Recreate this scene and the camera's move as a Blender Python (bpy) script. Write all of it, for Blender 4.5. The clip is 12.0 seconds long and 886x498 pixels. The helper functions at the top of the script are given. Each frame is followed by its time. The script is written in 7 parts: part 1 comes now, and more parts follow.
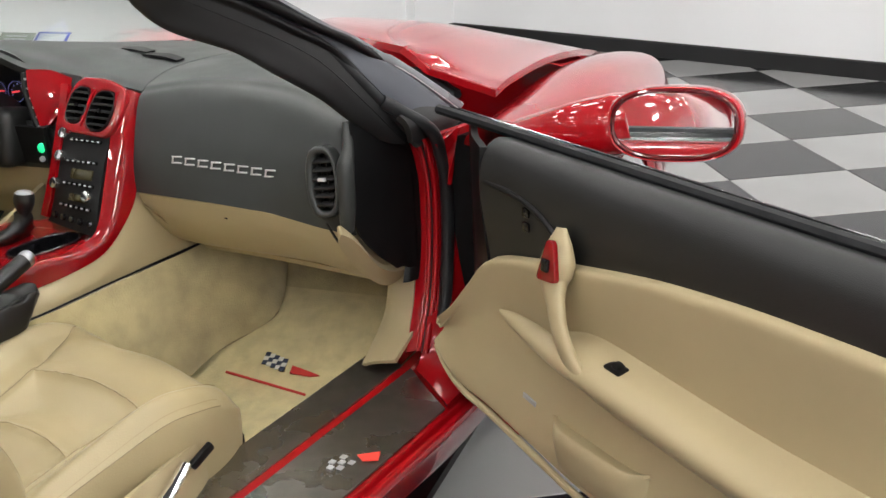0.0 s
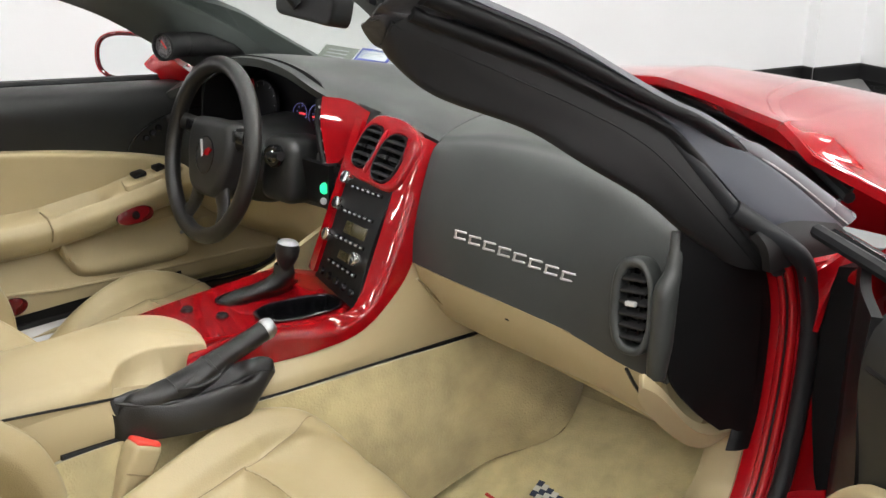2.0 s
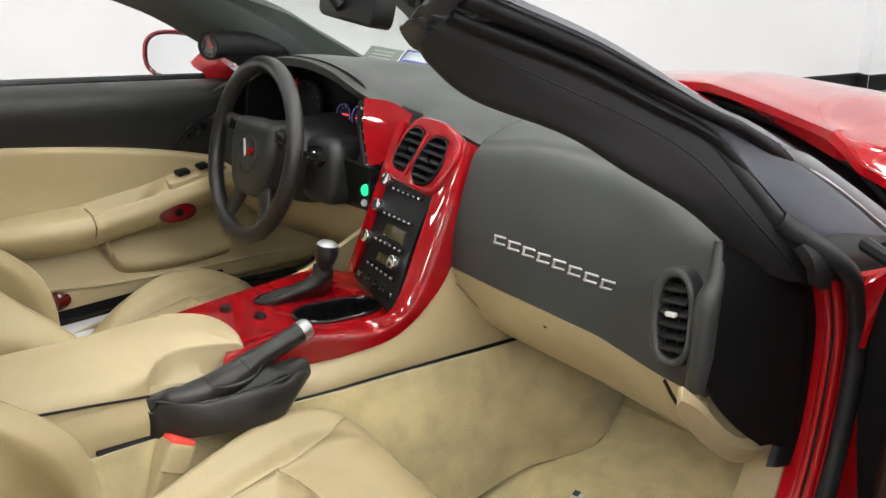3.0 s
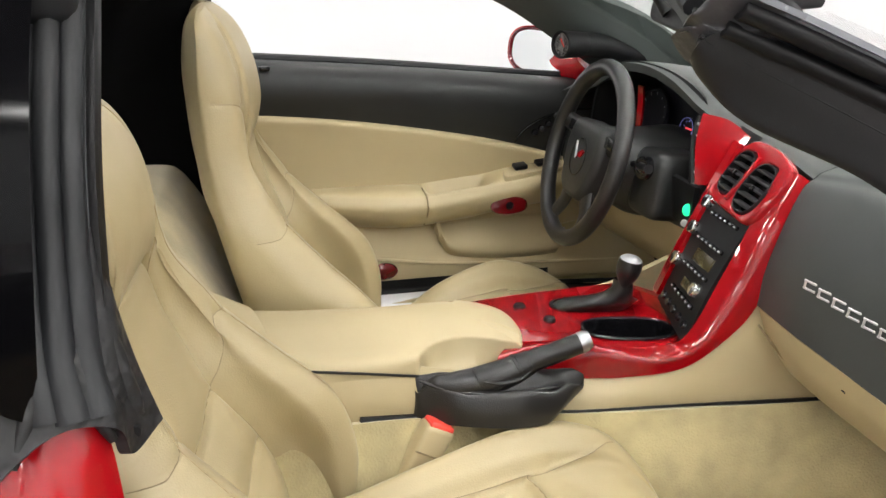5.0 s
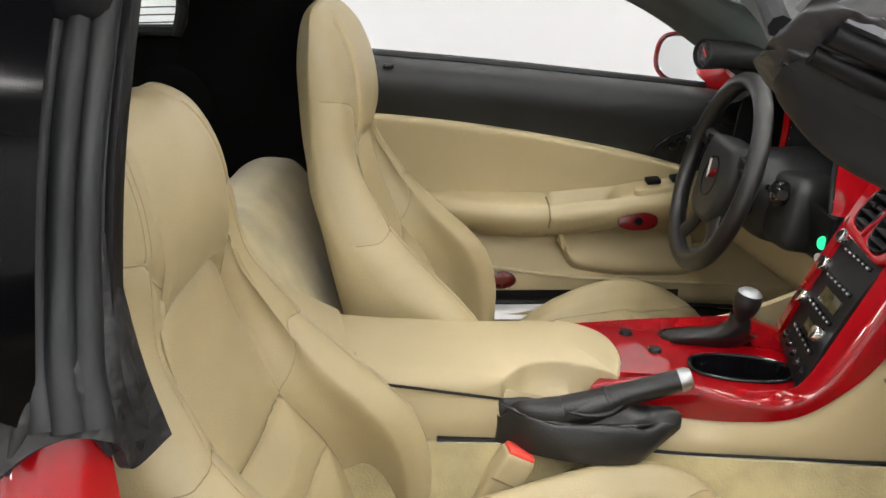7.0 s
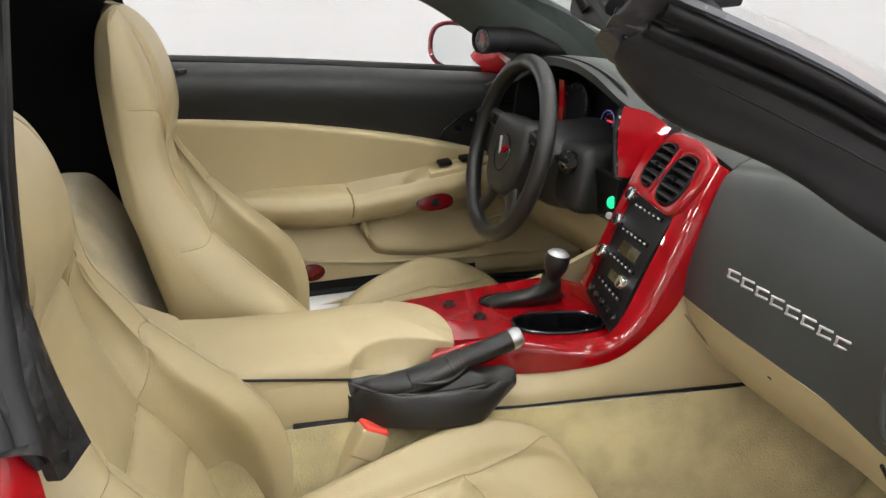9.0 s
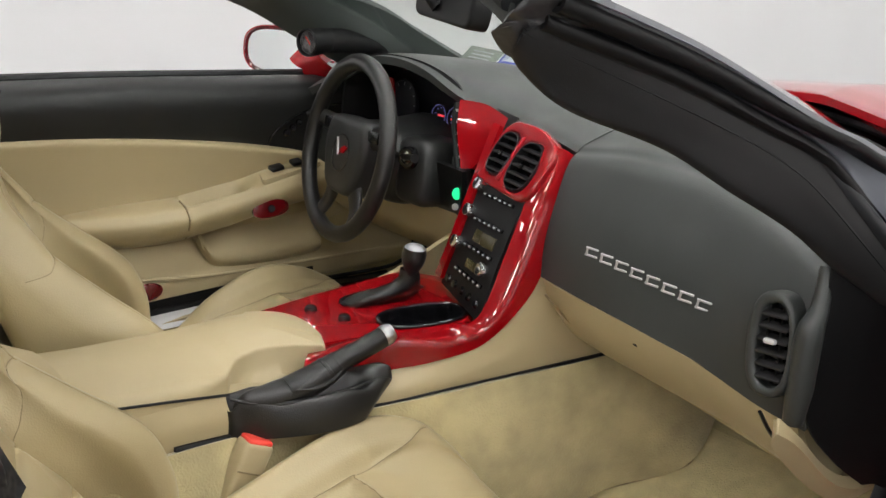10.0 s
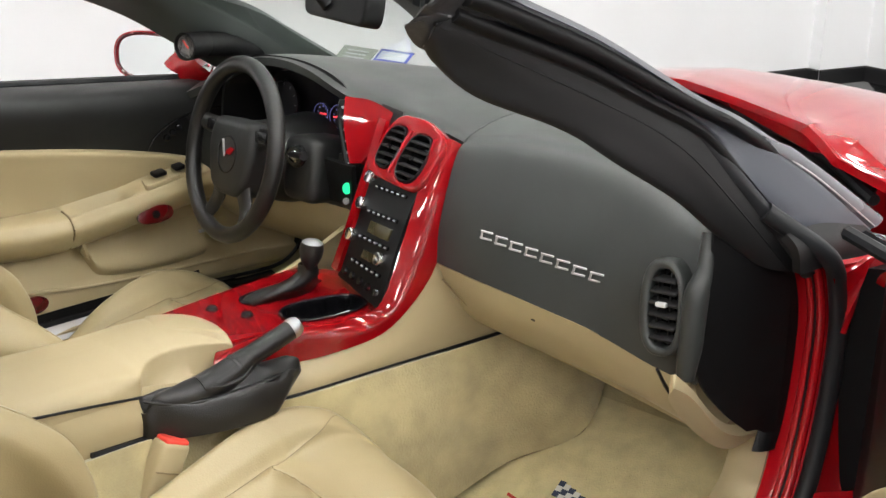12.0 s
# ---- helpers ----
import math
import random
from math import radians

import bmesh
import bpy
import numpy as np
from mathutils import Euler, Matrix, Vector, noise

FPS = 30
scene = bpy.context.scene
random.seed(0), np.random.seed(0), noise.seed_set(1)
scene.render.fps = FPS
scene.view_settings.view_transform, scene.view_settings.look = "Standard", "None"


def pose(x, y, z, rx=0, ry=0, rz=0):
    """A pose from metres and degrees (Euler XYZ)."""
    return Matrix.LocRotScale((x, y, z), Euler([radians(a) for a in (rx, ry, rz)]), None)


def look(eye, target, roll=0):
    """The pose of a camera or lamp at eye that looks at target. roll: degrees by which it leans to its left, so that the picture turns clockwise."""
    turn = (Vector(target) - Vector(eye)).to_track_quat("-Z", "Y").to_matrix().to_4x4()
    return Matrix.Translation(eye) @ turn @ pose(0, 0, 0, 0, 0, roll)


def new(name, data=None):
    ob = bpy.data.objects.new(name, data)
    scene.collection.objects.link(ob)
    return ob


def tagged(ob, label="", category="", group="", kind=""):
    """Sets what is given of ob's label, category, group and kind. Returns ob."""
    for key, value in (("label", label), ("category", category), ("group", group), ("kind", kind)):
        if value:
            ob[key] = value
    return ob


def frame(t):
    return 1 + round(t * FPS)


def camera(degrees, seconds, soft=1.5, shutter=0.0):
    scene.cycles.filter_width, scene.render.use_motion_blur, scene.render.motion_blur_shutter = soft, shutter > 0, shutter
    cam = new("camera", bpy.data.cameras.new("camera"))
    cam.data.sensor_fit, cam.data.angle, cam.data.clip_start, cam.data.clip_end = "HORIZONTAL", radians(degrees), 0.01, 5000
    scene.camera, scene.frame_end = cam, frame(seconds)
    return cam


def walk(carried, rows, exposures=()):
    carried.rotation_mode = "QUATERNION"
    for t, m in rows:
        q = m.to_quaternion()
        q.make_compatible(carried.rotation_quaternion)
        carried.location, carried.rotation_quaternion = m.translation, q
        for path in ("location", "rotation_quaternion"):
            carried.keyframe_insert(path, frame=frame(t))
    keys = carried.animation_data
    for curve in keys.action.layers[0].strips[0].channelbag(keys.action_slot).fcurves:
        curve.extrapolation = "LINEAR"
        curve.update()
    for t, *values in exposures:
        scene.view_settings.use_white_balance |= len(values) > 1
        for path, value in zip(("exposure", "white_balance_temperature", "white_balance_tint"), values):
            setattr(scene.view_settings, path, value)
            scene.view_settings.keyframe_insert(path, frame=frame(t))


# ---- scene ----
cam = camera(46.21, 12.0)
PATH = [
    (0, (-1.7806, -1.4740, 1.3107), (-0.4708, -0.9698, 0.7813), -2.798),
    (0.5, (-1.5905, -1.4131, 1.3075), (-0.3460, -0.7569, 0.7874), -1.780),
    (1, (-1.4473, -1.3584, 1.3107), (-0.2835, -0.5637, 0.7968), -0.913),
    (1.5, (-1.3254, -1.3118, 1.3052), (-0.2364, -0.4137, 0.7978), -0.430),
    (2, (-1.2718, -1.2784, 1.3035), (-0.2170, -0.3393, 0.7982), -0.279),
    (2.5, (-1.2637, -1.2712, 1.3033), (-0.2170, -0.3224, 0.7990), -0.209),
    (4.5, (-1.1465, -1.3182, 1.2963), (-0.4600, -0.0826, 0.7945), 1.498),
    (5, (-1.0930, -1.3235, 1.2933), (-0.5494, -0.0196, 0.7890), 1.977),
    (5.5, (-1.0419, -1.3115, 1.2971), (-0.5929, 0.0250, 0.7853), 2.301),
    (6, (-0.9857, -1.2921, 1.2997), (-0.6336, 0.0706, 0.7810), 2.574),
    (6.5, (-0.9503, -1.2762, 1.3006), (-0.6551, 0.0983, 0.7775), 2.737),
    (8.5, (-1.0210, -1.3102, 1.3035), (-0.5487, 0.0158, 0.7852), 2.075),
    (9, (-1.0932, -1.3101, 1.3032), (-0.4522, -0.0546, 0.7905), 1.495),
    (9.5, (-1.1580, -1.2820, 1.3038), (-0.3687, -0.1126, 0.7946), 0.991),
    (10, (-1.2095, -1.2518, 1.3031), (-0.3042, -0.1687, 0.7959), 0.586),
    (10.5, (-1.2543, -1.2402, 1.3028), (-0.2711, -0.2262, 0.7976), 0.303),
    (11, (-1.2894, -1.2443, 1.3027), (-0.2582, -0.2785, 0.7988), 0.034),
    (11.5, (-1.3035, -1.2495, 1.3057), (-0.2495, -0.3094, 0.8004), -0.039),
    (12, (-1.3043, -1.2499, 1.3049), (-0.2484, -0.3114, 0.8005), -0.005),
]
walk(cam, [(t, look(eye, target, roll)) for t, eye, target, roll in PATH],
     [(0.0, -0.22), (0.5, -0.22), (1.0, -0.10), (1.5, 0.0), (2.5, 0.0), (4.5, 0.18), (5.2, 0.17), (5.8, 0.05), (6.5, -0.05), (8.5, -0.08), (9.0, -0.12), (9.5, -0.25), (10.0, -0.30), (10.5, -0.08), (11.0, 0.02), (12.0, 0.02)])

# ---- world and light ----
world = bpy.data.worlds.new("world")
world.use_nodes = True
scene.world = world
world.node_tree.nodes["Background"].inputs[0].default_value = (0.8, 0.85, 0.9, 1)
world.node_tree.nodes["Background"].inputs[1].default_value = 0.05
LAMP_POWER = 37.0      # glow of the ceiling lamps' diffusers
CEILING_Z = 3.6

# ---- materials ----
def material(name, color, rough=0.5, metal=0.0, coat=0.0, bump=0.0, bump_scale=300.0, vary=0.0, vary_scale=6.0,
             grain="noise", spec=0.5, sheen=0.0, rough_vary=0.0, second=None):
    """A node material with grain relief, slow colour changes and uneven gloss, in metres."""
    m = bpy.data.materials.new(name)
    m.use_nodes = True
    nodes, links = m.node_tree.nodes, m.node_tree.links
    b = nodes["Principled BSDF"]
    b.inputs["Base Color"].default_value = (*color, 1)
    b.inputs["Roughness"].default_value = rough
    b.inputs["Metallic"].default_value = metal
    b.inputs["Coat Weight"].default_value = coat
    b.inputs["Coat Roughness"].default_value = 0.03
    b.inputs["Specular IOR Level"].default_value = spec
    b.inputs["Sheen Weight"].default_value = sheen
    b.inputs["Sheen Roughness"].default_value = 0.6
    coord = nodes.new("ShaderNodeTexCoord")
    if vary or rough_vary:
        big = nodes.new("ShaderNodeTexNoise")
        big.inputs["Scale"].default_value, big.inputs["Detail"].default_value = vary_scale, 6
        links.new(coord.outputs["Object"], big.inputs["Vector"])
        if vary:
            mix = nodes.new("ShaderNodeMix")
            mix.data_type = "RGBA"
            other = second or tuple(c * (1 - vary) for c in color)
            mix.inputs[6].default_value, mix.inputs[7].default_value = (*color, 1), (*other, 1)
            ramp = nodes.new("ShaderNodeMapRange")
            ramp.inputs[1].default_value, ramp.inputs[2].default_value = 0.35, 0.7
            links.new(big.outputs["Fac"], ramp.inputs[0])
            links.new(ramp.outputs[0], mix.inputs[0])
            links.new(mix.outputs[2], b.inputs["Base Color"])
        if rough_vary:
            span = nodes.new("ShaderNodeMapRange")
            span.inputs[1].default_value, span.inputs[2].default_value = 0.3, 0.7
            span.inputs[3].default_value, span.inputs[4].default_value = max(0.02, rough - rough_vary), rough + rough_vary
            links.new(big.outputs["Fac"], span.inputs[0])
            links.new(span.outputs[0], b.inputs["Roughness"])
    if bump:
        fine = nodes.new("ShaderNodeTexVoronoi" if grain == "leather" else "ShaderNodeTexNoise")
        fine.inputs["Scale"].default_value = bump_scale
        links.new(coord.outputs["Object"], fine.inputs["Vector"])
        relief = nodes.new("ShaderNodeBump")
        relief.inputs["Strength"].default_value = bump
        relief.inputs["Distance"].default_value = 0.4 / bump_scale
        links.new(fine.outputs[0], relief.inputs["Height"])
        links.new(relief.outputs[0], b.inputs["Normal"])
    return m


def glow(name, color, strength):
    m = bpy.data.materials.new(name)
    m.use_nodes = True
    b = m.node_tree.nodes["Principled BSDF"]
    b.inputs["Base Color"].default_value = (*color, 1)
    b.inputs["Emission Color"].default_value = (*color, 1)
    b.inputs["Emission Strength"].default_value = strength
    return m


def glass(name, color, rough=0.0):
    m = bpy.data.materials.new(name)
    m.use_nodes = True
    b = m.node_tree.nodes["Principled BSDF"]
    b.inputs["Base Color"].default_value = (*color, 1)
    b.inputs["Roughness"].default_value = rough
    b.inputs["Transmission Weight"].default_value = 1.0
    b.inputs["IOR"].default_value = 1.45
    return m


TAN = (0.39, 0.318, 0.178)
LEATHER = material("tan_leather", TAN, 0.38, bump=0.25, bump_scale=420, vary=0.10, vary_scale=5, grain="leather", rough_vary=0.07)
SEAM = material("tan_seam", (0.26, 0.205, 0.112), 0.7, vary=0.3, vary_scale=60)
STITCH = material("tan_thread", (0.36, 0.28, 0.15), 0.8, vary=0.3, vary_scale=200)
VINYL = material("tan_vinyl", (0.405, 0.332, 0.192), 0.48, bump=0.15, bump_scale=600, vary=0.07, vary_scale=4, grain="leather", rough_vary=0.06)
CARPET = material("tan_carpet", (0.45, 0.375, 0.19), 0.95, bump=1.0, bump_scale=260, vary=0.34, vary_scale=14, sheen=0.35)
MAT_PILE = material("mat_pile", (0.60, 0.51, 0.255), 0.95, bump=1.0, bump_scale=300, vary=0.24, vary_scale=26, sheen=0.4)
DOOR_BLACK = material("black_grained_vinyl", (0.013, 0.0135, 0.0135), 0.44, spec=0.45, bump=0.25, bump_scale=650, vary=0.2, vary_scale=7, grain="leather", rough_vary=0.06)
DASH = material("black_soft_plastic", (0.0285, 0.0315, 0.0305), 0.42, spec=0.5, bump=0.2, bump_scale=700, vary=0.2, vary_scale=7, grain="leather", rough_vary=0.05)
BLACK = material("black_plastic", (0.005, 0.005, 0.0055), 0.45, spec=0.25, bump=0.15, bump_scale=800, rough_vary=0.08, vary=0.2)
BLACK_GLOSS = material("gloss_black_plastic", (0.005, 0.005, 0.006), 0.15, rough_vary=0.06)
BLACK_LEATHER = material("black_leather", (0.009, 0.0085, 0.0085), 0.34, spec=0.55, bump=0.25, bump_scale=500, grain="leather", rough_vary=0.03)
RUBBER = material("black_rubber", (0.014, 0.015, 0.017), 0.50, spec=0.35, bump=0.1, bump_scale=300, vary=0.35, vary_scale=12, rough_vary=0.12)
BLACK_PAINT = material("gloss_black_paint", (0.002, 0.002, 0.0025), 0.10, spec=0.14, rough_vary=0.03)
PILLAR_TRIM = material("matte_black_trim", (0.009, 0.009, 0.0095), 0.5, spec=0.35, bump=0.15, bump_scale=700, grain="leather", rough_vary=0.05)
# far pillar trim: the windscreen's light is put into this paler colour
FAR_TRIM_LIT = material("lit_grained_trim", (0.070, 0.080, 0.077), 0.45, spec=0.5, bump=0.2, bump_scale=700, vary=0.2, vary_scale=6)
CORNER_RUBBER = material("worn_grey_rubber", (0.030, 0.030, 0.032), 0.38, bump=0.3, bump_scale=60, vary=0.4, vary_scale=30, rough_vary=0.12)
FRAME_GREY = material("satin_pillar_trim", (0.050, 0.055, 0.070), 0.36, spec=0.6, bump=0.08, bump_scale=900, vary=0.08, vary_scale=5, rough_vary=0.02)
FOOT_RUBBER = material("soft_black_rubber", (0.014, 0.014, 0.015), 0.46, spec=0.4, bump=0.7, bump_scale=38, vary=0.5, vary_scale=25, rough_vary=0.2)
# paler than the pillar cover: the reflected wall is put into the colour
EDGE_LIT = material("lit_satin_edge", (0.15, 0.155, 0.17), 0.28, spec=0.7, bump=0.05, bump_scale=900, rough_vary=0.04)
HEADLINER = material("black_cloth", (0.003, 0.003, 0.0033), 0.95, spec=0.1, bump=0.5, bump_scale=500, vary=0.3)
RED = material("red_paint", (0.34, 0.003, 0.007), 0.25, spec=0.2, coat=1.0, rough_vary=0.03, vary=0.06, vary_scale=2)
RED_TRIM = material("gloss_red_trim", (0.215, 0.0016, 0.004), 0.20, spec=0.1, coat=1.0, rough_vary=0.03)
RED_DARK = material("dark_red_lens", (0.085, 0.0012, 0.003), 0.15, coat=1.0)
RED_BUTTON = material("red_button", (0.80, 0.07, 0.05), 0.4)
CHROME = material("chrome", (0.85, 0.85, 0.86), 0.12, metal=1.0, rough_vary=0.05)
ALLOY = material("brushed_alloy", (0.55, 0.56, 0.58), 0.32, metal=1.0, bump=0.2, bump_scale=500, rough_vary=0.1)
SILVER = material("silver_badge", (0.62, 0.62, 0.63), 0.35, metal=0.4)
SILL_PLATE = material("grey_sill_plate", (0.27, 0.255, 0.23), 0.30, metal=0.9, bump=0.25, bump_scale=260, vary=0.35, vary_scale=10, rough_vary=0.12)
MIRROR = material("mirror_glass", (0.86, 0.88, 0.88), 0.02, metal=1.0)
SCREEN = material("lcd_screen", (0.045, 0.038, 0.018), 0.2)
ICON = material("icon_grey", (0.35, 0.36, 0.37), 0.5)
FLAG_BLUE = material("dark_blue_thread", (0.03, 0.04, 0.075), 0.8)
FLAG_WHITE = material("white_thread", (0.62, 0.60, 0.55), 0.8)
FLAG_RED = material("red_thread", (0.50, 0.03, 0.025), 0.8)
PAPER_GREY = material("grey_green_sticker", (0.17, 0.19, 0.165), 0.6)
PAPER_BLUE = material("blue_sticker", (0.03, 0.045, 0.22), 0.5)
PAPER_WHITE = material("pale_sticker", (0.30, 0.33, 0.35), 0.6)
WALL = material("white_wall_paint", (0.88, 0.89, 0.90), 0.75, bump=0.12, bump_scale=120, vary=0.05, vary_scale=0.8)
BASEBOARD = material("black_baseboard", (0.012, 0.012, 0.013), 0.4, vary=0.3, vary_scale=3)
TILE_LIGHT = material("light_grey_tile", (0.30, 0.30, 0.298), 0.14, vary=0.12, vary_scale=1.6, rough_vary=0.07)
TILE_BLACK = material("black_tile", (0.016, 0.016, 0.017), 0.13, vary=0.2, vary_scale=2, rough_vary=0.05)
GROUT = material("tile_joint", (0.08, 0.08, 0.08), 0.8, vary=0.3)
GLASS = glass("windscreen_glass", (0.93, 0.98, 0.955))
DIFFUSER = glow("lamp_diffuser", (1.0, 0.98, 0.95), LAMP_POWER * 0.76)
DIFFUSER_BRIGHT = glow("bright_lamp_diffuser", (1.0, 0.98, 0.95), LAMP_POWER * 1.5)
CEILING = material("grey_ceiling_paint", (0.13, 0.13, 0.135), 0.8, vary=0.1, vary_scale=1.0)
LED = glow("green_led", (0.01, 0.70, 0.26), 1.0)
GAUGE_BLUE = glow("gauge_blue", (0.30, 0.32, 0.85), 0.22)
GAUGE_RED = glow("gauge_red", (0.9, 0.06, 0.08), 0.9)
GAUGE_FACE = material("gauge_face", (0.01, 0.01, 0.014), 0.3)
TYRE = material("tyre_rubber", (0.018, 0.018, 0.018), 0.75, bump=0.3, bump_scale=150)

# ---- shape tools ----
def V(p):
    return Vector(p)


def obj(name, verts, faces, mat, parent=None, label="", smooth=True):
    """One mesh object from points and faces."""
    me = bpy.data.meshes.new(name)
    me.from_pydata([tuple(v) for v in verts], [], [tuple(f) for f in faces])
    bm = bmesh.new()
    bm.from_mesh(me)
    bmesh.ops.remove_doubles(bm, verts=bm.verts, dist=1e-6)
    bmesh.ops.recalc_face_normals(bm, faces=bm.faces)
    bm.to_mesh(me)
    bm.free()
    if smooth:
        me.polygons.foreach_set("use_smooth", [True] * len(me.polygons))
        try:
            me.set_sharp_from_angle(angle=radians(42))
        except Exception:
            pass
    me.materials.append(mat)
    ob = new(name, me)
    if parent is not None:
        ob.parent = parent
    if label:
        ob["label"] = label
    return ob


def part(name, geo, mat, parent, label="", smooth=True):
    return obj(name, geo[0], geo[1], mat, parent, label, smooth)


def join(*geos):
    verts, faces = [], []
    for v, f in geos:
        k = len(verts)
        verts += list(v)
        faces += [tuple(i + k for i in q) for q in f]
    return verts, faces


def moved(geo, m):
    return [m @ V(v) for v in geo[0]], geo[1]


def curve(points, n, closed=False):
    """n points on a smooth line through the given ones."""
    p = [V(q) for q in points]
    k = len(p)
    out = []
    spans = k if closed else k - 1
    for i in range(n):
        s = i / (n if closed else n - 1) * spans
        a = min(int(s), spans - 1)
        t = s - a
        if closed:
            p0, p1, p2, p3 = p[(a - 1) % k], p[a % k], p[(a + 1) % k], p[(a + 2) % k]
        else:
            p1, p2 = p[a], p[a + 1]
            p0 = p[a - 1] if a > 0 else p1 * 2 - p2
            p3 = p[a + 2] if a + 2 < k else p2 * 2 - p1
        out.append(0.5 * (2 * p1 + (p2 - p0) * t + (2 * p0 - 5 * p1 + 4 * p2 - p3) * t * t + (3 * p1 - p0 - 3 * p2 + p3) * t ** 3))
    return out


def net(rows, nu, nv):
    """A smooth sheet of nu x nv points through rows of control points."""
    lines = [curve(r, nv) for r in rows]
    cols = [curve([ln[j] for ln in lines], nu) for j in range(nv)]
    return [[cols[j][i] for j in range(nv)] for i in range(nu)]


def sheet(grid, wrap_u=False, wrap_v=False):
    nu, nv = len(grid), len(grid[0])
    verts = [p for row in grid for p in row]
    faces = []
    for i in range(nu if wrap_u else nu - 1):
        for j in range(nv if wrap_v else nv - 1):
            a, b = (i + 1) % nu, (j + 1) % nv
            faces.append((i * nv + j, i * nv + b, a * nv + b, a * nv + j))
    return verts, faces


def normals(grid):
    nu, nv = len(grid), len(grid[0])
    out = []
    for i in range(nu):
        row = []
        for j in range(nv):
            du = grid[min(i + 1, nu - 1)][j] - grid[max(i - 1, 0)][j]
            dv = grid[i][min(j + 1, nv - 1)] - grid[i][max(j - 1, 0)]
            n = du.cross(dv)
            row.append(n.normalized() if n.length > 1e-9 else V((0, 0, 1)))
        out.append(row)
    return out


def slab(rows, nu, nv, thick):
    """A curved panel with a thickness (behind it for a negative one)."""
    g = net(rows, nu, nv)
    n = normals(g)
    back = [[p + q * thick for p, q in zip(a, b)] for a, b in zip(g, n)]
    verts = [p for r in g for p in r] + [p for r in back for p in r]
    k = nu * nv
    faces = []
    for i in range(nu - 1):
        for j in range(nv - 1):
            q = (i * nv + j, i * nv + j + 1, (i + 1) * nv + j + 1, (i + 1) * nv + j)
            faces += [q, tuple(k + s for s in reversed(q))]
    rim = [(0, j) for j in range(nv)] + [(i, nv - 1) for i in range(1, nu)] + [(nu - 1, j) for j in range(nv - 2, -1, -1)] + [(i, 0) for i in range(nu - 2, 0, -1)]
    ids = [i * nv + j for i, j in rim]
    for a, b in zip(ids, ids[1:] + ids[:1]):
        faces.append((a, b, k + b, k + a))
    return verts, faces


def frames(path, up=(0, 0, 1)):
    out = []
    for i, p in enumerate(path):
        d = (path[min(i + 1, len(path) - 1)] - path[max(i - 1, 0)]).normalized()
        s = d.cross(V(up))
        s = s.normalized() if s.length > 1e-6 else V((1, 0, 0))
        out.append((p, d, s, s.cross(d)))
    return out


def tube(points, radius, n=16, seg=10, flat=1.0, closed=False, up=(0, 0, 1), cap=True):
    """A round bar along a smooth line; radius: a number or one for each given point; flat: height over width."""
    path = curve(points, n, closed)
    k = len(points)
    rows = []
    fr = frames(path, up)
    if closed:
        fr = []
        for i, p in enumerate(path):
            d = (path[(i + 1) % n] - path[i - 1]).normalized()
            s = d.cross(V(up)).normalized()
            fr.append((p, d, s, s.cross(d)))
    for i, (p, d, s, w) in enumerate(fr):
        if isinstance(radius, (int, float)):
            r = radius
        else:
            x = i / (n - 1) * (k - 1)
            a = min(int(x), k - 2)
            r = radius[a] * (1 - x + a) + radius[a + 1] * (x - a)
        rows.append([p + s * (r * math.cos(q)) + w * (r * flat * math.sin(q)) for q in (2 * math.pi * j / seg for j in range(seg))])
    verts, faces = sheet(rows, wrap_u=closed, wrap_v=True)
    if cap and not closed:
        faces = list(faces) + [tuple(range(seg)), tuple((n - 1) * seg + j for j in range(seg))]
    return verts, faces


def lathe(profile, m, seg=32):
    """A turned body: rows of radius and height round the z axis of the pose m."""
    rows = [[m @ V((r * math.cos(a), r * math.sin(a), h)) for a in (2 * math.pi * j / seg for j in range(seg))] for r, h in profile]
    verts, faces = sheet(rows, wrap_v=True)
    faces = list(faces)
    if profile[0][0] > 1e-6:
        faces.append(tuple(range(seg)))
    if profile[-1][0] > 1e-6:
        faces.append(tuple((len(profile) - 1) * seg + j for j in range(seg)))
    return verts, faces


def axis_pose(p, z, x=(1, 0, 0)):
    """A pose at p whose z axis points along z."""
    z = V(z).normalized()
    y = z.cross(V(x)).normalized()
    x = y.cross(z)
    return Matrix(((x.x, y.x, z.x, p[0]), (x.y, y.y, z.y, p[1]), (x.z, y.z, z.z, p[2]), (0, 0, 0, 1)))


def box(size, bevel=0.004, m=None, seg=2):
    """A box with rounded edges."""
    bm = bmesh.new()
    bmesh.ops.create_cube(bm, size=1)
    bmesh.ops.scale(bm, vec=size, verts=bm.verts)
    if bevel:
        bmesh.ops.bevel(bm, geom=list(bm.edges), offset=min(bevel, min(size) * 0.45), segments=seg, profile=0.5, affect="EDGES")
    verts = [(m @ v.co) if m else v.co.copy() for v in bm.verts]
    bm.verts.index_update()
    faces = [[v.index for v in f.verts] for f in bm.faces]
    bm.free()
    return verts, faces


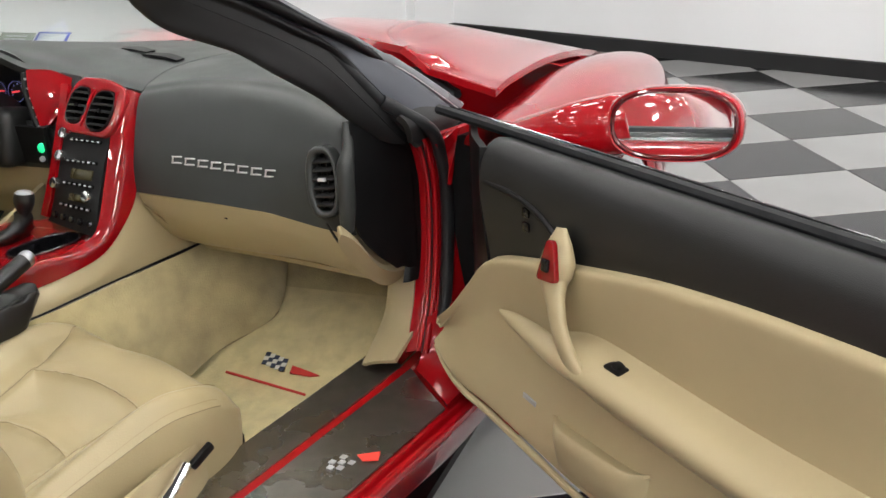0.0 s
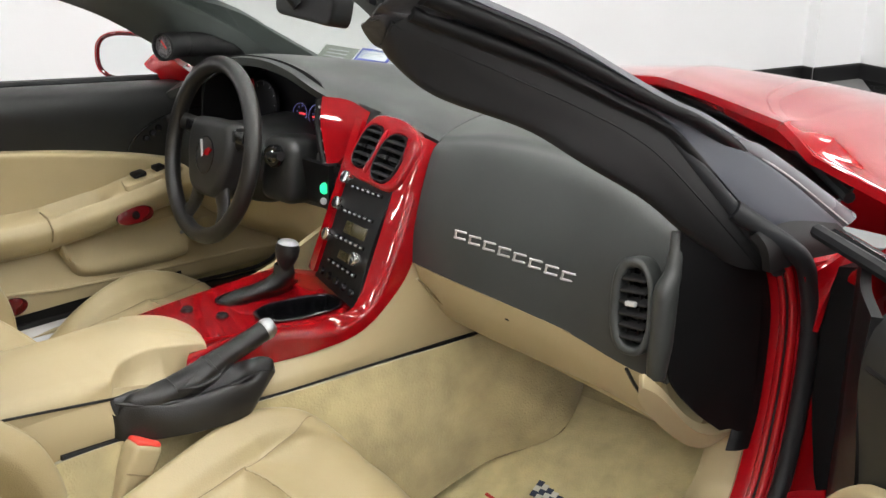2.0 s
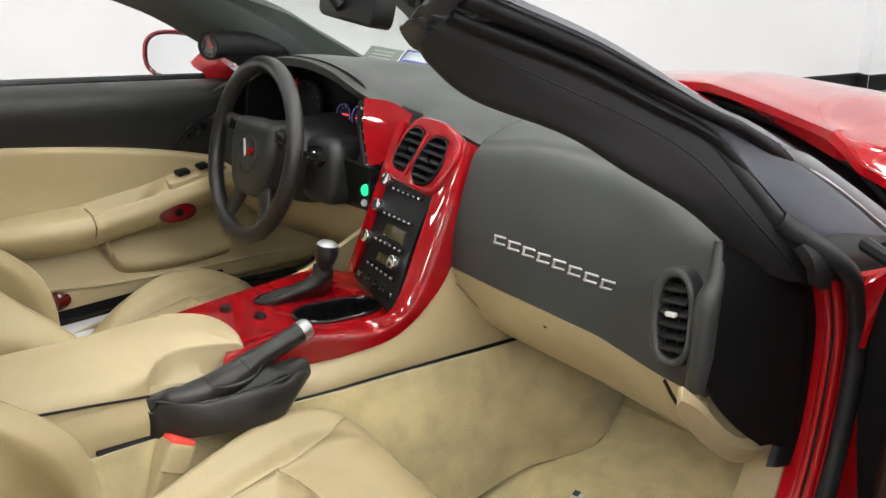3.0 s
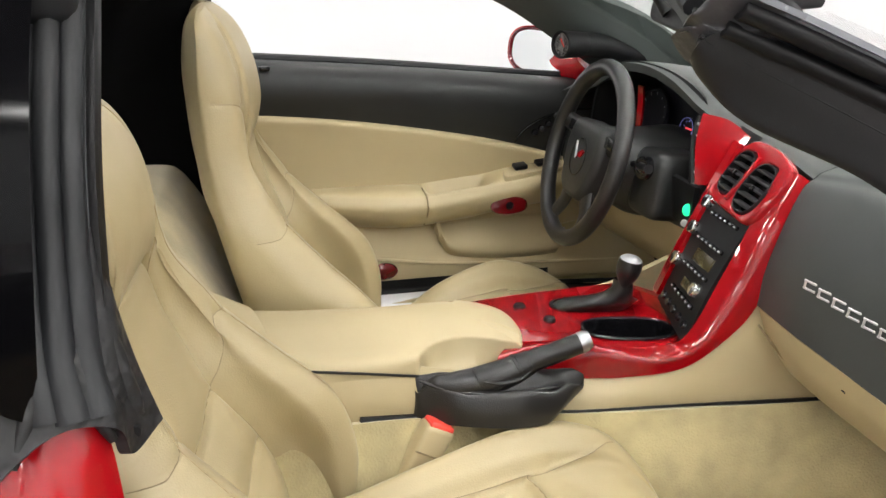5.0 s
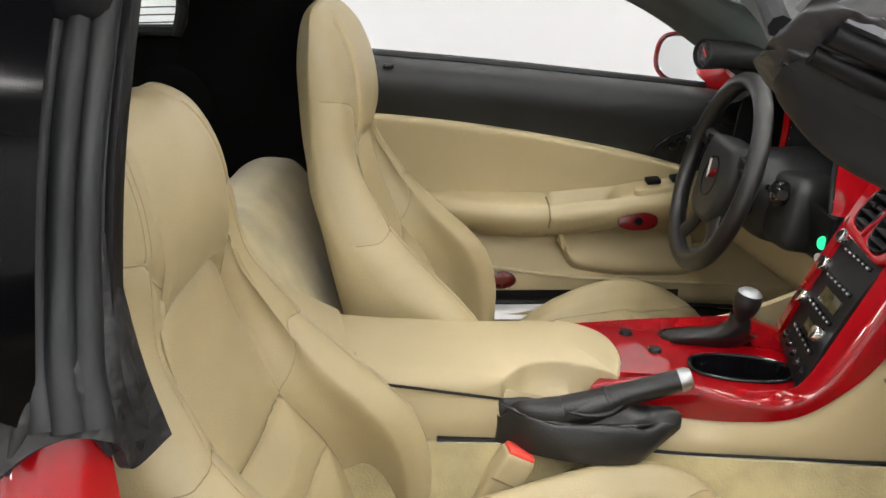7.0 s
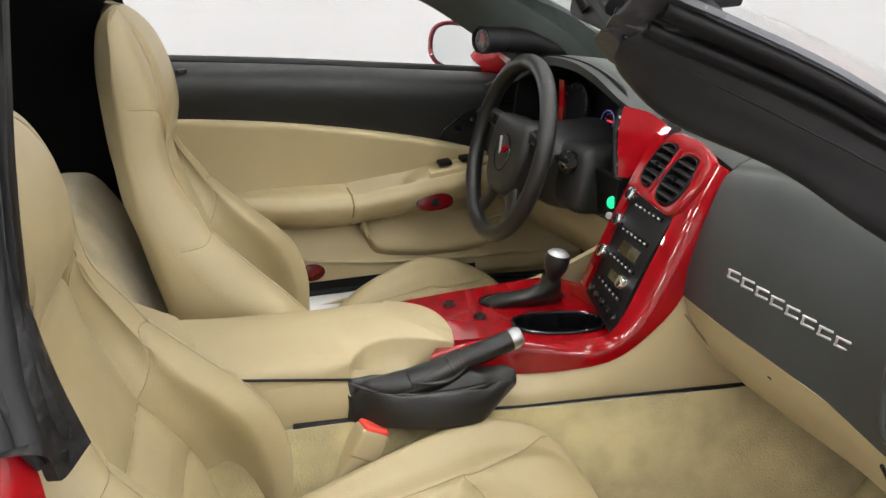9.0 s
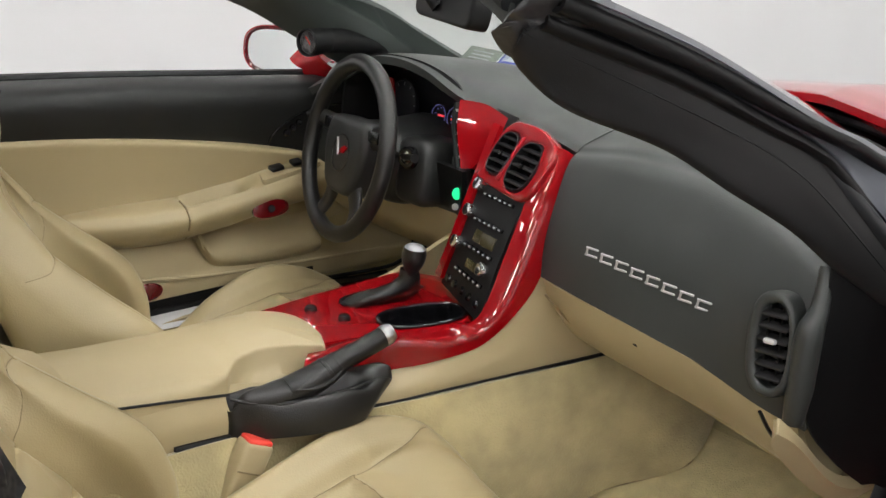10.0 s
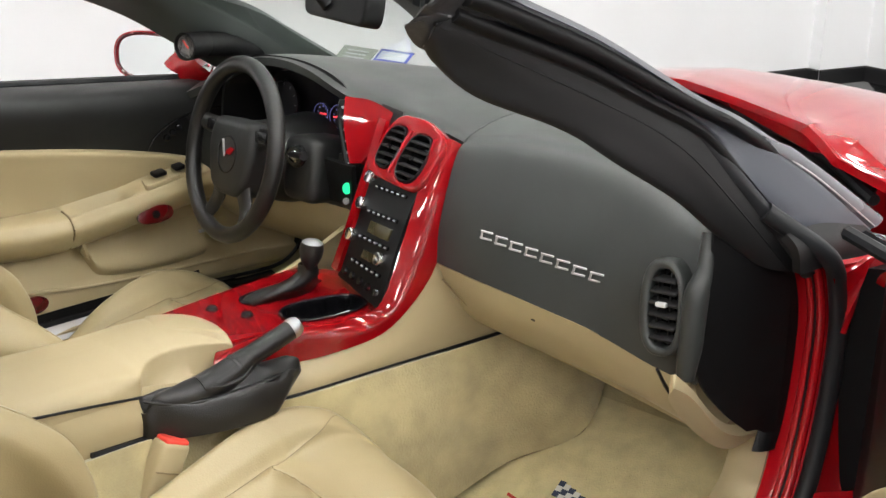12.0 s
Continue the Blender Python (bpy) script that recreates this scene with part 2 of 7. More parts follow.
def plate(outline, depth, bevel=0.0, m=None, holes=(), seg=2):
    """A flat plate with an outline in x and y (and holes), its face at z = 0 and its back at -depth."""
    bm = bmesh.new()
    edges = []
    for loop in (outline, *holes):
        vs = [bm.verts.new((p[0], p[1], 0)) for p in loop]
        edges += [bm.edges.new((a, b)) for a, b in zip(vs, vs[1:] + vs[:1])]
    if holes:
        bmesh.ops.triangle_fill(bm, use_beauty=True, use_dissolve=False, edges=edges)
    else:
        bm.faces.new(list(bm.verts))
    for f in bm.faces:
        if f.normal.z < 0:
            f.normal_flip()
    bm.normal_update()
    for f in bm.faces:
        if f.normal.z < 0:
            f.normal_flip()
    rim = [e for e in bm.edges if e.is_boundary]
    out = bmesh.ops.extrude_face_region(bm, geom=list(bm.faces))
    for v in out["geom"]:
        if isinstance(v, bmesh.types.BMVert):
            v.co.z -= depth
    if bevel:
        top = [e for e in bm.edges if all(abs(v.co.z) < 1e-6 for v in e.verts) and any(abs(f.normal.z) < 0.5 for f in e.link_faces)]
        bm.normal_update()
        top = [e for e in bm.edges if all(abs(v.co.z) < 1e-6 for v in e.verts) and len(e.link_faces) == 2 and e.calc_face_angle(0) > 0.5]
        bmesh.ops.bevel(bm, geom=top, offset=bevel, segments=seg, profile=0.5, affect="EDGES")
    bm.verts.index_update()
    verts = [(m @ v.co) if m else v.co.copy() for v in bm.verts]
    faces = [[v.index for v in f.verts] for f in bm.faces]
    bm.free()
    return verts, faces


def oval(cx, cy, rx, ry, n=28, power=2.0):
    out = []
    for i in range(n):
        a = 2 * math.pi * i / n
        c, s = math.cos(a), math.sin(a)
        out.append((cx + rx * math.copysign(abs(c) ** (2 / power), c), cy + ry * math.copysign(abs(s) ** (2 / power), s)))
    return out


def rounded(points, r, n=5):
    """An outline with rounded corners."""
    out = []
    k = len(points)
    for i in range(k):
        a, b, c = (Vector(points[j % k]).to_2d() for j in (i - 1, i, i + 1))
        u, w = (a - b), (c - b)
        d = min(r, u.length * 0.45, w.length * 0.45)
        p, q = b + u.normalized() * d, b + w.normalized() * d
        for j in range(n):
            t = j / (n - 1)
            out.append(tuple(p * (1 - t) ** 2 + b * (2 * t * (1 - t)) + q * t * t))
    return out


def empty(name, label, category, group="", at=(0, 0, 0)):
    e = new(name)
    e.empty_display_size = 0.2
    e.location = at
    return tagged(e, label, category, group)

# ---- the showroom ----
CORNER = V((5.9, 1.3, 0))
ALONG = V((-0.390, -0.921, 0))      # along the wall ahead of the car, away from the corner
ACROSS = V((-0.921, 0.390, 0))      # along the wall beside the driver's door
ROOM_L, ROOM_W = 10.5, 13.0


def wall(name, a, b, inward, height=CEILING_Z, thick=0.15, label=""):
    out = V(inward) * -thick
    p = [a, b, b + out, a + out]
    verts = [(q.x, q.y, z) for z in (0, height) for q in p]
    faces = [(0, 1, 5, 4), (1, 2, 6, 5), (2, 3, 7, 6), (3, 0, 4, 7), (0, 3, 2, 1), (4, 5, 6, 7)]
    return tagged(obj(name, verts, faces, WALL, smooth=False), label or "plain white painted showroom wall", "wall", kind="structure")


def baseboard(a, b, inward, height=0.105):
    """A black skirting strip with a rounded top edge."""
    prof = [(0.0, 0.0), (0.014, 0.0), (0.014, height - 0.01), (0.010, height), (0.0, height)]
    rows = [[(e + V(inward) * (d + 0.003)) + V((0, 0, z)) for d, z in prof] for e in (a, b)]
    v, f = sheet(rows)
    f = list(f) + [tuple(range(5)), tuple(range(5, 10))]
    return tagged(obj("baseboard", v, f, BASEBOARD, smooth=False), "black skirting strip along the white wall", "baseboard", kind="structure")


C1 = CORNER + ALONG * ROOM_L
C2 = C1 + ACROSS * ROOM_W
C3 = CORNER + ACROSS * ROOM_W
STEP = 0.42
S0, S1 = CORNER + ACROSS * STEP, CORNER + ACROSS * STEP - ALONG * 0.10
S2 = C3 - ALONG * 0.10
wall("wall_front", CORNER, C1, ACROSS)
wall("wall_step", CORNER, S0, ALONG, thick=0.3)
wall("wall_side", S1, S2, ALONG)
wall("wall_back", S2, C2, -ACROSS)
wall("wall_right", C1, C2, -ALONG)
baseboard(CORNER, C1, ACROSS)
baseboard(CORNER + ACROSS * 0.012, S0, ALONG)
baseboard(S0, S1, ACROSS)
baseboard(S1, S2, ALONG)

base = [CORNER - ALONG * 0.4 - ACROSS * 0.4, C1 + ALONG * 0.4 - ACROSS * 0.4, C2 + ALONG * 0.4 + ACROSS * 0.4, C3 - ALONG * 0.4 + ACROSS * 0.4]
floor = obj("floor", [(p.x, p.y, z) for z in (-0.006, -0.2) for p in base],
            [(0, 1, 2, 3), (7, 6, 5, 4), (0, 4, 5, 1), (1, 5, 6, 2), (2, 6, 7, 3), (3, 7, 4, 0)], GROUT, smooth=False)
tagged(floor, "black and grey checkerboard floor of polished square tiles", "floor", kind="structure")

ceiling = obj("ceiling", [(p.x, p.y, z) for z in (CEILING_Z, CEILING_Z + 0.15) for p in base],
              [(0, 1, 2, 3), (7, 6, 5, 4), (0, 4, 5, 1), (1, 5, 6, 2), (2, 6, 7, 3), (3, 7, 4, 0)], CEILING, smooth=False)
tagged(ceiling, "dark grey painted showroom ceiling", "ceiling", kind="structure")


def ceiling_light(p, lit):
    e = empty("ceiling_light", "square white ceiling lamp panel with a thin frame", "ceiling light", "ceiling lamps")
    m = pose(p.x, p.y, CEILING_Z - 0.002, 0, 0, math.degrees(math.atan2(ACROSS.y, ACROSS.x)))
    ring = [(0.20, 0.20), (-0.20, 0.20), (-0.20, -0.20), (0.20, -0.20)]
    hole = [(0.18, 0.18), (-0.18, 0.18), (-0.18, -0.18), (0.18, -0.18)]
    part("frame", moved(plate(ring, 0.04, holes=[hole]), m), ALLOY, e, smooth=False)
    part("diffuser", box((0.35, 0.35, 0.02), 0.003, m @ pose(0, 0, -0.025)), lit, e)
    return e


for i in range(7):
    for j in range(9):
        spot = CORNER + ALONG * (1.0 + 1.42 * i) + ACROSS * (0.9 + 1.4 * j)
        ceiling_light(spot, DIFFUSER_BRIGHT if i > 2 else DIFFUSER)

# ---- the car: body ----
car = empty("car", "red two-seat sports coupe with tan leather interior, passenger door open", "car")


# windscreen pillars: outer strip, rubber seal, inner trim
OUTER = [(-0.510, -0.590, 1.212), (-0.452, -0.60, 1.190), (-0.342, -0.62, 1.144), (-0.224, -0.645, 1.083), (-0.154, -0.660, 1.048), (-0.082, -0.675, 1.015), (0.080, -0.71, 0.927), (0.228, -0.76, 0.828)]
MIDDLE = [(-0.520, -0.560, 1.176), (-0.49, -0.569, 1.163), (-0.36, -0.60, 1.110), (-0.24, -0.63, 1.051), (-0.179, -0.645, 1.021), (-0.140, -0.660, 0.988), (-0.059, -0.70, 0.895), (0.017, -0.74, 0.798)]
INNER = [(-0.523, -0.535, 1.148), (-0.511, -0.540, 1.130), (-0.469, -0.560, 1.093), (-0.362, -0.595, 1.045), (-0.283, -0.622, 0.993), (-0.189, -0.648, 0.934), (-0.127, -0.668, 0.883), (-0.06, -0.69, 0.83)]


def across_pillar(f, lift=0.0):
    """A line along the pillar: f from the glass edge (0) to the door seal (1), a number or one at its top and one at its foot; lift stands off the surface."""
    top, low = f if isinstance(f, tuple) else (f, f)
    out = []
    for k, (a, b) in enumerate(zip(OUTER, MIDDLE)):
        w = min(1.0, max(0.0, (k - 2.0) / 4.0))
        g = top * (1 - w) + low * w
        side = (V(b) - V(a)).normalized()
        along = (V(OUTER[min(k + 1, 7)]) - V(OUTER[max(k - 1, 0)])).normalized()
        n = along.cross(side).normalized()
        n = n if n.z > 0 or n.y < 0 else -n
        out.append(V(a) * (1 - g) + V(b) * g + n * lift)
    return out


def pillar_band(name, fs, lifts, mat_, label=""):
    part(name, slab([across_pillar(f, h) for f, h in zip(fs, lifts)], 10, 56, 0.006), mat_, car, label)


pillar_band("glass_moulding", [(-0.06, 0.0), (0.06, 0.05), (0.20, 0.12), (0.24, 0.15)], [-0.004, 0.003, 0.003, -0.003], EDGE_LIT, "satin moulding along the windscreen edge, wall reflection in its colour")
# silver in place of chrome: the lamps' gleam is put into its colour
part("pillar_strip", tube(across_pillar((0.27, 0.16), 0.008)[1:], [0.001, 0.005, 0.005, 0.0045, 0.003, 0.0015, 0.001], 56, 10), SILVER, car, "thin strip along the pillar, lamp gleam in its colour")
pillar_band("pillar_channel", [(0.28, 0.16), (0.34, 0.18), (0.44, 0.22), (0.50, 0.235)], [0.0, -0.006, -0.006, 0.0], BLACK, "dark window channel of the pillar")
pillar_band("pillar_cover", [(0.50, 0.235), (0.55, 0.26), (0.66, 0.40), (0.76, 0.68), (0.80, 0.86)], [0.0, 0.006, 0.007, 0.006, 0.0], FRAME_GREY, "dark satin cover on the windscreen pillar")
part("pillar_groove", tube(across_pillar((0.62, 0.30), 0.0068)[3:], 0.0016, 40, 6), BLACK, car)
pillar_band("seal_recess", [(0.80, 0.86), (0.84, 0.90), (0.94, 0.96)], [0.0, -0.006, -0.004], BLACK, "black recess beside the door seal")
part("pillar_seal", tube(across_pillar(1.0, 0.003), [0.006, 0.011] + [0.0115] * 6, 48, 12), RUBBER, car, "black rubber door seal along the pillar")
TRIM_ROWS = [MIDDLE, [(V(a) * 0.72 + V(b) * 0.28) + V((-0.012, 0.0, 0.0)) for a, b in zip(MIDDLE, INNER)], [(V(a) * 0.42 + V(b) * 0.58) + V((-0.010, 0.0, -0.002)) for a, b in zip(MIDDLE, INNER)], INNER,
             [V(p) + V((0.006, 0.008, 0.004)) for p in INNER], [V(p) + V((0.03, 0.04, 0.018)) for p in INNER]]
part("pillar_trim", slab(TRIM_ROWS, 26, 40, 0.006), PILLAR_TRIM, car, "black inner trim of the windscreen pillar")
part("trim_lip", tube([V(p) + V((-0.003, -0.003, 0.002)) for p in TRIM_ROWS[1]], 0.0028, 48, 6), BLACK, car)
# pillar foot
part("pillar_foot", slab([[(-0.055, -0.728, 0.862), (0.03, -0.738, 0.858), (0.15, -0.755, 0.828)], [(-0.050, -0.742, 0.845), (0.04, -0.756, 0.838), (0.16, -0.770, 0.812)], [(-0.040, -0.744, 0.815), (0.05, -0.758, 0.810), (0.165, -0.770, 0.792)]], 12, 14, 0.012),
     PILLAR_TRIM, car, "matte black foot of the pillar")
part("bolt", lathe([(0.0, 0.006), (0.008, 0.006), (0.010, 0.0)], axis_pose((0.142, -0.786, 0.802), (-0.4, -0.9, 0.2)), 12), BLACK_GLOSS, car)

# driver's side pillar
FAR_OUT = [(-0.50, 0.60, 1.20), (-0.33, 0.62, 1.14), (-0.17, 0.63, 1.075), (-0.04, 0.64, 1.000), (0.08, 0.66, 0.93), (0.20, 0.69, 0.87)]
FAR_IN = [(-0.44, 0.50, 1.19), (-0.21, 0.51, 1.15), (0.065, 0.53, 1.07), (0.215, 0.55, 0.995), (0.335, 0.575, 0.935), (0.42, 0.60, 0.895)]
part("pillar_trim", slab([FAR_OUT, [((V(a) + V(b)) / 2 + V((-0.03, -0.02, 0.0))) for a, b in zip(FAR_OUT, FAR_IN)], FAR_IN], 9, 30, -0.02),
     FAR_TRIM_LIT, car, "inner trim of the far windscreen pillar, window light in its colour")
part("pillar_seal", tube(FAR_OUT, 0.014, 30, 8), RUBBER, car, "black rubber door seal along the pillar")

# header rail with its latch pockets
HEAD = [(-0.492, -0.530, 1.185), (-0.478, -0.45, 1.212), (-0.465, -0.25, 1.250), (-0.45, 0.0, 1.270), (-0.47, 0.35, 1.262), (-0.51, 0.58, 1.225)]
part("header_rail", slab([[V(p) + V((-0.035, 0, -0.018)) for p in HEAD], [V(p) + V((-0.03, 0, 0.014)) for p in HEAD], [V(p) + V((0.03, 0, 0.012)) for p in HEAD],
                          [V(p) + V((0.055, 0, -0.02)) for p in HEAD], [V(p) + V((0.0, 0, -0.03)) for p in HEAD]], 14, 26, -0.006),
     DASH, car, "black trimmed windscreen header")
part("header_seal", tube([V(p) + V((-0.036, 0, 0.008)) for p in HEAD], 0.010, 30, 8), RUBBER, car)
# soft rubber folds over the header corner
rows = []
for t in (-0.030, -0.022, -0.008, 0.008, 0.024, 0.040, 0.052):
    row = []
    for f in (-0.08, 0.05, 0.2, 0.35, 0.5, 0.65, 0.8, 0.95, 1.08):
        line = (OUTER, MIDDLE, INNER)[int(f > 0.5):][:2]
        g = f * 2 if f <= 0.5 else f * 2 - 1
        a, b = (V(q[0]) + (V(q[2]) - V(q[0])).normalized() * t for q in line)
        q = a * (1 - g) + b * g
        edge = min(1.0, (t + 0.032) / 0.014, (0.056 - t) / 0.012, (f + 0.1) / 0.12, (1.1 - f) / 0.12)
        q += V((-0.35, -0.75, 0.55)).normalized() * (-0.014 + 0.024 * max(0.0, edge) ** 0.5 + 0.004 * math.sin(11 * f + 95 * t) + 0.003 * math.sin(19 * f - 140 * t + 1))
        row.append(q)
    rows.append(row)
part("corner_cap", slab(rows, 40, 48, 0.004), CORNER_RUBBER, car, "creased grey rubber cap on the header corner")
for pts, r in (([(-0.525, -0.535, 1.165), (-0.505, -0.548, 1.190), (-0.475, -0.565, 1.206), (-0.43, -0.58, 1.205)], [0.008, 0.018, 0.020, 0.010]),
               ([(-0.515, -0.51, 1.175), (-0.495, -0.518, 1.203), (-0.465, -0.53, 1.220), (-0.42, -0.54, 1.22)], [0.008, 0.016, 0.018, 0.010])):
    part("rubber_fold", tube(pts, r, 36, 16, flat=0.9), CORNER_RUBBER, car, "soft grey rubber fold on the header corner")

# windscreen
BASE_R, BASE_L = V((0.16, -0.735, 0.80)), V((0.30, 0.66, 0.86))
rows = []
for s in (0.0, 0.35, 0.7, 1.0):
    row = []
    for q in (0.0, 0.25, 0.5, 0.75, 1.0):
        top = V((-0.50 + 0.05 * (1 - (2 * q - 1) ** 2), -0.55 + 1.11 * q, 1.195 + 0.03 * q + 0.05 * (1 - (2 * q - 1) ** 2)))
        low = V((0.17 + 0.10 * q + 0.40 * (1 - (2 * q - 1) ** 2), -0.735 + 1.40 * q, 0.815 + 0.04 * q + 0.045 * (1 - (2 * q - 1) ** 2)))
        row.append(top * (1 - s) + low * s + V((0.03, 0, 0.02)) * math.sin(math.pi * s))
    rows.append(row)
windscreen = part("windscreen", slab(rows, 14, 26, 0.005), GLASS, car, "clear slightly green windscreen glass")
windscreen.visible_shadow = False


# stickers inside the lower edge of the glass
def sticker(p, w, h, mat_, inset, lines):
    m = axis_pose(p, (-0.55, -0.10, 0.83), (0.1, -1.0, 0.0))
    s = part("sticker", box((w, h, 0.001), 0.0004, m), mat_, windscreen, "small inspection sticker on the glass")
    if inset:
        part("sticker_field", box((w * 0.84, h * 0.66, 0.001), 0.0004, m @ pose(0, 0, 0.0012)), inset, windscreen)
    for k in range(lines):
        part("print_bar", box((w * 0.6, h * 0.07, 0.0008), 0.0, m @ pose(0, h * (0.22 - 0.2 * k), 0.0024)), ICON, windscreen, "unreadable grey print")


sticker((0.366, 0.505, 0.923), 0.10, 0.055, PAPER_GREY, None, 3)
sticker((0.388, 0.405, 0.925), 0.095, 0.046, PAPER_BLUE, PAPER_WHITE, 2)

# bonnet with a raised middle whose rear end stands open
REAR = [(0.0, 0.60, 0.936), (0.22, 0.560, 0.930), (0.40, 0.457, 0.928), (0.585, 0.344, 0.924), (0.615, 0.338, 0.905), (0.648, 0.330, 0.880), (0.74, 0.284, 0.868), (0.832, 0.232, 0.858)]
REAR = [(-y, x, z) for y, x, z in REAR[:0:-1]] + REAR
REAR = [tuple(a[i] + (b[i] - a[i]) * f for i in range(3)) for a, b in zip(REAR, REAR[1:]) for f in (0.0, 0.12, 0.5, 0.88)] + REAR[-1:]


def lip_depth(y):
    """Height of the inner face under the bonnet's rear edge."""
    y = abs(y)
    if y < 0.585:
        return 0.008 + 0.042 * max(0.0, (y - 0.15) / 0.435)
    return max(0.006, 0.050 - 0.70 * (y - 0.585))


def crown(y):
    """Height of the bonnet a little ahead of its rear edge."""
    f = max(0.0, min(1.0, (abs(y) - 0.45) / 0.36))
    return 0.932 - 0.070 * f * f * (3 - 2 * f)


SLOPE = 0.125
hood_rows = [[(x, y, z) for y, x, z in REAR], [(x + 0.03, y, 0.75 * z + 0.25 * crown(y) + 0.002) for y, x, z in REAR], [(x + 0.11, y, crown(y) + 0.002) for y, x, z in REAR], [(0.64 + 0.5 * (x - 0.23), y, crown(y) - 0.012) for y, x, z in REAR]]
for X, low, rise, half in ((1.0, 0.815, 0.058, 1.0), (1.35, 0.745, 0.045, 0.97), (1.75, 0.65, 0.02, 0.92), (2.05, 0.58, 0.0, 0.86)):
    hood_rows.append([(X, y * half, low + rise * max(0.0, min(1.0, (0.82 - abs(y)) / 0.36)) - 0.015 * y * y) for y, x, z in REAR])
hood_rows = [[(x, y, z - SLOPE * max(0.0, y + 0.25)) for x, y, z in r] for r in hood_rows]
bonnet = part("bonnet", slab(hood_rows, 40, 171, -0.016), RED, car, "glossy red bonnet with a raised centre")
RIM = [(x, y, z - SLOPE * max(0.0, y + 0.25)) for y, x, z in REAR]
part("bonnet_lip", slab([[(x + 0.004, y, z - 0.004) for x, y, z in RIM], [(x + 0.014, y, z - 0.5 * lip_depth(y)) for x, y, z in RIM], [(x + 0.024, y, z - lip_depth(y)) for x, y, z in RIM]], 6, 171, 0.005), RED, bonnet, "dark red inner face under the bonnet's rear edge")
cowl = [(x, y, z) for x, y, z in ((0.24, -0.70, 0.82), (0.40, -0.52, 0.85), (0.55, -0.25, 0.865), (0.60, 0.0, 0.87), (0.55, 0.25, 0.868), (0.42, 0.5, 0.86))]
part("cowl_grille", slab([cowl, [V(p) + V((0.10, 0.02, -0.02)) for p in cowl], [V(p) + V((0.26, 0.04, -0.025)) for p in cowl]], 6, 24, -0.01), BLACK, car, "black plastic cowl under the windscreen")
part("wiper_arm", tube([(0.30, -0.60, 0.862), (0.42, -0.42, 0.885), (0.52, -0.15, 0.90), (0.54, 0.1, 0.905)], [0.010, 0.008, 0.006, 0.004], 20, 8), BLACK, car)
part("wiper_pivot", lathe([(0.018, 0.0), (0.018, 0.02), (0.010, 0.03), (0.0, 0.031)], pose(0.31, -0.585, 0.845), 16), BLACK_GLOSS, car)
part("cowl_seal", tube([V(p) + V((0.10, -0.01, 0.0)) for p in cowl], 0.010, 30, 8), RUBBER, car)

# front wings with wheel arches, nose
for side in (-1, 1):
    y0 = 0.84
    rows = []
    for x, z, wide in ((0.06, 0.812, -0.03), (0.30, 0.812, 0.0), (0.62, 0.812, 0.02), (0.95, 0.78, 0.02), (1.35, 0.71, 0.0), (1.75, 0.60, -0.07), (2.05, 0.50, -0.17)):
        low = 0.22 if not 0.25 < x < 1.0 else 0.60
        z -= 0.12 if side > 0 and x > 0.2 else 0.0
        rows.append([(x + 0.01, side * (y0 - 0.012), z - 0.030), (x, side * (y0 - 0.002), z - 0.012), (x, side * (y0 + 0.06 + wide * 0.4), z + 0.012), (x, side * (y0 + 0.13 + wide * 0.7), z), (x, side * (y0 + 0.165 + wide), z - 0.06),
                     (x, side * (y0 + 0.175 + wide), z - 0.15), (x, side * (y0 + 0.16 + wide), low + 0.05), (x, side * (y0 + 0.14 + wide), low)])
    part("front_wing", slab(rows, 40, 28, 0.012 * side), RED, car, "glossy red front wing")
part("nose", slab([[(2.05, -0.72, 0.50), (2.13, -0.4, 0.55), (2.17, 0, 0.57), (2.13, 0.4, 0.55), (2.05, 0.72, 0.50)],
                   [(2.10, -0.74, 0.38), (2.22, -0.4, 0.40), (2.27, 0, 0.41), (2.22, 0.4, 0.40), (2.10, 0.74, 0.38)],
                   [(2.02, -0.74, 0.16), (2.16, -0.4, 0.16), (2.2, 0, 0.16), (2.16, 0.4, 0.16), (2.02, 0.74, 0.16)]], 10, 20, 0.02), RED, car)


def road_wheel(x, side):
    m = axis_pose((x, side * 0.76, 0.325), (0, side, 0))
    t = part("tyre", lathe([(0.20, -0.12), (0.26, -0.125), (0.305, -0.11), (0.322, -0.07), (0.325, 0.0), (0.322, 0.07), (0.305, 0.11), (0.26, 0.125), (0.235, 0.12)], m, 40), TYRE, car)
    part("rim", join(lathe([(0.235, 0.12), (0.225, 0.118), (0.215, 0.08), (0.21, -0.1)], m, 40), lathe([(0.0, 0.085), (0.05, 0.085), (0.06, 0.06)], m, 20),
                     *[box((0.19, 0.045, 0.03), 0.008, m @ pose(0, 0, 0.06, 0, 0, 72 * k) @ pose(0.125, 0, 0)) for k in range(5)]), ALLOY, t, "bright alloy rim")


for xx in (0.62, -1.85):
    for side in (-1, 1):
        road_wheel(xx, side)

# sills with plates; the passenger's side runs in towards the rear
def rear_in(x):
    return 0.19 * min(0.0, x)


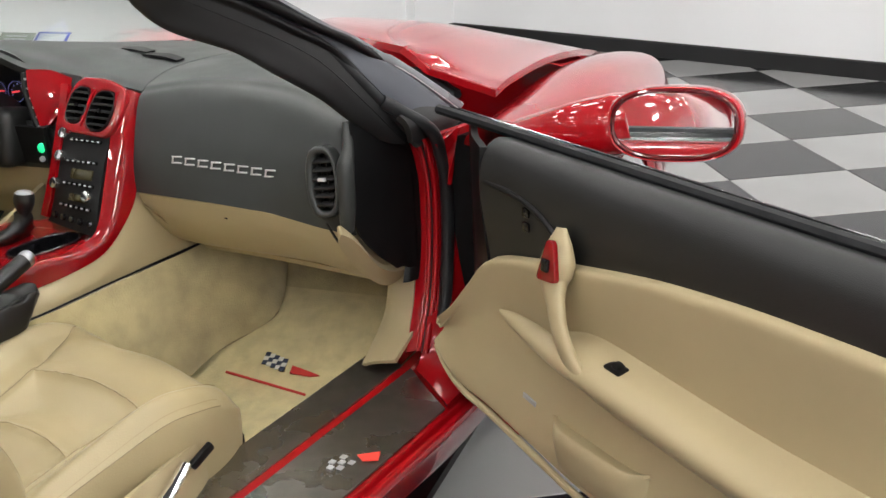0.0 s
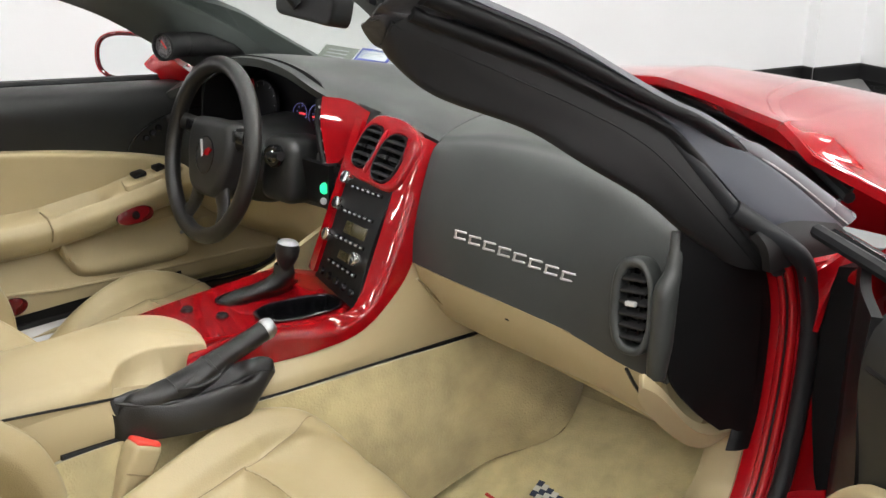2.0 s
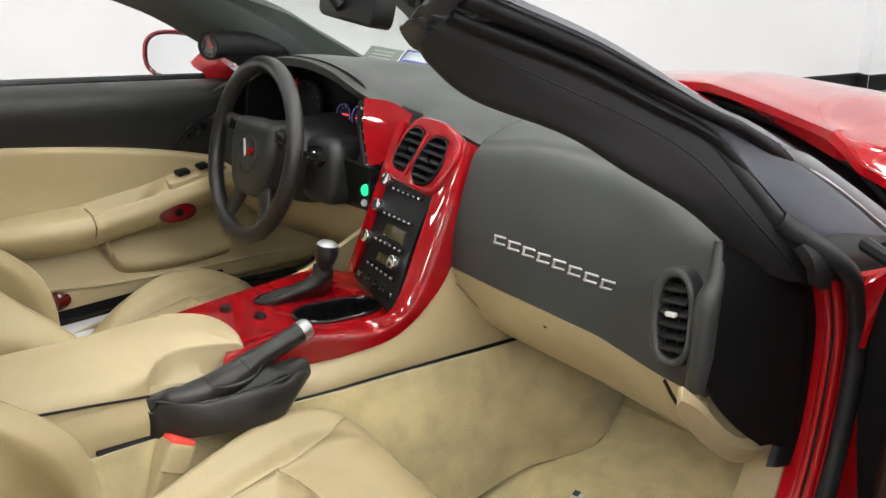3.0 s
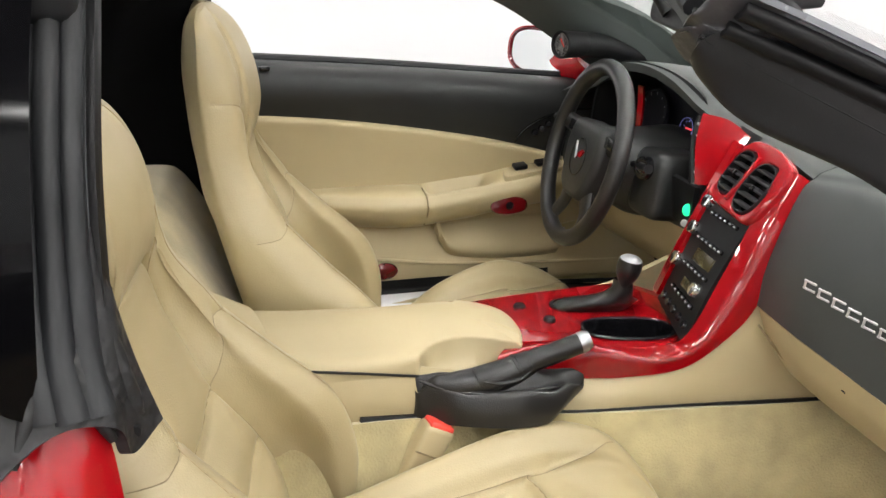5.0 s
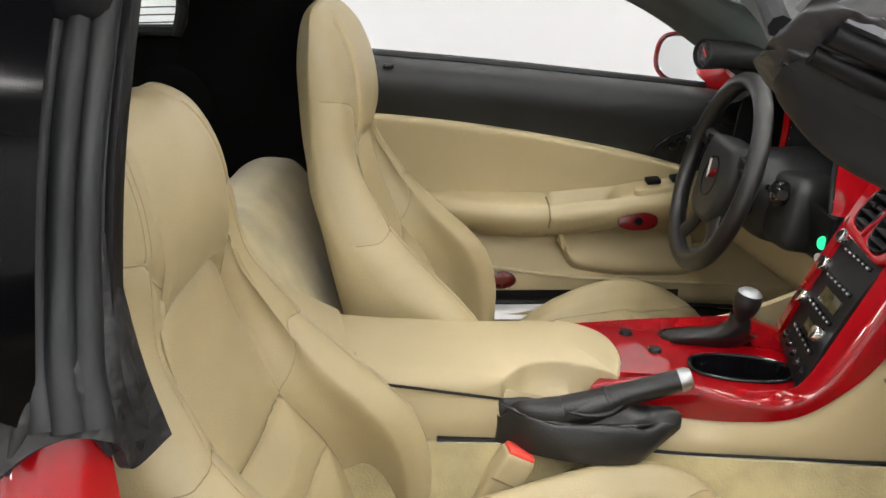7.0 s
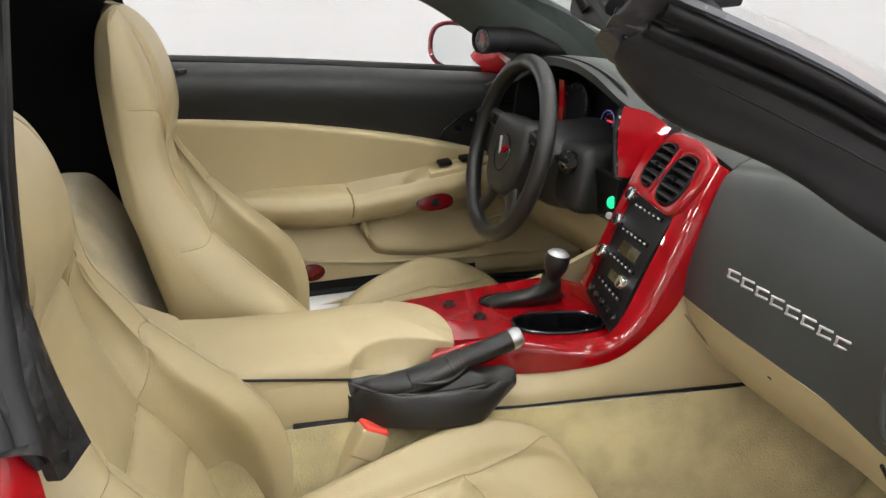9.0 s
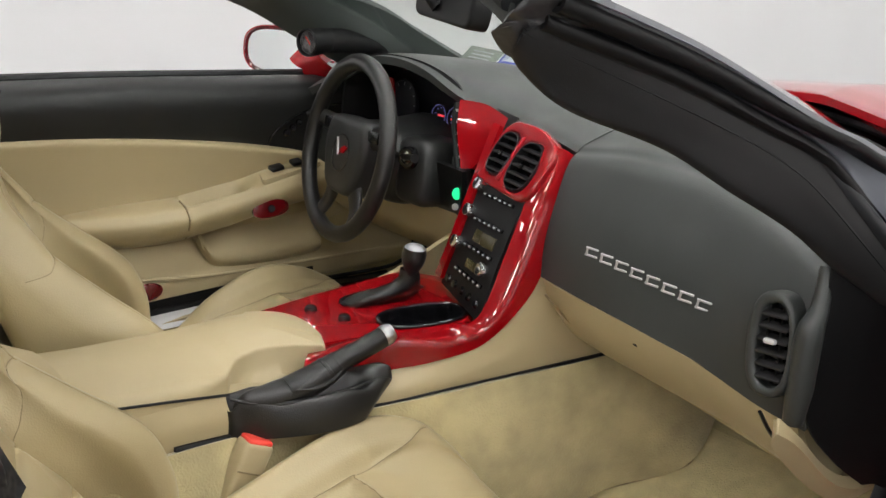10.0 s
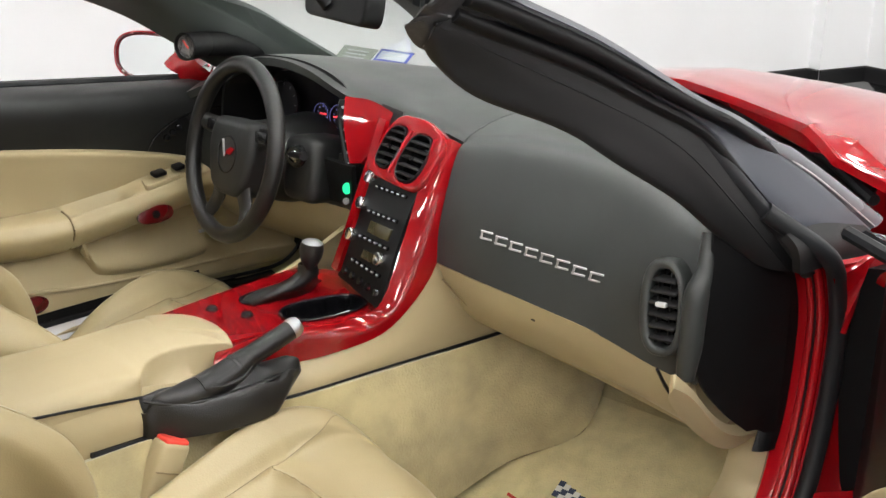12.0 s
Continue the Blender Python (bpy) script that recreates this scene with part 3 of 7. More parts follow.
for side in (-1, 1):
    def S(x, y, z):
        return (x, side * (y + (rear_in(x) if side < 0 else 0.0)), z)
    XS = (0.14, -0.1, -0.4, -0.75, -1.08)
    k = 1.0 if side < 0 else 0.8
    SILL = [(0.61 + k * (y - 0.61), z) for y, z in ((0.61, 0.20), (0.618, 0.318), (0.632, 0.331), (0.70, 0.331), (0.708, 0.341), (0.732, 0.341), (0.740, 0.331), (0.80, 0.330), (0.870, 0.328), (0.880, 0.312), (0.888, 0.312), (0.896, 0.326), (0.906, 0.314), (0.895, 0.28), (0.86, 0.21), (0.80, 0.15))]
    part("sill", slab([[S(x, y, z) for x in XS] for y, z in SILL], 60, 12, -0.012 * side), RED, car, "red painted door sill")
    part("sill_plate", slab([[S(x, 0.61 + k * (y - 0.61), 0.343) for x in (0.0 - 0.5 * (y - 0.634), -0.2, -0.5, -0.8, -1.0)] for y in (0.615, 0.660, 0.709)], 4, 8, -0.004 * side), SILL_PLATE, car, "worn grey metal inner sill plate")
    part("sill_plate", slab([[S(x, 0.61 + k * (y - 0.61), z) for x in (-0.055 - 0.85 * (y - 0.742), -0.25, -0.5, -0.8, -1.0)] for y, z in ((0.735, 0.346), (0.80, 0.3365), (0.872, 0.334))], 4, 8, -0.004 * side), SILL_PLATE, car, "worn grey metal outer sill plate")

for k in range(8):
    x = -0.40 - 0.026 * k
    y = -(0.668 + 0.19 * x)
    part("plate_stroke", box((0.017, 0.010, 0.001), 0.0003, pose(x, y, 0.3405, 0, 0, 10)), SILVER, car, "plain silver stroke on the sill plate")

# emblem on the passenger sill plate: two crossed flags as plain shapes
m = axis_pose((-0.375, -0.735, 0.338), (0, -0.03, 1), (-0.85, 0.5, 0))
for i in range(4):
    for j in range(3):
        if (i + j) % 2 == 0:
            part("flag_square", box((0.011, 0.011, 0.002), 0.0, m @ pose(0.008 + 0.012 * i, 0.012 * j, 0.001, 0, 0, 20)), SILVER, car, "silver square of a chequered flag emblem")
part("sill_emblem", plate([(-0.05, 0.03), (-0.012, 0.012), (-0.008, 0.034), (-0.03, 0.05)], 0.002, 0, m @ pose(0, 0, 0.003)), RED_BUTTON, car, "red flag emblem")

# hinge pillar of the open door
JAMB = [(0.016, -0.735, 0.815), (0.044, -0.735, 0.770), (0.064, -0.735, 0.715), (0.066, -0.735, 0.64), (0.056, -0.735, 0.56), (0.034, -0.735, 0.48), (0.010, -0.735, 0.435), (-0.030, -0.735, 0.375)]


def along_jamb(dx, dy, first=0, last=8):
    return [V(p) + V((dx, dy, 0)) for p in JAMB[first:last]]


part("hinge_pillar", slab([along_jamb(-0.01, 0.022), along_jamb(0.004, 0.0), along_jamb(0.006, -0.03), along_jamb(0.02, -0.05), along_jamb(0.10, -0.08)], 14, 40, 0.01), RED, car, "red painted hinge pillar")
part("jamb_flange", tube(along_jamb(0.0, -0.003), 0.0070, 40, 10, up=(0, 1, 0)), RED, car, "raised red flange of the hinge pillar")
part("jamb_flange", tube(along_jamb(-0.003, -0.0175), 0.0070, 40, 10, up=(0, 1, 0)), RED, car, "raised red flange of the hinge pillar")
part("jamb_groove", tube(along_jamb(-0.003, -0.0105), 0.0035, 40, 6, up=(0, 1, 0)), BLACK, car)
part("jamb_seal", tube([V((-0.062, -0.706, 0.897)), V((-0.034, -0.734, 0.870)), V((-0.004, -0.762, 0.842))] + [V(q) for q in along_jamb(0.004, -0.040, 0, 7)], 0.0135, 40, 10, up=(0, 1, 0)), RUBBER, car, "dark grey rubber seal on the hinge pillar")
STRIP = JAMB[:5] + [(0.036, -0.735, 0.512)]
part("door_seal", slab([[V(q) + V(d) for q in STRIP] for d in ((-0.040, 0.034, 0), (-0.034, 0.024, 0), (-0.024, 0.017, 0), (-0.012, 0.012, 0))], 8, 30, 0.008), BLACK, car, "black rubber door seal")
part("jamb_foot", slab([[(0.004, -0.745, 0.44), (0.035, -0.785, 0.46), (0.06, -0.83, 0.47)], [(-0.015, -0.742, 0.385), (0.0, -0.79, 0.385), (0.02, -0.86, 0.37)], [(-0.035, -0.742, 0.352), (-0.05, -0.79, 0.346), (-0.06, -0.86, 0.338)], [(-0.055, -0.742, 0.342), (-0.115, -0.80, 0.337), (-0.165, -0.845, 0.335)]], 16, 12, 0.008), RED, car, "red painted foot of the hinge pillar")
part("hinge_pillar_skin", slab([[(0.09, -0.775, 0.80), (0.13, -0.84, 0.80)], [(0.10, -0.775, 0.55), (0.13, -0.84, 0.55)], [(0.09, -0.775, 0.30), (0.13, -0.84, 0.30)]], 6, 4, 0.02), BLACK, car)
part("hinge_cover", slab([[(0.018, -0.772, 0.800), (0.05, -0.79, 0.812), (0.07, -0.80, 0.822)], [(0.06, -0.772, 0.755), (0.06, -0.79, 0.76), (0.06, -0.80, 0.765)], [(0.085, -0.772, 0.715), (0.07, -0.785, 0.71), (0.06, -0.79, 0.705)]], 8, 8, 0.008), RED, car, "red painted corner above the hinge")

# lock pillar, roof hoop and rear quarter
part("quarter_panel", slab([[(-1.055, -0.518, 0.864), (-1.075, -0.525, 0.866), (-1.100, -0.525, 0.864), (-1.145, -0.535, 0.852), (-1.30, -0.64, 0.89), (-1.7, -0.72, 0.90), (-2.3, -0.66, 0.86)],
                            [(-1.046, -0.525, 0.80), (-1.070, -0.542, 0.80), (-1.100, -0.548, 0.80), (-1.150, -0.57, 0.79), (-1.30, -0.70, 0.82), (-1.7, -0.80, 0.84), (-2.3, -0.74, 0.78)],
                            [(-1.030, -0.535, 0.62), (-1.060, -0.575, 0.62), (-1.100, -0.60, 0.62), (-1.160, -0.65, 0.62), (-1.30, -0.78, 0.66), (-1.7, -0.84, 0.70), (-2.3, -0.78, 0.60)],
                            [(-1.020, -0.50, 0.36), (-1.050, -0.57, 0.35), (-1.090, -0.62, 0.34), (-1.160, -0.68, 0.34), (-1.30, -0.76, 0.50), (-1.7, -0.80, 0.55), (-2.3, -0.76, 0.30)]], 24, 60, 0.012), RED, car, "glossy red rear quarter panel")
part("quarter_panel", slab([[(-0.72, 0.76, 0.92), (-1.05, 0.78, 0.93), (-1.20, 0.84, 0.93), (-1.7, 0.84, 0.93), (-2.3, 0.74, 0.86)],
                            [(-0.72, 0.82, 0.88), (-1.05, 0.84, 0.88), (-1.20, 0.90, 0.88), (-1.7, 0.92, 0.86), (-2.3, 0.80, 0.78)],
                            [(-0.72, 0.86, 0.60), (-1.05, 0.87, 0.62), (-1.20, 0.92, 0.62), (-1.6, 0.95, 0.70), (-2.3, 0.83, 0.60)],
                            [(-0.72, 0.84, 0.25), (-1.05, 0.86, 0.25), (-1.20, 0.90, 0.25), (-1.5, 0.93, 0.62), (-2.3, 0.80, 0.30)]], 14, 30, -0.015), RED, car, "glossy red rear quarter panel")
part("rear_deck", slab([[(-1.62, -0.6, 1.12), (-1.62, 0, 1.14), (-1.62, 0.6, 1.12)], [(-2.0, -0.72, 0.98), (-2.0, 0, 1.0), (-2.0, 0.72, 0.98)],
                        [(-2.35, -0.74, 0.87), (-2.38, 0, 0.88), (-2.35, 0.74, 0.87)], [(-2.38, -0.76, 0.3), (-2.42, 0, 0.3), (-2.38, 0.76, 0.3)]], 14, 14, 0.02), RED, car)

LOCK = [(-1.078, -0.526, 0.872), (-1.083, -0.505, 0.92), (-1.082, -0.475, 1.0), (-1.078, -0.445, 1.07), (-1.070, -0.405, 1.14), (-1.062, -0.365, 1.20)]
for k, (dx, dy, r) in enumerate(((-0.020, -0.002, 0.011), (-0.001, -0.006, 0.0115), (0.018, -0.002, 0.011))):
    part("pillar_seal", tube([V(p) + V((dx, dy, 0)) for p in LOCK], [r * 1.5, r * 1.25, r, r, r * 1.05, r], 30, 10), RUBBER, car, "ribbed black rubber seal on the lock pillar")
part("seal_backing", slab([[V(p) + V((-0.045, 0.010, 0)) for p in LOCK], [V(p) + V((0.0, 0.008, 0)) for p in LOCK], [V(p) + V((0.030, 0.010, 0)) for p in LOCK]], 6, 24, 0.008), RUBBER, car)
part("lock_pillar_trim", slab([[V(p) + V((0.028, 0.005, 0)) for p in LOCK], [V(p) + V((0.030, 0.03, 0)) for p in LOCK], [V(p) + V((-0.04, 0.06, 0)) for p in LOCK]], 8, 24, 0.01), BLACK, car)
part("seal_foot", slab([[(-1.128, -0.475, 0.985), (-1.095, -0.468, 0.985), (-1.066, -0.468, 1.0), (-1.060, -0.464, 1.01), (-1.058, -0.456, 1.01)], [(-1.150, -0.512, 0.895), (-1.096, -0.500, 0.925), (-1.058, -0.498, 0.925), (-1.044, -0.490, 0.915), (-1.038, -0.474, 0.915)],
                        [(-1.155, -0.548, 0.822), (-1.098, -0.535, 0.862), (-1.056, -0.532, 0.862), (-1.043, -0.522, 0.830), (-1.012, -0.486, 0.838)]], 18, 60, 0.010), FOOT_RUBBER, car, "worn black rubber moulding at the foot of the lock pillar")
for pts, r in (([(-1.118, -0.487, 0.965), (-1.108, -0.505, 0.925), (-1.112, -0.528, 0.885), (-1.128, -0.545, 0.845)], [0.006, 0.010, 0.009, 0.004]),
               ([(-1.076, -0.490, 0.955), (-1.074, -0.512, 0.915), (-1.062, -0.528, 0.880), (-1.050, -0.532, 0.850)], [0.008, 0.011, 0.010, 0.004]),
               ([(-1.050, -0.484, 0.950), (-1.040, -0.498, 0.905), (-1.030, -0.503, 0.870), (-1.024, -0.500, 0.848)], [0.006, 0.009, 0.008, 0.003])):
    part("seal_ridge", tube(pts, r, 28, 10), FOOT_RUBBER, car, "soft ridge in the rubber moulding")
part("seal_knob", lathe([(0.0, 0.007), (0.006, 0.006), (0.010, 0.0)], axis_pose((-1.034, -0.512, 0.845), (0.3, -0.95, 0.1)), 14), BLACK, car)
part("roof_corner", box((0.07, 0.07, 0.06), 0.02, pose(-1.075, -0.375, 1.20, 20, 0, 0), 3), RUBBER, car, "black rubber cap at the roof corner")
part("roof_hoop", slab([[(-1.06 + 0.25 * (y + 0.40), y, 1.235 + 0.02 * (1 - (y / 0.66) ** 2)) for y in (-0.40, -0.2, 0.0, 0.35, 0.66)], [(-1.10 + 0.25 * (y + 0.40), y, 1.245 + 0.02 * (1 - (y / 0.66) ** 2)) for y in (-0.40, -0.2, 0.0, 0.35, 0.66)],
                        [(-1.35, y, 1.21 + 0.02 * (1 - (y / 0.66) ** 2)) for y in (-0.44, -0.2, 0.0, 0.35, 0.63)]], 8, 24, -0.03), BLACK_PAINT, car, "gloss black fixed roof hoop")
# passenger's side sail
part("sail_panel", slab([[(-1.115, -0.515, 0.87), (-1.10, -0.474, 1.08), (-1.08, -0.383, 1.225)], [(-1.25, -0.57, 0.94), (-1.25, -0.54, 1.08), (-1.25, -0.47, 1.215)], [(-1.75, -0.689, 0.92), (-1.70, -0.659, 1.02), (-1.62, -0.549, 1.12)]], 10, 10, -0.02), BLACK_PAINT, car, "gloss black sail panel")
part("sail_trim", slab([[(-1.11, -0.485, 0.60), (-1.11, -0.49, 0.91), (-1.11, -0.419, 1.06), (-1.09, -0.355, 1.20)], [(-1.25, -0.49, 0.60), (-1.25, -0.49, 0.92), (-1.25, -0.48, 1.06), (-1.25, -0.43, 1.19)], [(-1.75, -0.49, 0.60), (-1.75, -0.49, 0.88), (-1.68, -0.45, 0.98), (-1.60, -0.38, 1.08)]], 12, 14, -0.02), HEADLINER, car, "black trim beside the luggage space")
# driver's side: hoop leg in front, low trim behind it, hatch glass above
part("sail_panel", slab([[(-0.72, 0.70, 0.93), (-0.76, 0.695, 1.08), (-0.80, 0.655, 1.245)], [(-0.90, 0.71, 0.93), (-0.90, 0.70, 1.08), (-0.91, 0.655, 1.24)], [(-1.035, 0.72, 0.93), (-1.035, 0.705, 1.08), (-1.035, 0.65, 1.235)]], 8, 12, 0.02), BLACK_PAINT, car, "gloss black sail panel")
part("sail_trim", slab([[(-0.70, 0.66, 0.60), (-0.70, 0.66, 0.91), (-0.75, 0.64, 1.06), (-0.80, 0.62, 1.23)], [(-0.88, 0.66, 0.60), (-0.88, 0.66, 0.91), (-0.89, 0.645, 1.06), (-0.91, 0.62, 1.22)], [(-1.03, 0.66, 0.60), (-1.03, 0.66, 0.91), (-1.03, 0.65, 1.06), (-1.03, 0.62, 1.22)]], 10, 16, 0.02), HEADLINER, car, "black trim beside the luggage space")
part("sail_trim", slab([[(-1.03, 0.66, 0.60), (-1.03, 0.665, 0.85), (-1.03, 0.668, 1.00)], [(-1.35, 0.66, 0.60), (-1.35, 0.665, 0.85), (-1.35, 0.668, 0.985)], [(-1.75, 0.66, 0.60), (-1.75, 0.665, 0.82), (-1.72, 0.668, 0.95)]], 8, 10, 0.02), HEADLINER, car)
side_glass = part("hatch_side_glass", slab([[(-1.03, 0.675, 0.99), (-1.03, 0.66, 1.10), (-1.03, 0.62, 1.21)], [(-1.30, 0.675, 0.98), (-1.30, 0.66, 1.08), (-1.30, 0.61, 1.19)], [(-1.66, 0.675, 0.95), (-1.64, 0.65, 1.03), (-1.62, 0.58, 1.12)]], 6, 8, 0.004), GLASS, car, "curved side of the rear hatch glass")
side_glass.visible_shadow = False
for k in range(9):
    z = 1.012 + 0.014 * k
    part("heater_line", tube([(-1.035, 0.668 - 0.25 * (z - 0.99), z), (-1.30, 0.668 - 0.25 * (z - 0.99), z - 0.012), (-1.60, 0.660 - 0.25 * (z - 0.99), z - 0.04)], 0.0012, 8, 5), BLACK, side_glass)
part("hoop_edge", tube([(-1.04, 0.655, 0.99), (-1.03, 0.650, 1.02), (-1.025, 0.645, 1.08), (-1.03, 0.615, 1.20)], 0.012, 18, 8), RUBBER, car)
part("hoop_edge", tube([(-1.04, 0.655, 0.998), (-1.15, 0.66, 0.995), (-1.35, 0.66, 0.985), (-1.7, 0.65, 0.95)], 0.011, 18, 8), RUBBER, car)
part("speaker_grille", lathe([(0.0, 0.008), (0.07, 0.006), (0.08, 0.0)], axis_pose((-1.06, 0.645, 0.86), (0.0, -1, 0)), 28), HEADLINER, car)
part("roof_lining", slab([[(-1.07 + 0.25 * (y + 0.38), y, 1.19) for y in (-0.38, 0, 0.58)], [(-1.33, y, 1.165) for y in (-0.42, 0, 0.58)]], 4, 8, 0.015), HEADLINER, car)
hatch = part("hatch_glass", slab([[(-1.34, y, 1.20) for y in (-0.44, 0, 0.56)], [(-1.50, y, 1.165) for y in (-0.44, 0, 0.56)], [(-1.64, y, 1.11) for y in (-0.44, 0, 0.56)]], 8, 10, 0.004), GLASS, car, "rear hatch glass")
hatch.visible_shadow = False
part("luggage_floor", slab([[(-1.12, y, 0.62) for y in (-0.48, 0, 0.66)], [(-2.3, y, 0.66) for y in (-0.6, 0, 0.66)]], 4, 6, -0.02), HEADLINER, car)
part("luggage_wall", slab([[(-2.28, y, 0.6) for y in (-0.7, 0, 0.7)], [(-2.2, y, 0.92) for y in (-0.7, 0, 0.7)]], 4, 6, -0.02), HEADLINER, car)
part("underbody", slab([[(x, y, 0.14) for x in (-2.3, -1, 0.3, 2.0)] for y in (-0.8, 0, 0.8)], 4, 8, 0.02), BLACK, car)

# ---- doors ----
A_ = radians(52)
DOOR = Matrix(((-math.cos(A_), -math.sin(A_), 0, 0.05), (-math.sin(A_), math.cos(A_), 0, -0.80), (0, 0, 1, 0), (0, 0, 0, 1)))


def D(points):
    """Places along the open door: distance from the hinge, depth towards the cabin, height."""
    return [DOOR @ V(p) for p in points]


# black upper panel, tan lower panel
TOP_U = (0.275, 0.33, 0.42, 0.60, 0.80, 1.00, 1.16)
SKIN_U = (0.03, 0.20, 0.40, 0.60, 0.80, 1.00, 1.16)
part("door_upper_panel", slab([D([(u, 0.055, 0.868) for u in TOP_U]), D([(u, 0.085, 0.872) for u in TOP_U]), D([(u, 0.112, 0.852) for u in TOP_U]),
                               D([(u, 0.122, 0.80) for u in TOP_U]), D([(u, 0.118, 0.74) for u in TOP_U]), D([(u, 0.105, 0.62) for u in TOP_U]), D([(u, 0.095, 0.50) for u in TOP_U])], 24, 30, -0.015),
     DOOR_BLACK, car, "black soft-grained upper panel of the open door")
TAN_TOP = [(0.135, 0.50), (0.19, 0.555), (0.25, 0.62), (0.316, 0.682), (0.45, 0.718), (0.55, 0.738), (0.70, 0.766), (0.834, 0.781), (0.95, 0.788), (1.08, 0.792), (1.17, 0.790)]
TAN_LOW = [(0.125, 0.455), (0.155, 0.422), (0.21, 0.395), (0.30, 0.385), (0.42, 0.365), (0.55, 0.345), (0.70, 0.335), (0.834, 0.33), (0.95, 0.328), (1.08, 0.328), (1.17, 0.33)]


def between(a, b, f, n):
    return [(p[0] * (1 - f) + q[0] * f, n, p[1] * (1 - f) + q[1] * f) for p, q in zip(a, b)]


door_panel = part("door_panel", slab([D(between(TAN_TOP, TAN_LOW, 0.0, 0.118)), D(between(TAN_TOP, TAN_LOW, 0.02, 0.136)), D(between(TAN_TOP, TAN_LOW, 0.12, 0.132)), D(between(TAN_TOP, TAN_LOW, 0.35, 0.118)),
                         D(between(TAN_TOP, TAN_LOW, 0.6, 0.126)), D(between(TAN_TOP, TAN_LOW, 0.9, 0.138)), D(between(TAN_TOP, TAN_LOW, 0.97, 0.13)), D(between(TAN_TOP, TAN_LOW, 1.0, 0.10))], 40, 44, -0.012),
                  VINYL, car, "tan vinyl lower panel of the open door")
part("panel_edge", tube(D([(p[0], 0.132, p[1] - 0.004) for p in TAN_LOW]), 0.007, 50, 8), VINYL, door_panel, "rounded tan lower edge")
# arm rest shelf and grab handle
ARM = [(0.47, 0.600, 0.12), (0.51, 0.603, 0.5), (0.56, 0.606, 0.85), (0.62, 0.603, 1.0), (0.74, 0.592, 1.0), (0.90, 0.582, 1.0), (1.08, 0.580, 1.0), (1.16, 0.582, 1.0)]
arm = part("arm_rest", slab([D([(u, 0.112 + n * f, z + h * f) for u, z, f in ARM]) for n, h in ((0.0, 0.036), (0.026, 0.026), (0.053, 0.018), (0.071, 0.004), (0.072, -0.016), (0.048, -0.045), (0.008, -0.080))], 28, 48, -0.01), VINYL, car, "tan padded arm rest on the door")
part("arm_rest_nose", tube(D([(0.362, 0.146, 0.607), (0.42, 0.158, 0.613), (0.49, 0.168, 0.614), (0.56, 0.172, 0.606), (0.63, 0.168, 0.592)]), [0.003, 0.013, 0.018, 0.020, 0.018], 36, 16), VINYL, arm, "slender tan nose of the arm rest")
INTO = DOOR.to_3x3() @ V((0, 1, 0))
HANDLE = [(0.514, 0.136, 0.792), (0.518, 0.143, 0.770), (0.520, 0.148, 0.744), (0.521, 0.154, 0.714), (0.540, 0.168, 0.688), (0.561, 0.178, 0.658), (0.584, 0.181, 0.625), (0.606, 0.178, 0.596)]
handle = part("grab_handle", tube(D(HANDLE), [0.010, 0.025, 0.035, 0.031, 0.020, 0.017, 0.0165, 0.016], 52, 20, flat=0.55, up=INTO), VINYL, car, "tan vinyl grab handle")
BEZEL = axis_pose(DOOR @ V((0.523, 0.1715, 0.746)), DOOR.to_3x3() @ V((-0.05, 1.0, 0.16)), DOOR.to_3x3() @ V((1, 0, 0)))
part("switch_bezel", plate(rounded([(-0.025, -0.030), (0.026, -0.024), (0.008, 0.036), (-0.008, 0.036)], 0.010), 0.008, 0.002, BEZEL), RED_TRIM, handle, "gloss red lock switch surround")
part("switch", box((0.016, 0.020, 0.008), 0.003, BEZEL @ pose(0, -0.002, 0.002)), BLACK_GLOSS, handle)
m = axis_pose(DOOR @ V((0.655, 0.150, 0.622)), (0, 0, 1), DOOR.to_3x3() @ V((1, 0, 0)))
part("window_switch", join(box((0.034, 0.022, 0.008), 0.003, m), box((0.016, 0.016, 0.010), 0.004, m @ pose(0.004, 0, 0.005, 0, 14, 0))), BLACK, arm, "small black window switch")
part("door_badge", box((0.035, 0.003, 0.010), 0.001, DOOR @ pose(0.42, 0.132, 0.462, 0, 8, 0)), ICON, door_panel, "small grey maker's plate as a plain bar")
# map pocket
POC = [(0.488, 0.428, 0.1), (0.51, 0.426, 0.8), (0.55, 0.425, 1.0), (0.60, 0.424, 1.0), (0.65, 0.424, 1.0), (0.685, 0.426, 0.8), (0.71, 0.430, 0.1)]
part("map_pocket", slab([D([(u, 0.126 + n * f, z + h) for u, z, f in POC]) for n, h in ((-0.004, 0.030), (0.020, 0.036), (0.030, 0.034), (0.033, 0.01), (0.018, -0.045), (-0.004, -0.065))], 18, 40, -0.006),
     VINYL, car, "tan moulded map pocket")
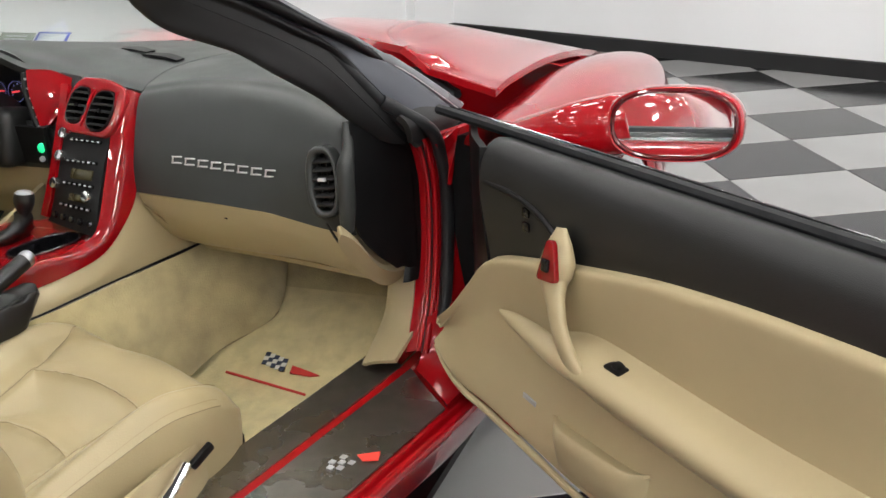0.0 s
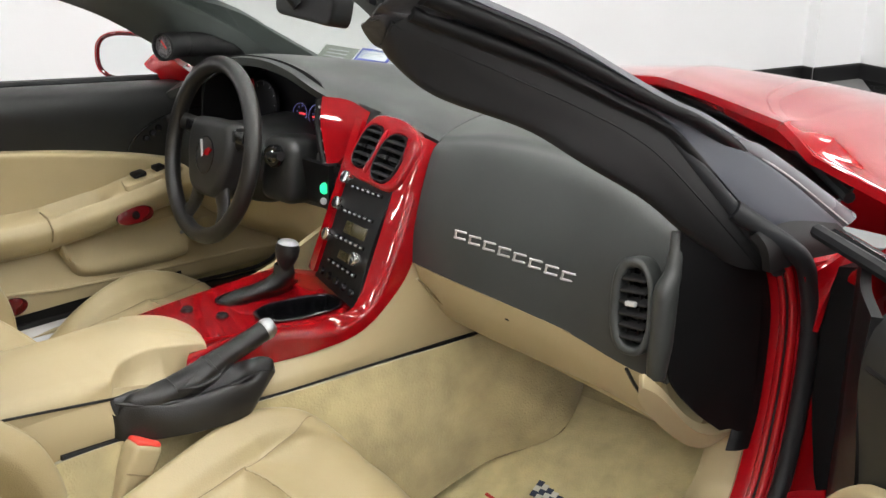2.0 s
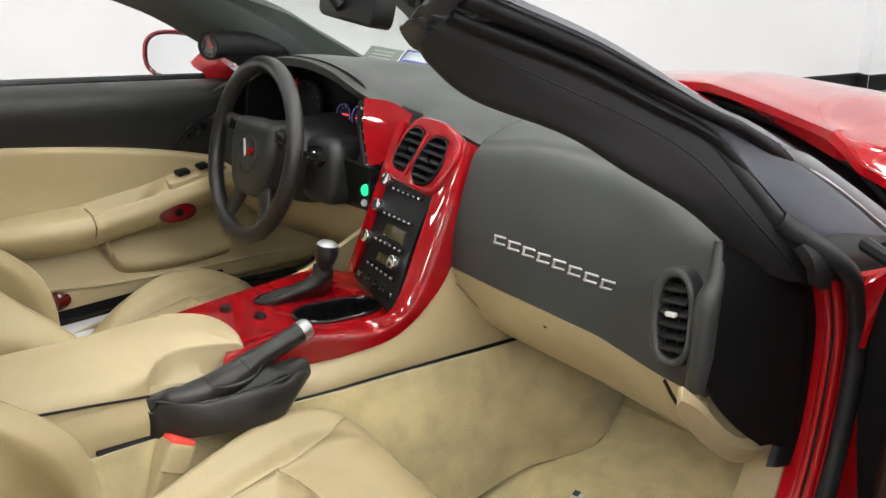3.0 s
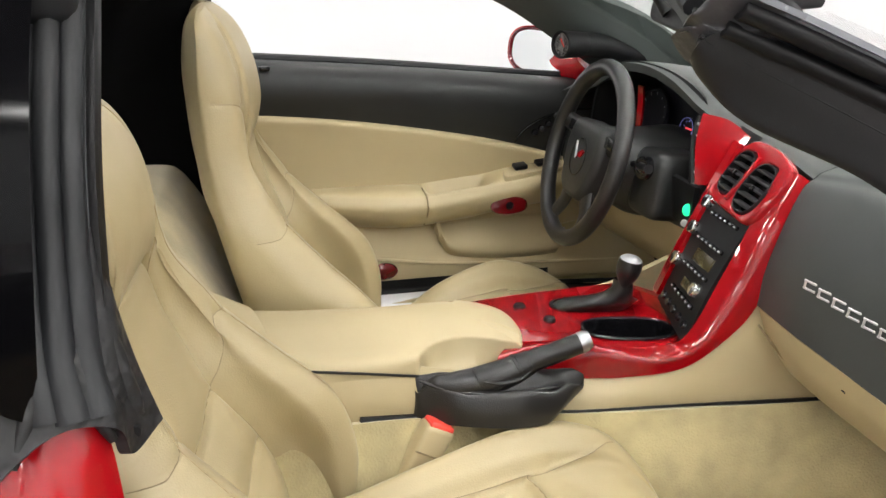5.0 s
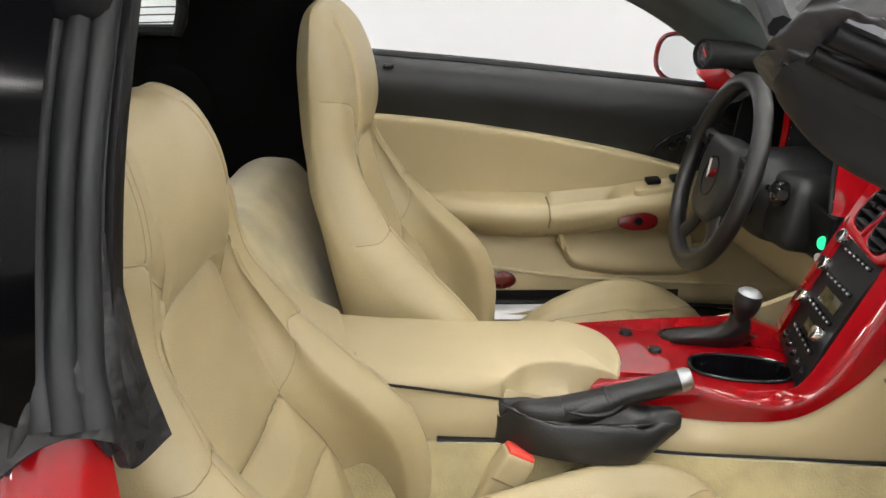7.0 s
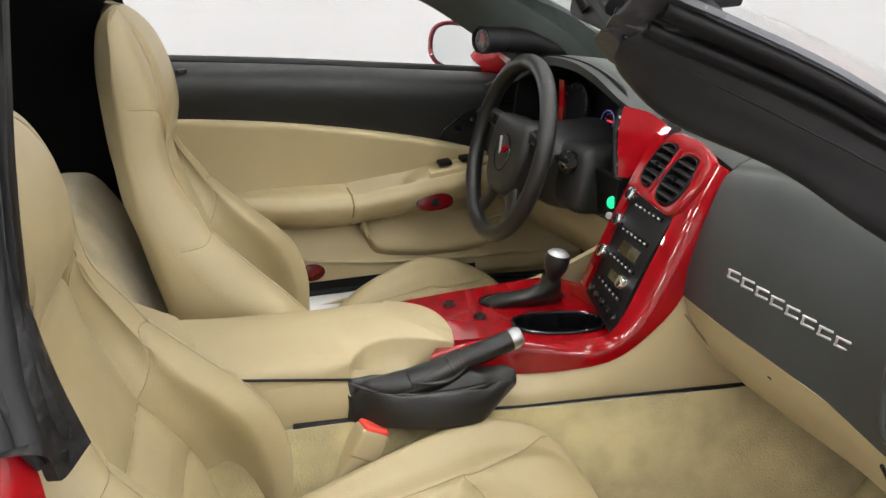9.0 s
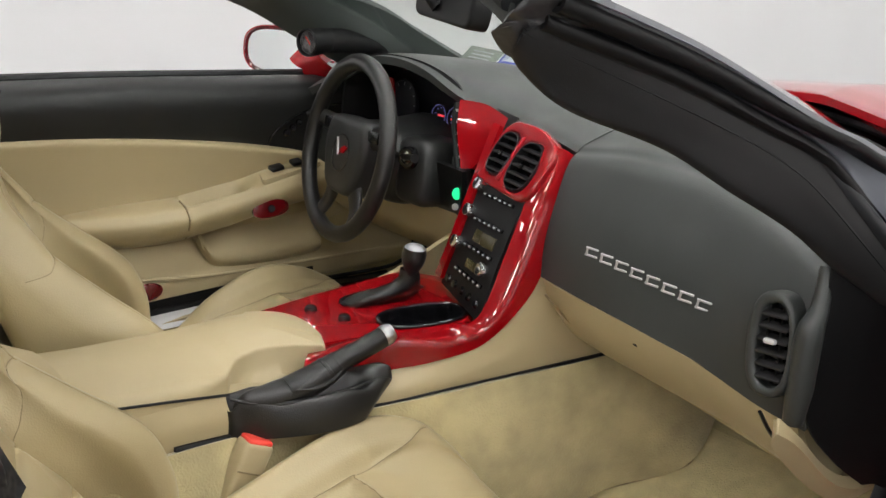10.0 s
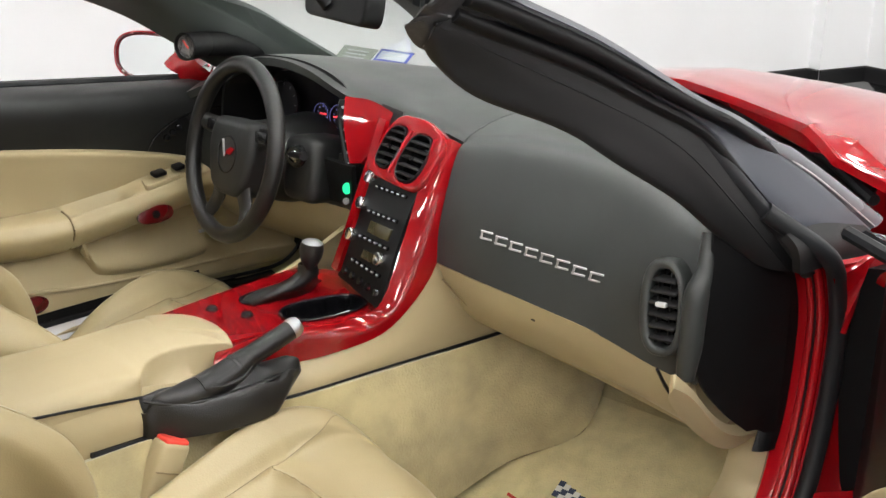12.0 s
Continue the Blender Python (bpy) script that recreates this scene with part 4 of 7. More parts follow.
# tweeter quadrant with buttons, front edge, window seal, glass, skin, mirror
part("quadrant_trim", tube(D([(0.285, 0.118, 0.806), (0.36, 0.122, 0.806), (0.44, 0.124, 0.79), (0.50, 0.124, 0.75), (0.53, 0.122, 0.70)]), 0.005, 24, 8), BLACK, car)
for k in range(2):
    part("seat_button", box((0.016, 0.006, 0.016), 0.003, DOOR @ pose(0.408, 0.124, 0.785 - 0.024 * k)), BLACK_GLOSS, car, "small button")
part("door_end", slab([D([(0.275, 0.118, 0.862), (0.20, 0.085, 0.862), (0.12, 0.035, 0.858), (0.06, 0.0, 0.85)]), D([(0.275, 0.122, 0.78), (0.20, 0.088, 0.78), (0.13, 0.035, 0.76), (0.06, 0.0, 0.76)]), D([(0.28, 0.112, 0.64), (0.20, 0.085, 0.62), (0.13, 0.035, 0.60), (0.06, 0.0, 0.60)]),
                       D([(0.24, 0.10, 0.50), (0.18, 0.08, 0.48), (0.12, 0.035, 0.46), (0.06, 0.0, 0.46)]), D([(0.22, 0.09, 0.38), (0.17, 0.07, 0.37), (0.12, 0.035, 0.36), (0.06, 0.0, 0.35)])], 14, 14, 0.012),
     BLACK, car, "black front end of the open door")
part("window_seal", tube(D([(u, 0.045, 0.872) for u in SKIN_U]), 0.010, 24, 8), RUBBER, car, "black rubber window seal")
part("window_seal", tube(D([(u, 0.020, 0.866) for u in SKIN_U]), 0.008, 24, 8), BLACK_GLOSS, car)
part("belt_strip", tube(D([(u, 0.002, 0.862) for u in SKIN_U]), 0.006, 24, 8), CHROME, car, "bright strip outside the window slot")
part("door_skin", slab([D([(u, -0.004, 0.858) for u in SKIN_U]), D([(u, -0.035, 0.83) for u in SKIN_U]), D([(u, -0.06, 0.66) for u in SKIN_U]), D([(u, -0.05, 0.48) for u in SKIN_U]), D([(u, -0.02, 0.34) for u in SKIN_U]), D([(u, 0.09, 0.335) for u in SKIN_U])], 24, 24, 0.01),
     RED, car, "glossy red outer skin of the open door")


def wing_mirror(m, flip, label, foot, size=1.0):
    """A door mirror; x runs outwards from the car, y ahead, z up, glass facing -y."""
    m = m @ Matrix.Scale(size, 4)
    ring = oval(0.0, 0.0, 0.118, 0.066, 36, 2.7)
    rows = []
    for d, s in ((-0.004, 0.90), (-0.006, 0.97), (0.0, 1.0), (0.025, 1.0), (0.06, 0.90), (0.085, 0.66), (0.097, 0.3)):
        rows.append([m @ V((flip * p[0] * s, d, p[1] * s)) for p in ring])
    v, f = sheet(rows, wrap_v=True)
    f = list(f) + [tuple(range(6 * 36, 7 * 36))]
    shell = part("mirror_housing", (v, f), RED, car, label)
    part("mirror_bezel", moved(join(tube([(flip * p[0] * 0.91, -0.002, p[1] * 0.89) for p in ring], 0.005, 48, 8, closed=True, up=(0, 1, 0))), m), RED_DARK, shell)
    part("mirror_glass", plate([(p[0] * 0.90, p[1] * 0.88) for p in ring], 0.004, 0, m @ pose(0, -0.002, 0, 90, 0, 0)), MIRROR, shell, "mirror glass")
    base = [V(p) for p in foot]
    start = [m @ V((-flip * 0.070, 0.045, 0.0)), m @ V((-flip * 0.120, 0.055, -0.010))]
    part("mirror_arm", tube([*start, *base], [0.050, 0.056, 0.050, 0.046], 24, 18, flat=0.95), RED, shell)
    return shell


wing_mirror(pose(-0.152, -1.248, 0.898, -5, -3, -95), 1, "red door mirror on the open door", [DOOR @ V((0.30, -0.06, 0.865)), DOOR @ V((0.20, -0.03, 0.83))], 0.92)
wing_mirror(pose(0.018, 0.812, 0.925, -6, 0, -74), -1, "red door mirror on the driver's door", [(0.07, 0.755, 0.900), (0.10, 0.72, 0.875)], 0.88)

# driver's door, shut
BX = (-0.70, -0.55, -0.40, -0.20, 0.0, 0.12, 0.20)
BELT = (0.945, 0.934, 0.922, 0.903, 0.884, 0.87, 0.862)
part("door_upper_panel", slab([[(x, 0.735, z + 0.0) for x, z in zip(BX, BELT)], [(x, 0.70, z + 0.004) for x, z in zip(BX, BELT)], [(x, 0.665, z - 0.008) for x, z in zip(BX, BELT)], [(x, 0.652, z - 0.045) for x, z in zip(BX, BELT)],
                               [(x, 0.664, z - 0.10) for x, z in zip(BX, BELT)], [(x, 0.705, z - 0.22) for x, z in zip(BX, BELT)]], 20, 26, -0.015), DOOR_BLACK, car, "black soft-grained upper panel of the shut door")
DT = [(-0.72, 0.848), (-0.651, 0.845), (-0.53, 0.832), (-0.42, 0.816), (-0.296, 0.794), (-0.16, 0.765), (-0.033, 0.732), (0.08, 0.69), (0.2, 0.63)]
DL = [(-0.72, 0.455), (-0.62, 0.452), (-0.50, 0.448), (-0.38, 0.444), (-0.264, 0.44), (-0.12, 0.428), (0.023, 0.418), (0.17, 0.41), (0.31, 0.405)]


def mix_d(f, y):
    return [(a[0] * (1 - f) + b[0] * f, y, a[1] * (1 - f) + b[1] * f) for a, b in zip(DT, DL)]


far_panel = part("door_panel", slab([mix_d(0.0, 0.675), mix_d(0.02, 0.655), mix_d(0.1, 0.662), mix_d(0.3, 0.682), mix_d(0.55, 0.690), mix_d(0.8, 0.672), mix_d(0.86, 0.665), mix_d(0.97, 0.668), mix_d(1.0, 0.69)], 36, 40, -0.012), VINYL, car, "tan vinyl lower panel of the shut door")
FARM = [(-0.70, 0.672), (-0.56, 0.668), (-0.42, 0.664), (-0.33, 0.662), (-0.30, 0.663), (-0.25, 0.667), (-0.20, 0.671), (-0.165, 0.676), (-0.12, 0.682), (-0.03, 0.690), (0.05, 0.695)]
CUP_DIP = (0, 0, 0, 0, 0.022, 0.036, 0.034, 0.006, -0.006, -0.006, 0)
AWAY = [0.055 * min(1.0, max(0.0, (-0.40 - x) / 0.10)) for x, z in FARM]
far_arm = part("arm_rest", slab([[(x, 0.680 + a, z + 0.012) for (x, z), a in zip(FARM, AWAY)], [(x, 0.662 + a, z + 0.012 - d) for (x, z), d, a in zip(FARM, CUP_DIP, AWAY)], [(x, 0.636 + a, z + 0.010 - d) for (x, z), d, a in zip(FARM, CUP_DIP, AWAY)], [(x, 0.618 + a, z + 0.005) for (x, z), a in zip(FARM, AWAY)], [(x, 0.610 + a, z - 0.004) for (x, z), a in zip(FARM, AWAY)], [(x, 0.605 + a, z - 0.025) for (x, z), a in zip(FARM, AWAY)], [(x, 0.630 + a, z - 0.06) for (x, z), a in zip(FARM, AWAY)], [(x, 0.680 + a, z - 0.085) for (x, z), a in zip(FARM, AWAY)]], 32, 64, -0.01), VINYL, car, "tan padded arm rest on the shut door")
part("arm_rest_seam", tube([(-0.325, 0.646, 0.674), (-0.327, 0.610, 0.664), (-0.326, 0.602, 0.637), (-0.32, 0.64, 0.595)], 0.0022, 16, 6), SEAM, far_arm)
m = axis_pose((-0.137, 0.603, 0.632), (-0.1, -1.0, 0.25), (1, 0, 0))
part("lock_switch", plate(oval(0, 0, 0.042, 0.019, 26, 2.4), 0.008, 0.003, m), RED_DARK, far_arm, "gloss dark red lock switch surround")
part("switch", lathe([(0.0, 0.004), (0.007, 0.004), (0.009, 0.0)], m, 14), BLACK_GLOSS, far_arm)
for dx, w in ((-0.105, 0.030), (-0.055, 0.024), (-0.025, 0.012)):
    part("window_switch", box((w, 0.022, 0.010), 0.003, pose(dx, 0.630, 0.714 + (dx + 0.075) * 0.09, 10, -5, 0)), BLACK, far_arm, "small black window switch")
part("switch_plate", plate(rounded([(-0.075, -0.020), (0.080, -0.014), (0.080, 0.020), (-0.060, 0.022)], 0.012), 0.012, 0.003, pose(-0.075, 0.632, 0.704, 10, -5, 0)), VINYL, far_arm, "tan switch plate on the arm rest")
for k in range(3):
    part("memory_button", lathe([(0.0, 0.005), (0.0055, 0.005), (0.0075, 0.0025), (0.008, 0.0)], axis_pose((-0.062 + 0.016 * k, 0.652, 0.777 + 0.009 * k), (-0.2, -1.0, 0.25)), 16), BLACK_GLOSS, car, "small round black memory button")
part("switch_panel_edge", tube([(-0.105, 0.658, 0.757), (-0.098, 0.653, 0.775), (-0.085, 0.651, 0.788), (-0.062, 0.650, 0.802), (-0.022, 0.650, 0.816), (0.04, 0.652, 0.824), (0.11, 0.656, 0.822)], 0.0026, 40, 8), BLACK_GLOSS, car, "raised edge of the mirror switch panel")
FP = [(-0.286, 0.582), (-0.27, 0.545), (-0.242, 0.512), (-0.16, 0.495), (-0.06, 0.488), (0.02, 0.49)]
part("map_pocket", slab([[(x + 0.002, 0.690, max(z, 0.578)) for x, z in FP], [(x, 0.662, 0.5 * z + 0.5 * 0.575) for x, z in FP], [(x, 0.656, z + 0.012) for x, z in FP], [(x, 0.672, z - 0.006) for x, z in FP]], 10, 24, -0.006), VINYL, car, "tan moulded map pocket")
part("panel_crease", tube([(-0.60, 0.664, 0.53), (-0.425, 0.664, 0.517), (-0.262, 0.663, 0.491), (0.0, 0.664, 0.467), (0.2, 0.67, 0.45)], 0.004, 24, 8), VINYL, far_panel)
part("reflector", lathe([(0.0, 0.004), (0.022, 0.003), (0.026, 0.0)], axis_pose((-0.40, 0.664, 0.487), (-0.1, -1, 0.1)) @ Matrix.Diagonal((1.15, 0.72, 1, 1)), 24), RED_DARK, far_panel, "oval dark red door reflector")
# black tube drawn for the dark gap along the door's lower edge
part("door_gap", tube([(-0.76, 0.657, 0.452), (-0.58, 0.657, 0.447), (-0.40, 0.658, 0.441), (-0.04, 0.660, 0.422), (0.031, 0.660, 0.416), (0.156, 0.660, 0.405), (0.226, 0.660, 0.403), (0.273, 0.660, 0.417), (0.312, 0.660, 0.452), (0.338, 0.660, 0.498)], [0.010, 0.010, 0.008] + [0.005] * 7, 60, 8), BLACK, car, "black line for the gap under the shut door")
# added black slab: keeps the gap dark where the red skin would show
part("door_bottom", slab([[(x, 0.664, 0.475 - 0.03 * (x + 0.76)) for x in (-0.76, -0.5, -0.2, 0.0)], [(x, 0.662, 0.440 - 0.03 * (x + 0.76)) for x in (-0.76, -0.5, -0.2, 0.0)], [(x, 0.672, 0.39) for x in (-0.76, -0.5, -0.2, 0.0)]], 8, 12, -0.008), BLACK, car, "black slab filling the dark gap under the shut door")
part("sill_cover", slab([[(-0.75, 0.658, 0.436), (-0.04, 0.658, 0.416), (0.12, 0.658, 0.402), (0.205, 0.658, 0.396)], [(-0.75, 0.648, 0.428), (-0.04, 0.630, 0.404), (0.12, 0.630, 0.390), (0.205, 0.632, 0.384)], [(-0.75, 0.640, 0.41), (-0.04, 0.612, 0.370), (0.12, 0.614, 0.355), (0.19, 0.618, 0.350)], [(-0.75, 0.636, 0.33), (-0.04, 0.608, 0.32), (0.12, 0.610, 0.31), (0.17, 0.614, 0.31)]], 14, 24, -0.01), BLACK_GLOSS, car, "gloss black cover on the driver's sill")
part("sill_strip", slab([[(-0.52, 0.652, 0.438), (-0.40, 0.652, 0.434), (-0.28, 0.652, 0.430)], [(-0.52, 0.638, 0.433), (-0.40, 0.636, 0.428), (-0.28, 0.634, 0.424)], [(-0.52, 0.630, 0.420), (-0.40, 0.626, 0.414), (-0.28, 0.622, 0.408)]], 6, 8, 0.004), SILVER, car, "bright metal strip on the driver's sill")
part("lock_knob", box((0.02, 0.012, 0.010), 0.003, pose(-0.653, 0.658, 0.936)), BLACK_GLOSS, car)
part("door_badge", box((0.030, 0.003, 0.008), 0.001, pose(0.02, 0.660, 0.545)), ICON, far_panel, "small grey maker's plate as a plain bar")
part("window_seal", tube([(x, 0.735, z + 0.004) for x, z in zip(BX, BELT)], 0.009, 20, 8), RUBBER, car, "black rubber window seal")
part("door_skin", slab([[(x, 0.752, z - 0.005) for x, z in zip(BX, BELT)], [(x, 0.80, z - 0.06) for x, z in zip(BX, BELT)], [(x, 0.86, 0.66) for x in BX], [(x, 0.85, 0.48) for x in BX], [(x, 0.84, 0.30) for x in BX]], 16, 20, -0.01), RED, car, "glossy red outer skin of the shut door")

# ---- cabin: floor, tunnel, dashboard ----
FOOT = [[(-0.95, y, 0.20) for y in (-0.56, -0.4, -0.1)], [(-0.5, y, 0.185) for y in (-0.56, -0.4, -0.1)], [(-0.25, y, 0.195) for y in (-0.57, -0.4, -0.12)], [(-0.05, y, 0.225) for y in (-0.60, -0.4, -0.14)],
        [(0.10, y, 0.285) for y in (-0.63, -0.4, -0.16)], [(0.25, y, 0.365) for y in (-0.66, -0.4, -0.18)], [(0.40, y, 0.50) for y in (-0.68, -0.42, -0.18)], [(0.46, y, 0.70) for y in (-0.68, -0.42, -0.18)]]
part("footwell_carpet", slab(FOOT, 40, 16, -0.02), CARPET, car, "tan pile carpet in the passenger footwell")
part("footwell_carpet", slab([[(p[0], -p[1] + 0.06, p[2]) for p in r] for r in FOOT], 40, 16, 0.02), CARPET, car, "tan pile carpet in the driver's footwell")
for side, dy, x0 in ((-1, 0.0, 0.08), (1, 0.02, -0.15)):
    part("kick_carpet", slab([[(x0, side * 0.64 + dy, 0.24), (x0 * 0.5 + 0.13, side * 0.655 + dy, 0.27), (0.25, side * 0.67 + dy, 0.3), (0.45, side * 0.69 + dy, 0.45)], [(x0, side * 0.65 + dy, 0.52), (x0 * 0.5 + 0.13, side * 0.665 + dy, 0.55), (0.25, side * 0.685 + dy, 0.58), (0.45, side * 0.69 + dy, 0.72)]], 10, 16, 0.015 * side), CARPET, car)

SEAM_LINE = [(-0.95, -0.02, 0.53), (-0.674, -0.02, 0.530), (-0.447, -0.022, 0.505), (-0.321, -0.06, 0.505), (-0.169, -0.12, 0.520), (0.08, -0.19, 0.527), (0.30, -0.22, 0.55)]
LOW_LINE = [(-0.95, -0.07, 0.20), (-0.674, -0.075, 0.20), (-0.447, -0.09, 0.20), (-0.25, -0.160, 0.222), (0.03, -0.213, 0.289), (0.15, -0.296, 0.330), (0.283, -0.258, 0.392)]
tunnel = part("tunnel_carpet", slab([SEAM_LINE, [(V(a) * 0.6 + V(b) * 0.4 + V((0, -0.012, 0))) for a, b in zip(SEAM_LINE, LOW_LINE)], LOW_LINE], 16, 40, 0.014), CARPET, car, "tan carpeted side of the tunnel")
FLAP = [(-0.15, -0.182, 0.250), (-0.04, -0.190, 0.277), (0.03, -0.214, 0.290), (0.10, -0.266, 0.314), (0.150, -0.297, 0.332), (0.191, -0.289, 0.348), (0.283, -0.259, 0.394)]
part("carpet_edge", tube(FLAP, 0.006, 40, 8), CARPET, tunnel, "bound edge of the tunnel carpet")
# thin dark tube stands in for the shadow under the carpet edge
part("carpet_shadow_line", tube([V(p) + V((0.001, -0.006, -0.005)) for p in FLAP], 0.0024, 40, 6), SEAM, tunnel, "dark line for the shadow under the carpet edge")
part("seam_slot", tube([V(p) + V((0, -0.004, 0.004)) for p in SEAM_LINE[1:6]], [0.0050, 0.0048, 0.0022, 0.0022, 0.0036], 48, 6), BLACK, car)

# console: tan sides, lid, red top
BAND_OUT = [(0.0, -0.134, 0.880), (-0.03, -0.138, 0.793), (-0.07, -0.140, 0.690), (-0.12, -0.136, 0.634), (-0.178, -0.116, 0.586), (-0.25, -0.082, 0.566), (-0.31, -0.04, 0.553), (-0.38, -0.028, 0.556), (-0.460, -0.026, 0.575)]
BAND_MID = [(-0.012, -0.118, 0.889), (-0.055, -0.122, 0.806), (-0.098, -0.128, 0.712), (-0.15, -0.126, 0.634), (-0.20, -0.105, 0.603), (-0.26, -0.072, 0.600), (-0.32, -0.025, 0.600), (-0.39, -0.012, 0.599), (-0.444, -0.006, 0.595)]
BAND_IN = [(-0.022, -0.088, 0.886), (-0.064, -0.093, 0.810), (-0.115, -0.098, 0.720), (-0.167, -0.100, 0.634), (-0.20, -0.070, 0.607), (-0.26, -0.045, 0.605), (-0.32, 0.0, 0.605), (-0.37, 0.015, 0.602), (-0.416, 0.022, 0.598)]
trim = part("console_trim", slab([BAND_IN, BAND_MID, BAND_OUT], 12, 60, 0.006), RED_TRIM, car, "gloss red trim band down the centre stack and console")
part("console_side", slab([[V(p) + V((0.004, 0.004, 0.004)) for p in ((-0.03, -0.138, 0.70), (-0.07, -0.140, 0.690), (-0.12, -0.136, 0.634), (-0.178, -0.116, 0.586), (-0.25, -0.082, 0.566), (-0.31, -0.04, 0.553), (-0.44, -0.012, 0.56), (-0.60, -0.012, 0.60), (-0.75, -0.012, 0.615), (-0.95, -0.01, 0.64))],
                           [V(p) for p in ((0.05, -0.178, 0.60), (-0.02, -0.162, 0.60), (-0.10, -0.142, 0.572), (-0.19, -0.115, 0.545), (-0.26, -0.085, 0.535), (-0.33, -0.05, 0.53), (-0.44, -0.022, 0.535), (-0.60, -0.022, 0.56), (-0.75, -0.022, 0.57), (-0.95, -0.02, 0.58))],
                           [V(p) for p in ((0.10, -0.192, 0.532), (0.02, -0.172, 0.527), (-0.08, -0.146, 0.524), (-0.19, -0.112, 0.520), (-0.27, -0.082, 0.512), (-0.34, -0.053, 0.508), (-0.447, -0.022, 0.508), (-0.60, -0.020, 0.525), (-0.75, -0.020, 0.532), (-0.95, -0.02, 0.54))]], 12, 60, 0.008), VINYL, car, "tan vinyl side of the centre console")
part("console_side", slab([[(0.02, 0.19, 0.66), (-0.15, 0.205, 0.60), (-0.4, 0.205, 0.59), (-0.75, 0.205, 0.62)], [(0.06, 0.235, 0.4), (-0.15, 0.225, 0.4), (-0.4, 0.215, 0.4), (-0.75, 0.215, 0.4)], [(0.1, 0.26, 0.2), (-0.15, 0.235, 0.2), (-0.4, 0.225, 0.2), (-0.75, 0.225, 0.2)]], 8, 20, -0.01), VINYL, car)
# lid: a padded top whose passenger side is scooped out beside the handbrake
LID_Z = ((-0.82, 0.655), (-0.72, 0.642), (-0.62, 0.634), (-0.56, 0.630), (-0.50, 0.629), (-0.44, 0.626), (-0.36, 0.618))
SCOOP = [(-0.580, -0.014), (-0.574, -0.008), (-0.560, 0.008), (-0.540, 0.026), (-0.510, 0.037), (-0.475, 0.037), (-0.435, 0.020), (-0.402, -0.001)]
NOSE = [(-0.402, -0.001), (-0.388, 0.022), (-0.374, 0.062), (-0.368, 0.100), (-0.372, 0.138), (-0.388, 0.164), (-0.415, 0.182), (-0.46, 0.195)]
outline = [(p.x, p.y) for p in curve([(-0.82, -0.014, 0), (-0.70, -0.014, 0), (-0.580, -0.014, 0)], 40)[:-1]] + [(p.x, p.y) for p in curve([(x, y, 0) for x, y in SCOOP], 60)[:-1]]
outline += [(p.x, p.y) for p in curve([(x, y, 0) for x, y in NOSE], 60)[:-1]] + [(p.x, p.y) for p in curve([(-0.46, 0.195, 0), (-0.65, 0.199, 0), (-0.82, 0.199, 0)], 40)]


def lid_point(k, inset, up):
    """A point of the lid: k runs along its outline, inset goes towards its spine."""
    x, y = outline[k]
    c = V((min(max(x, -0.80), -0.47), 0.104, 0))
    d = c - V((x, y, 0))
    q = V((x, y, 0)) + d.normalized() * min(inset, d.length)
    z = float(np.interp(q.x, [a for a, b in LID_Z], [b for a, b in LID_Z]))
    return V((q.x, q.y, z + up))


rows = []
count = len(outline)
for k in range(count):
    x, y = outline[k]
    scooped = 39 <= k < 98
    soft = 0.020 * min(1.0, max(0.0, (-0.575 - x) / 0.05)) + 0.005 if y < 0.1 and k < 98 else 0.010 if x > -0.44 else 0.020
    sag = 0.012 if y < 0.1 and k < 110 else 0.010
    line = []
    if scooped:
        w = min(1.0, max(0.0, (x + 0.475) / 0.06))
        line += [V((x, min(y, -0.016), 0.555)), V((x, 0.75 * y - 0.004, 0.574 - 0.02 * w)), V((x, 0.9 * y - 0.001, 0.592 - 0.02 * w))]
    else:
        line += [V((x, y, 0.545)), V((x, y, 0.565)), V((x, y, 0.580))]
    for a in (0.0, 0.3, 0.6, 0.85, 1.0):
        line.append(lid_point(k, soft * (1 - math.cos(a * math.pi / 2)), -sag - soft * (1 - math.sin(a * math.pi / 2))))
    far = (V((min(max(x, -0.80), -0.47), 0.104, 0)) - V((x, y, 0))).length
    line += [lid_point(k, soft + (far - soft) * f, -sag * (1 - f) ** 2.2) for f in (0.12, 0.26, 0.42, 0.6, 0.8, 1.0)]
    rows.append(line)
lid = part("console_lid", sheet(rows), VINYL, car, "tan padded lid of the centre console")
part("lid_gap", tube([(-0.80, -0.014, 0.630), (-0.70, -0.016, 0.612), (-0.58, -0.016, 0.588)], 0.0021, 20, 6), BLACK, lid)
part("lid_seam", tube([(-0.792, -0.0135, 0.606), (-0.790, -0.011, 0.624), (-0.788, -0.003, 0.634), (-0.786, 0.012, 0.6395), (-0.785, 0.040, 0.6445)], 0.0012, 20, 6), SEAM, lid)
part("rear_console", slab([[(-0.80, -0.03, 0.55), (-0.80, -0.01, 0.63), (-0.80, 0.095, 0.655), (-0.80, 0.20, 0.63), (-0.80, 0.22, 0.55)], [(-0.90, -0.03, 0.56), (-0.90, -0.01, 0.68), (-0.90, 0.095, 0.71), (-0.90, 0.20, 0.68), (-0.90, 0.22, 0.56)], [(-1.0, -0.03, 0.56), (-1.0, -0.01, 0.72), (-1.0, 0.095, 0.75), (-1.0, 0.20, 0.72), (-1.0, 0.22, 0.56)]], 10, 20, -0.01), VINYL, car, "tan vinyl rear end of the console")
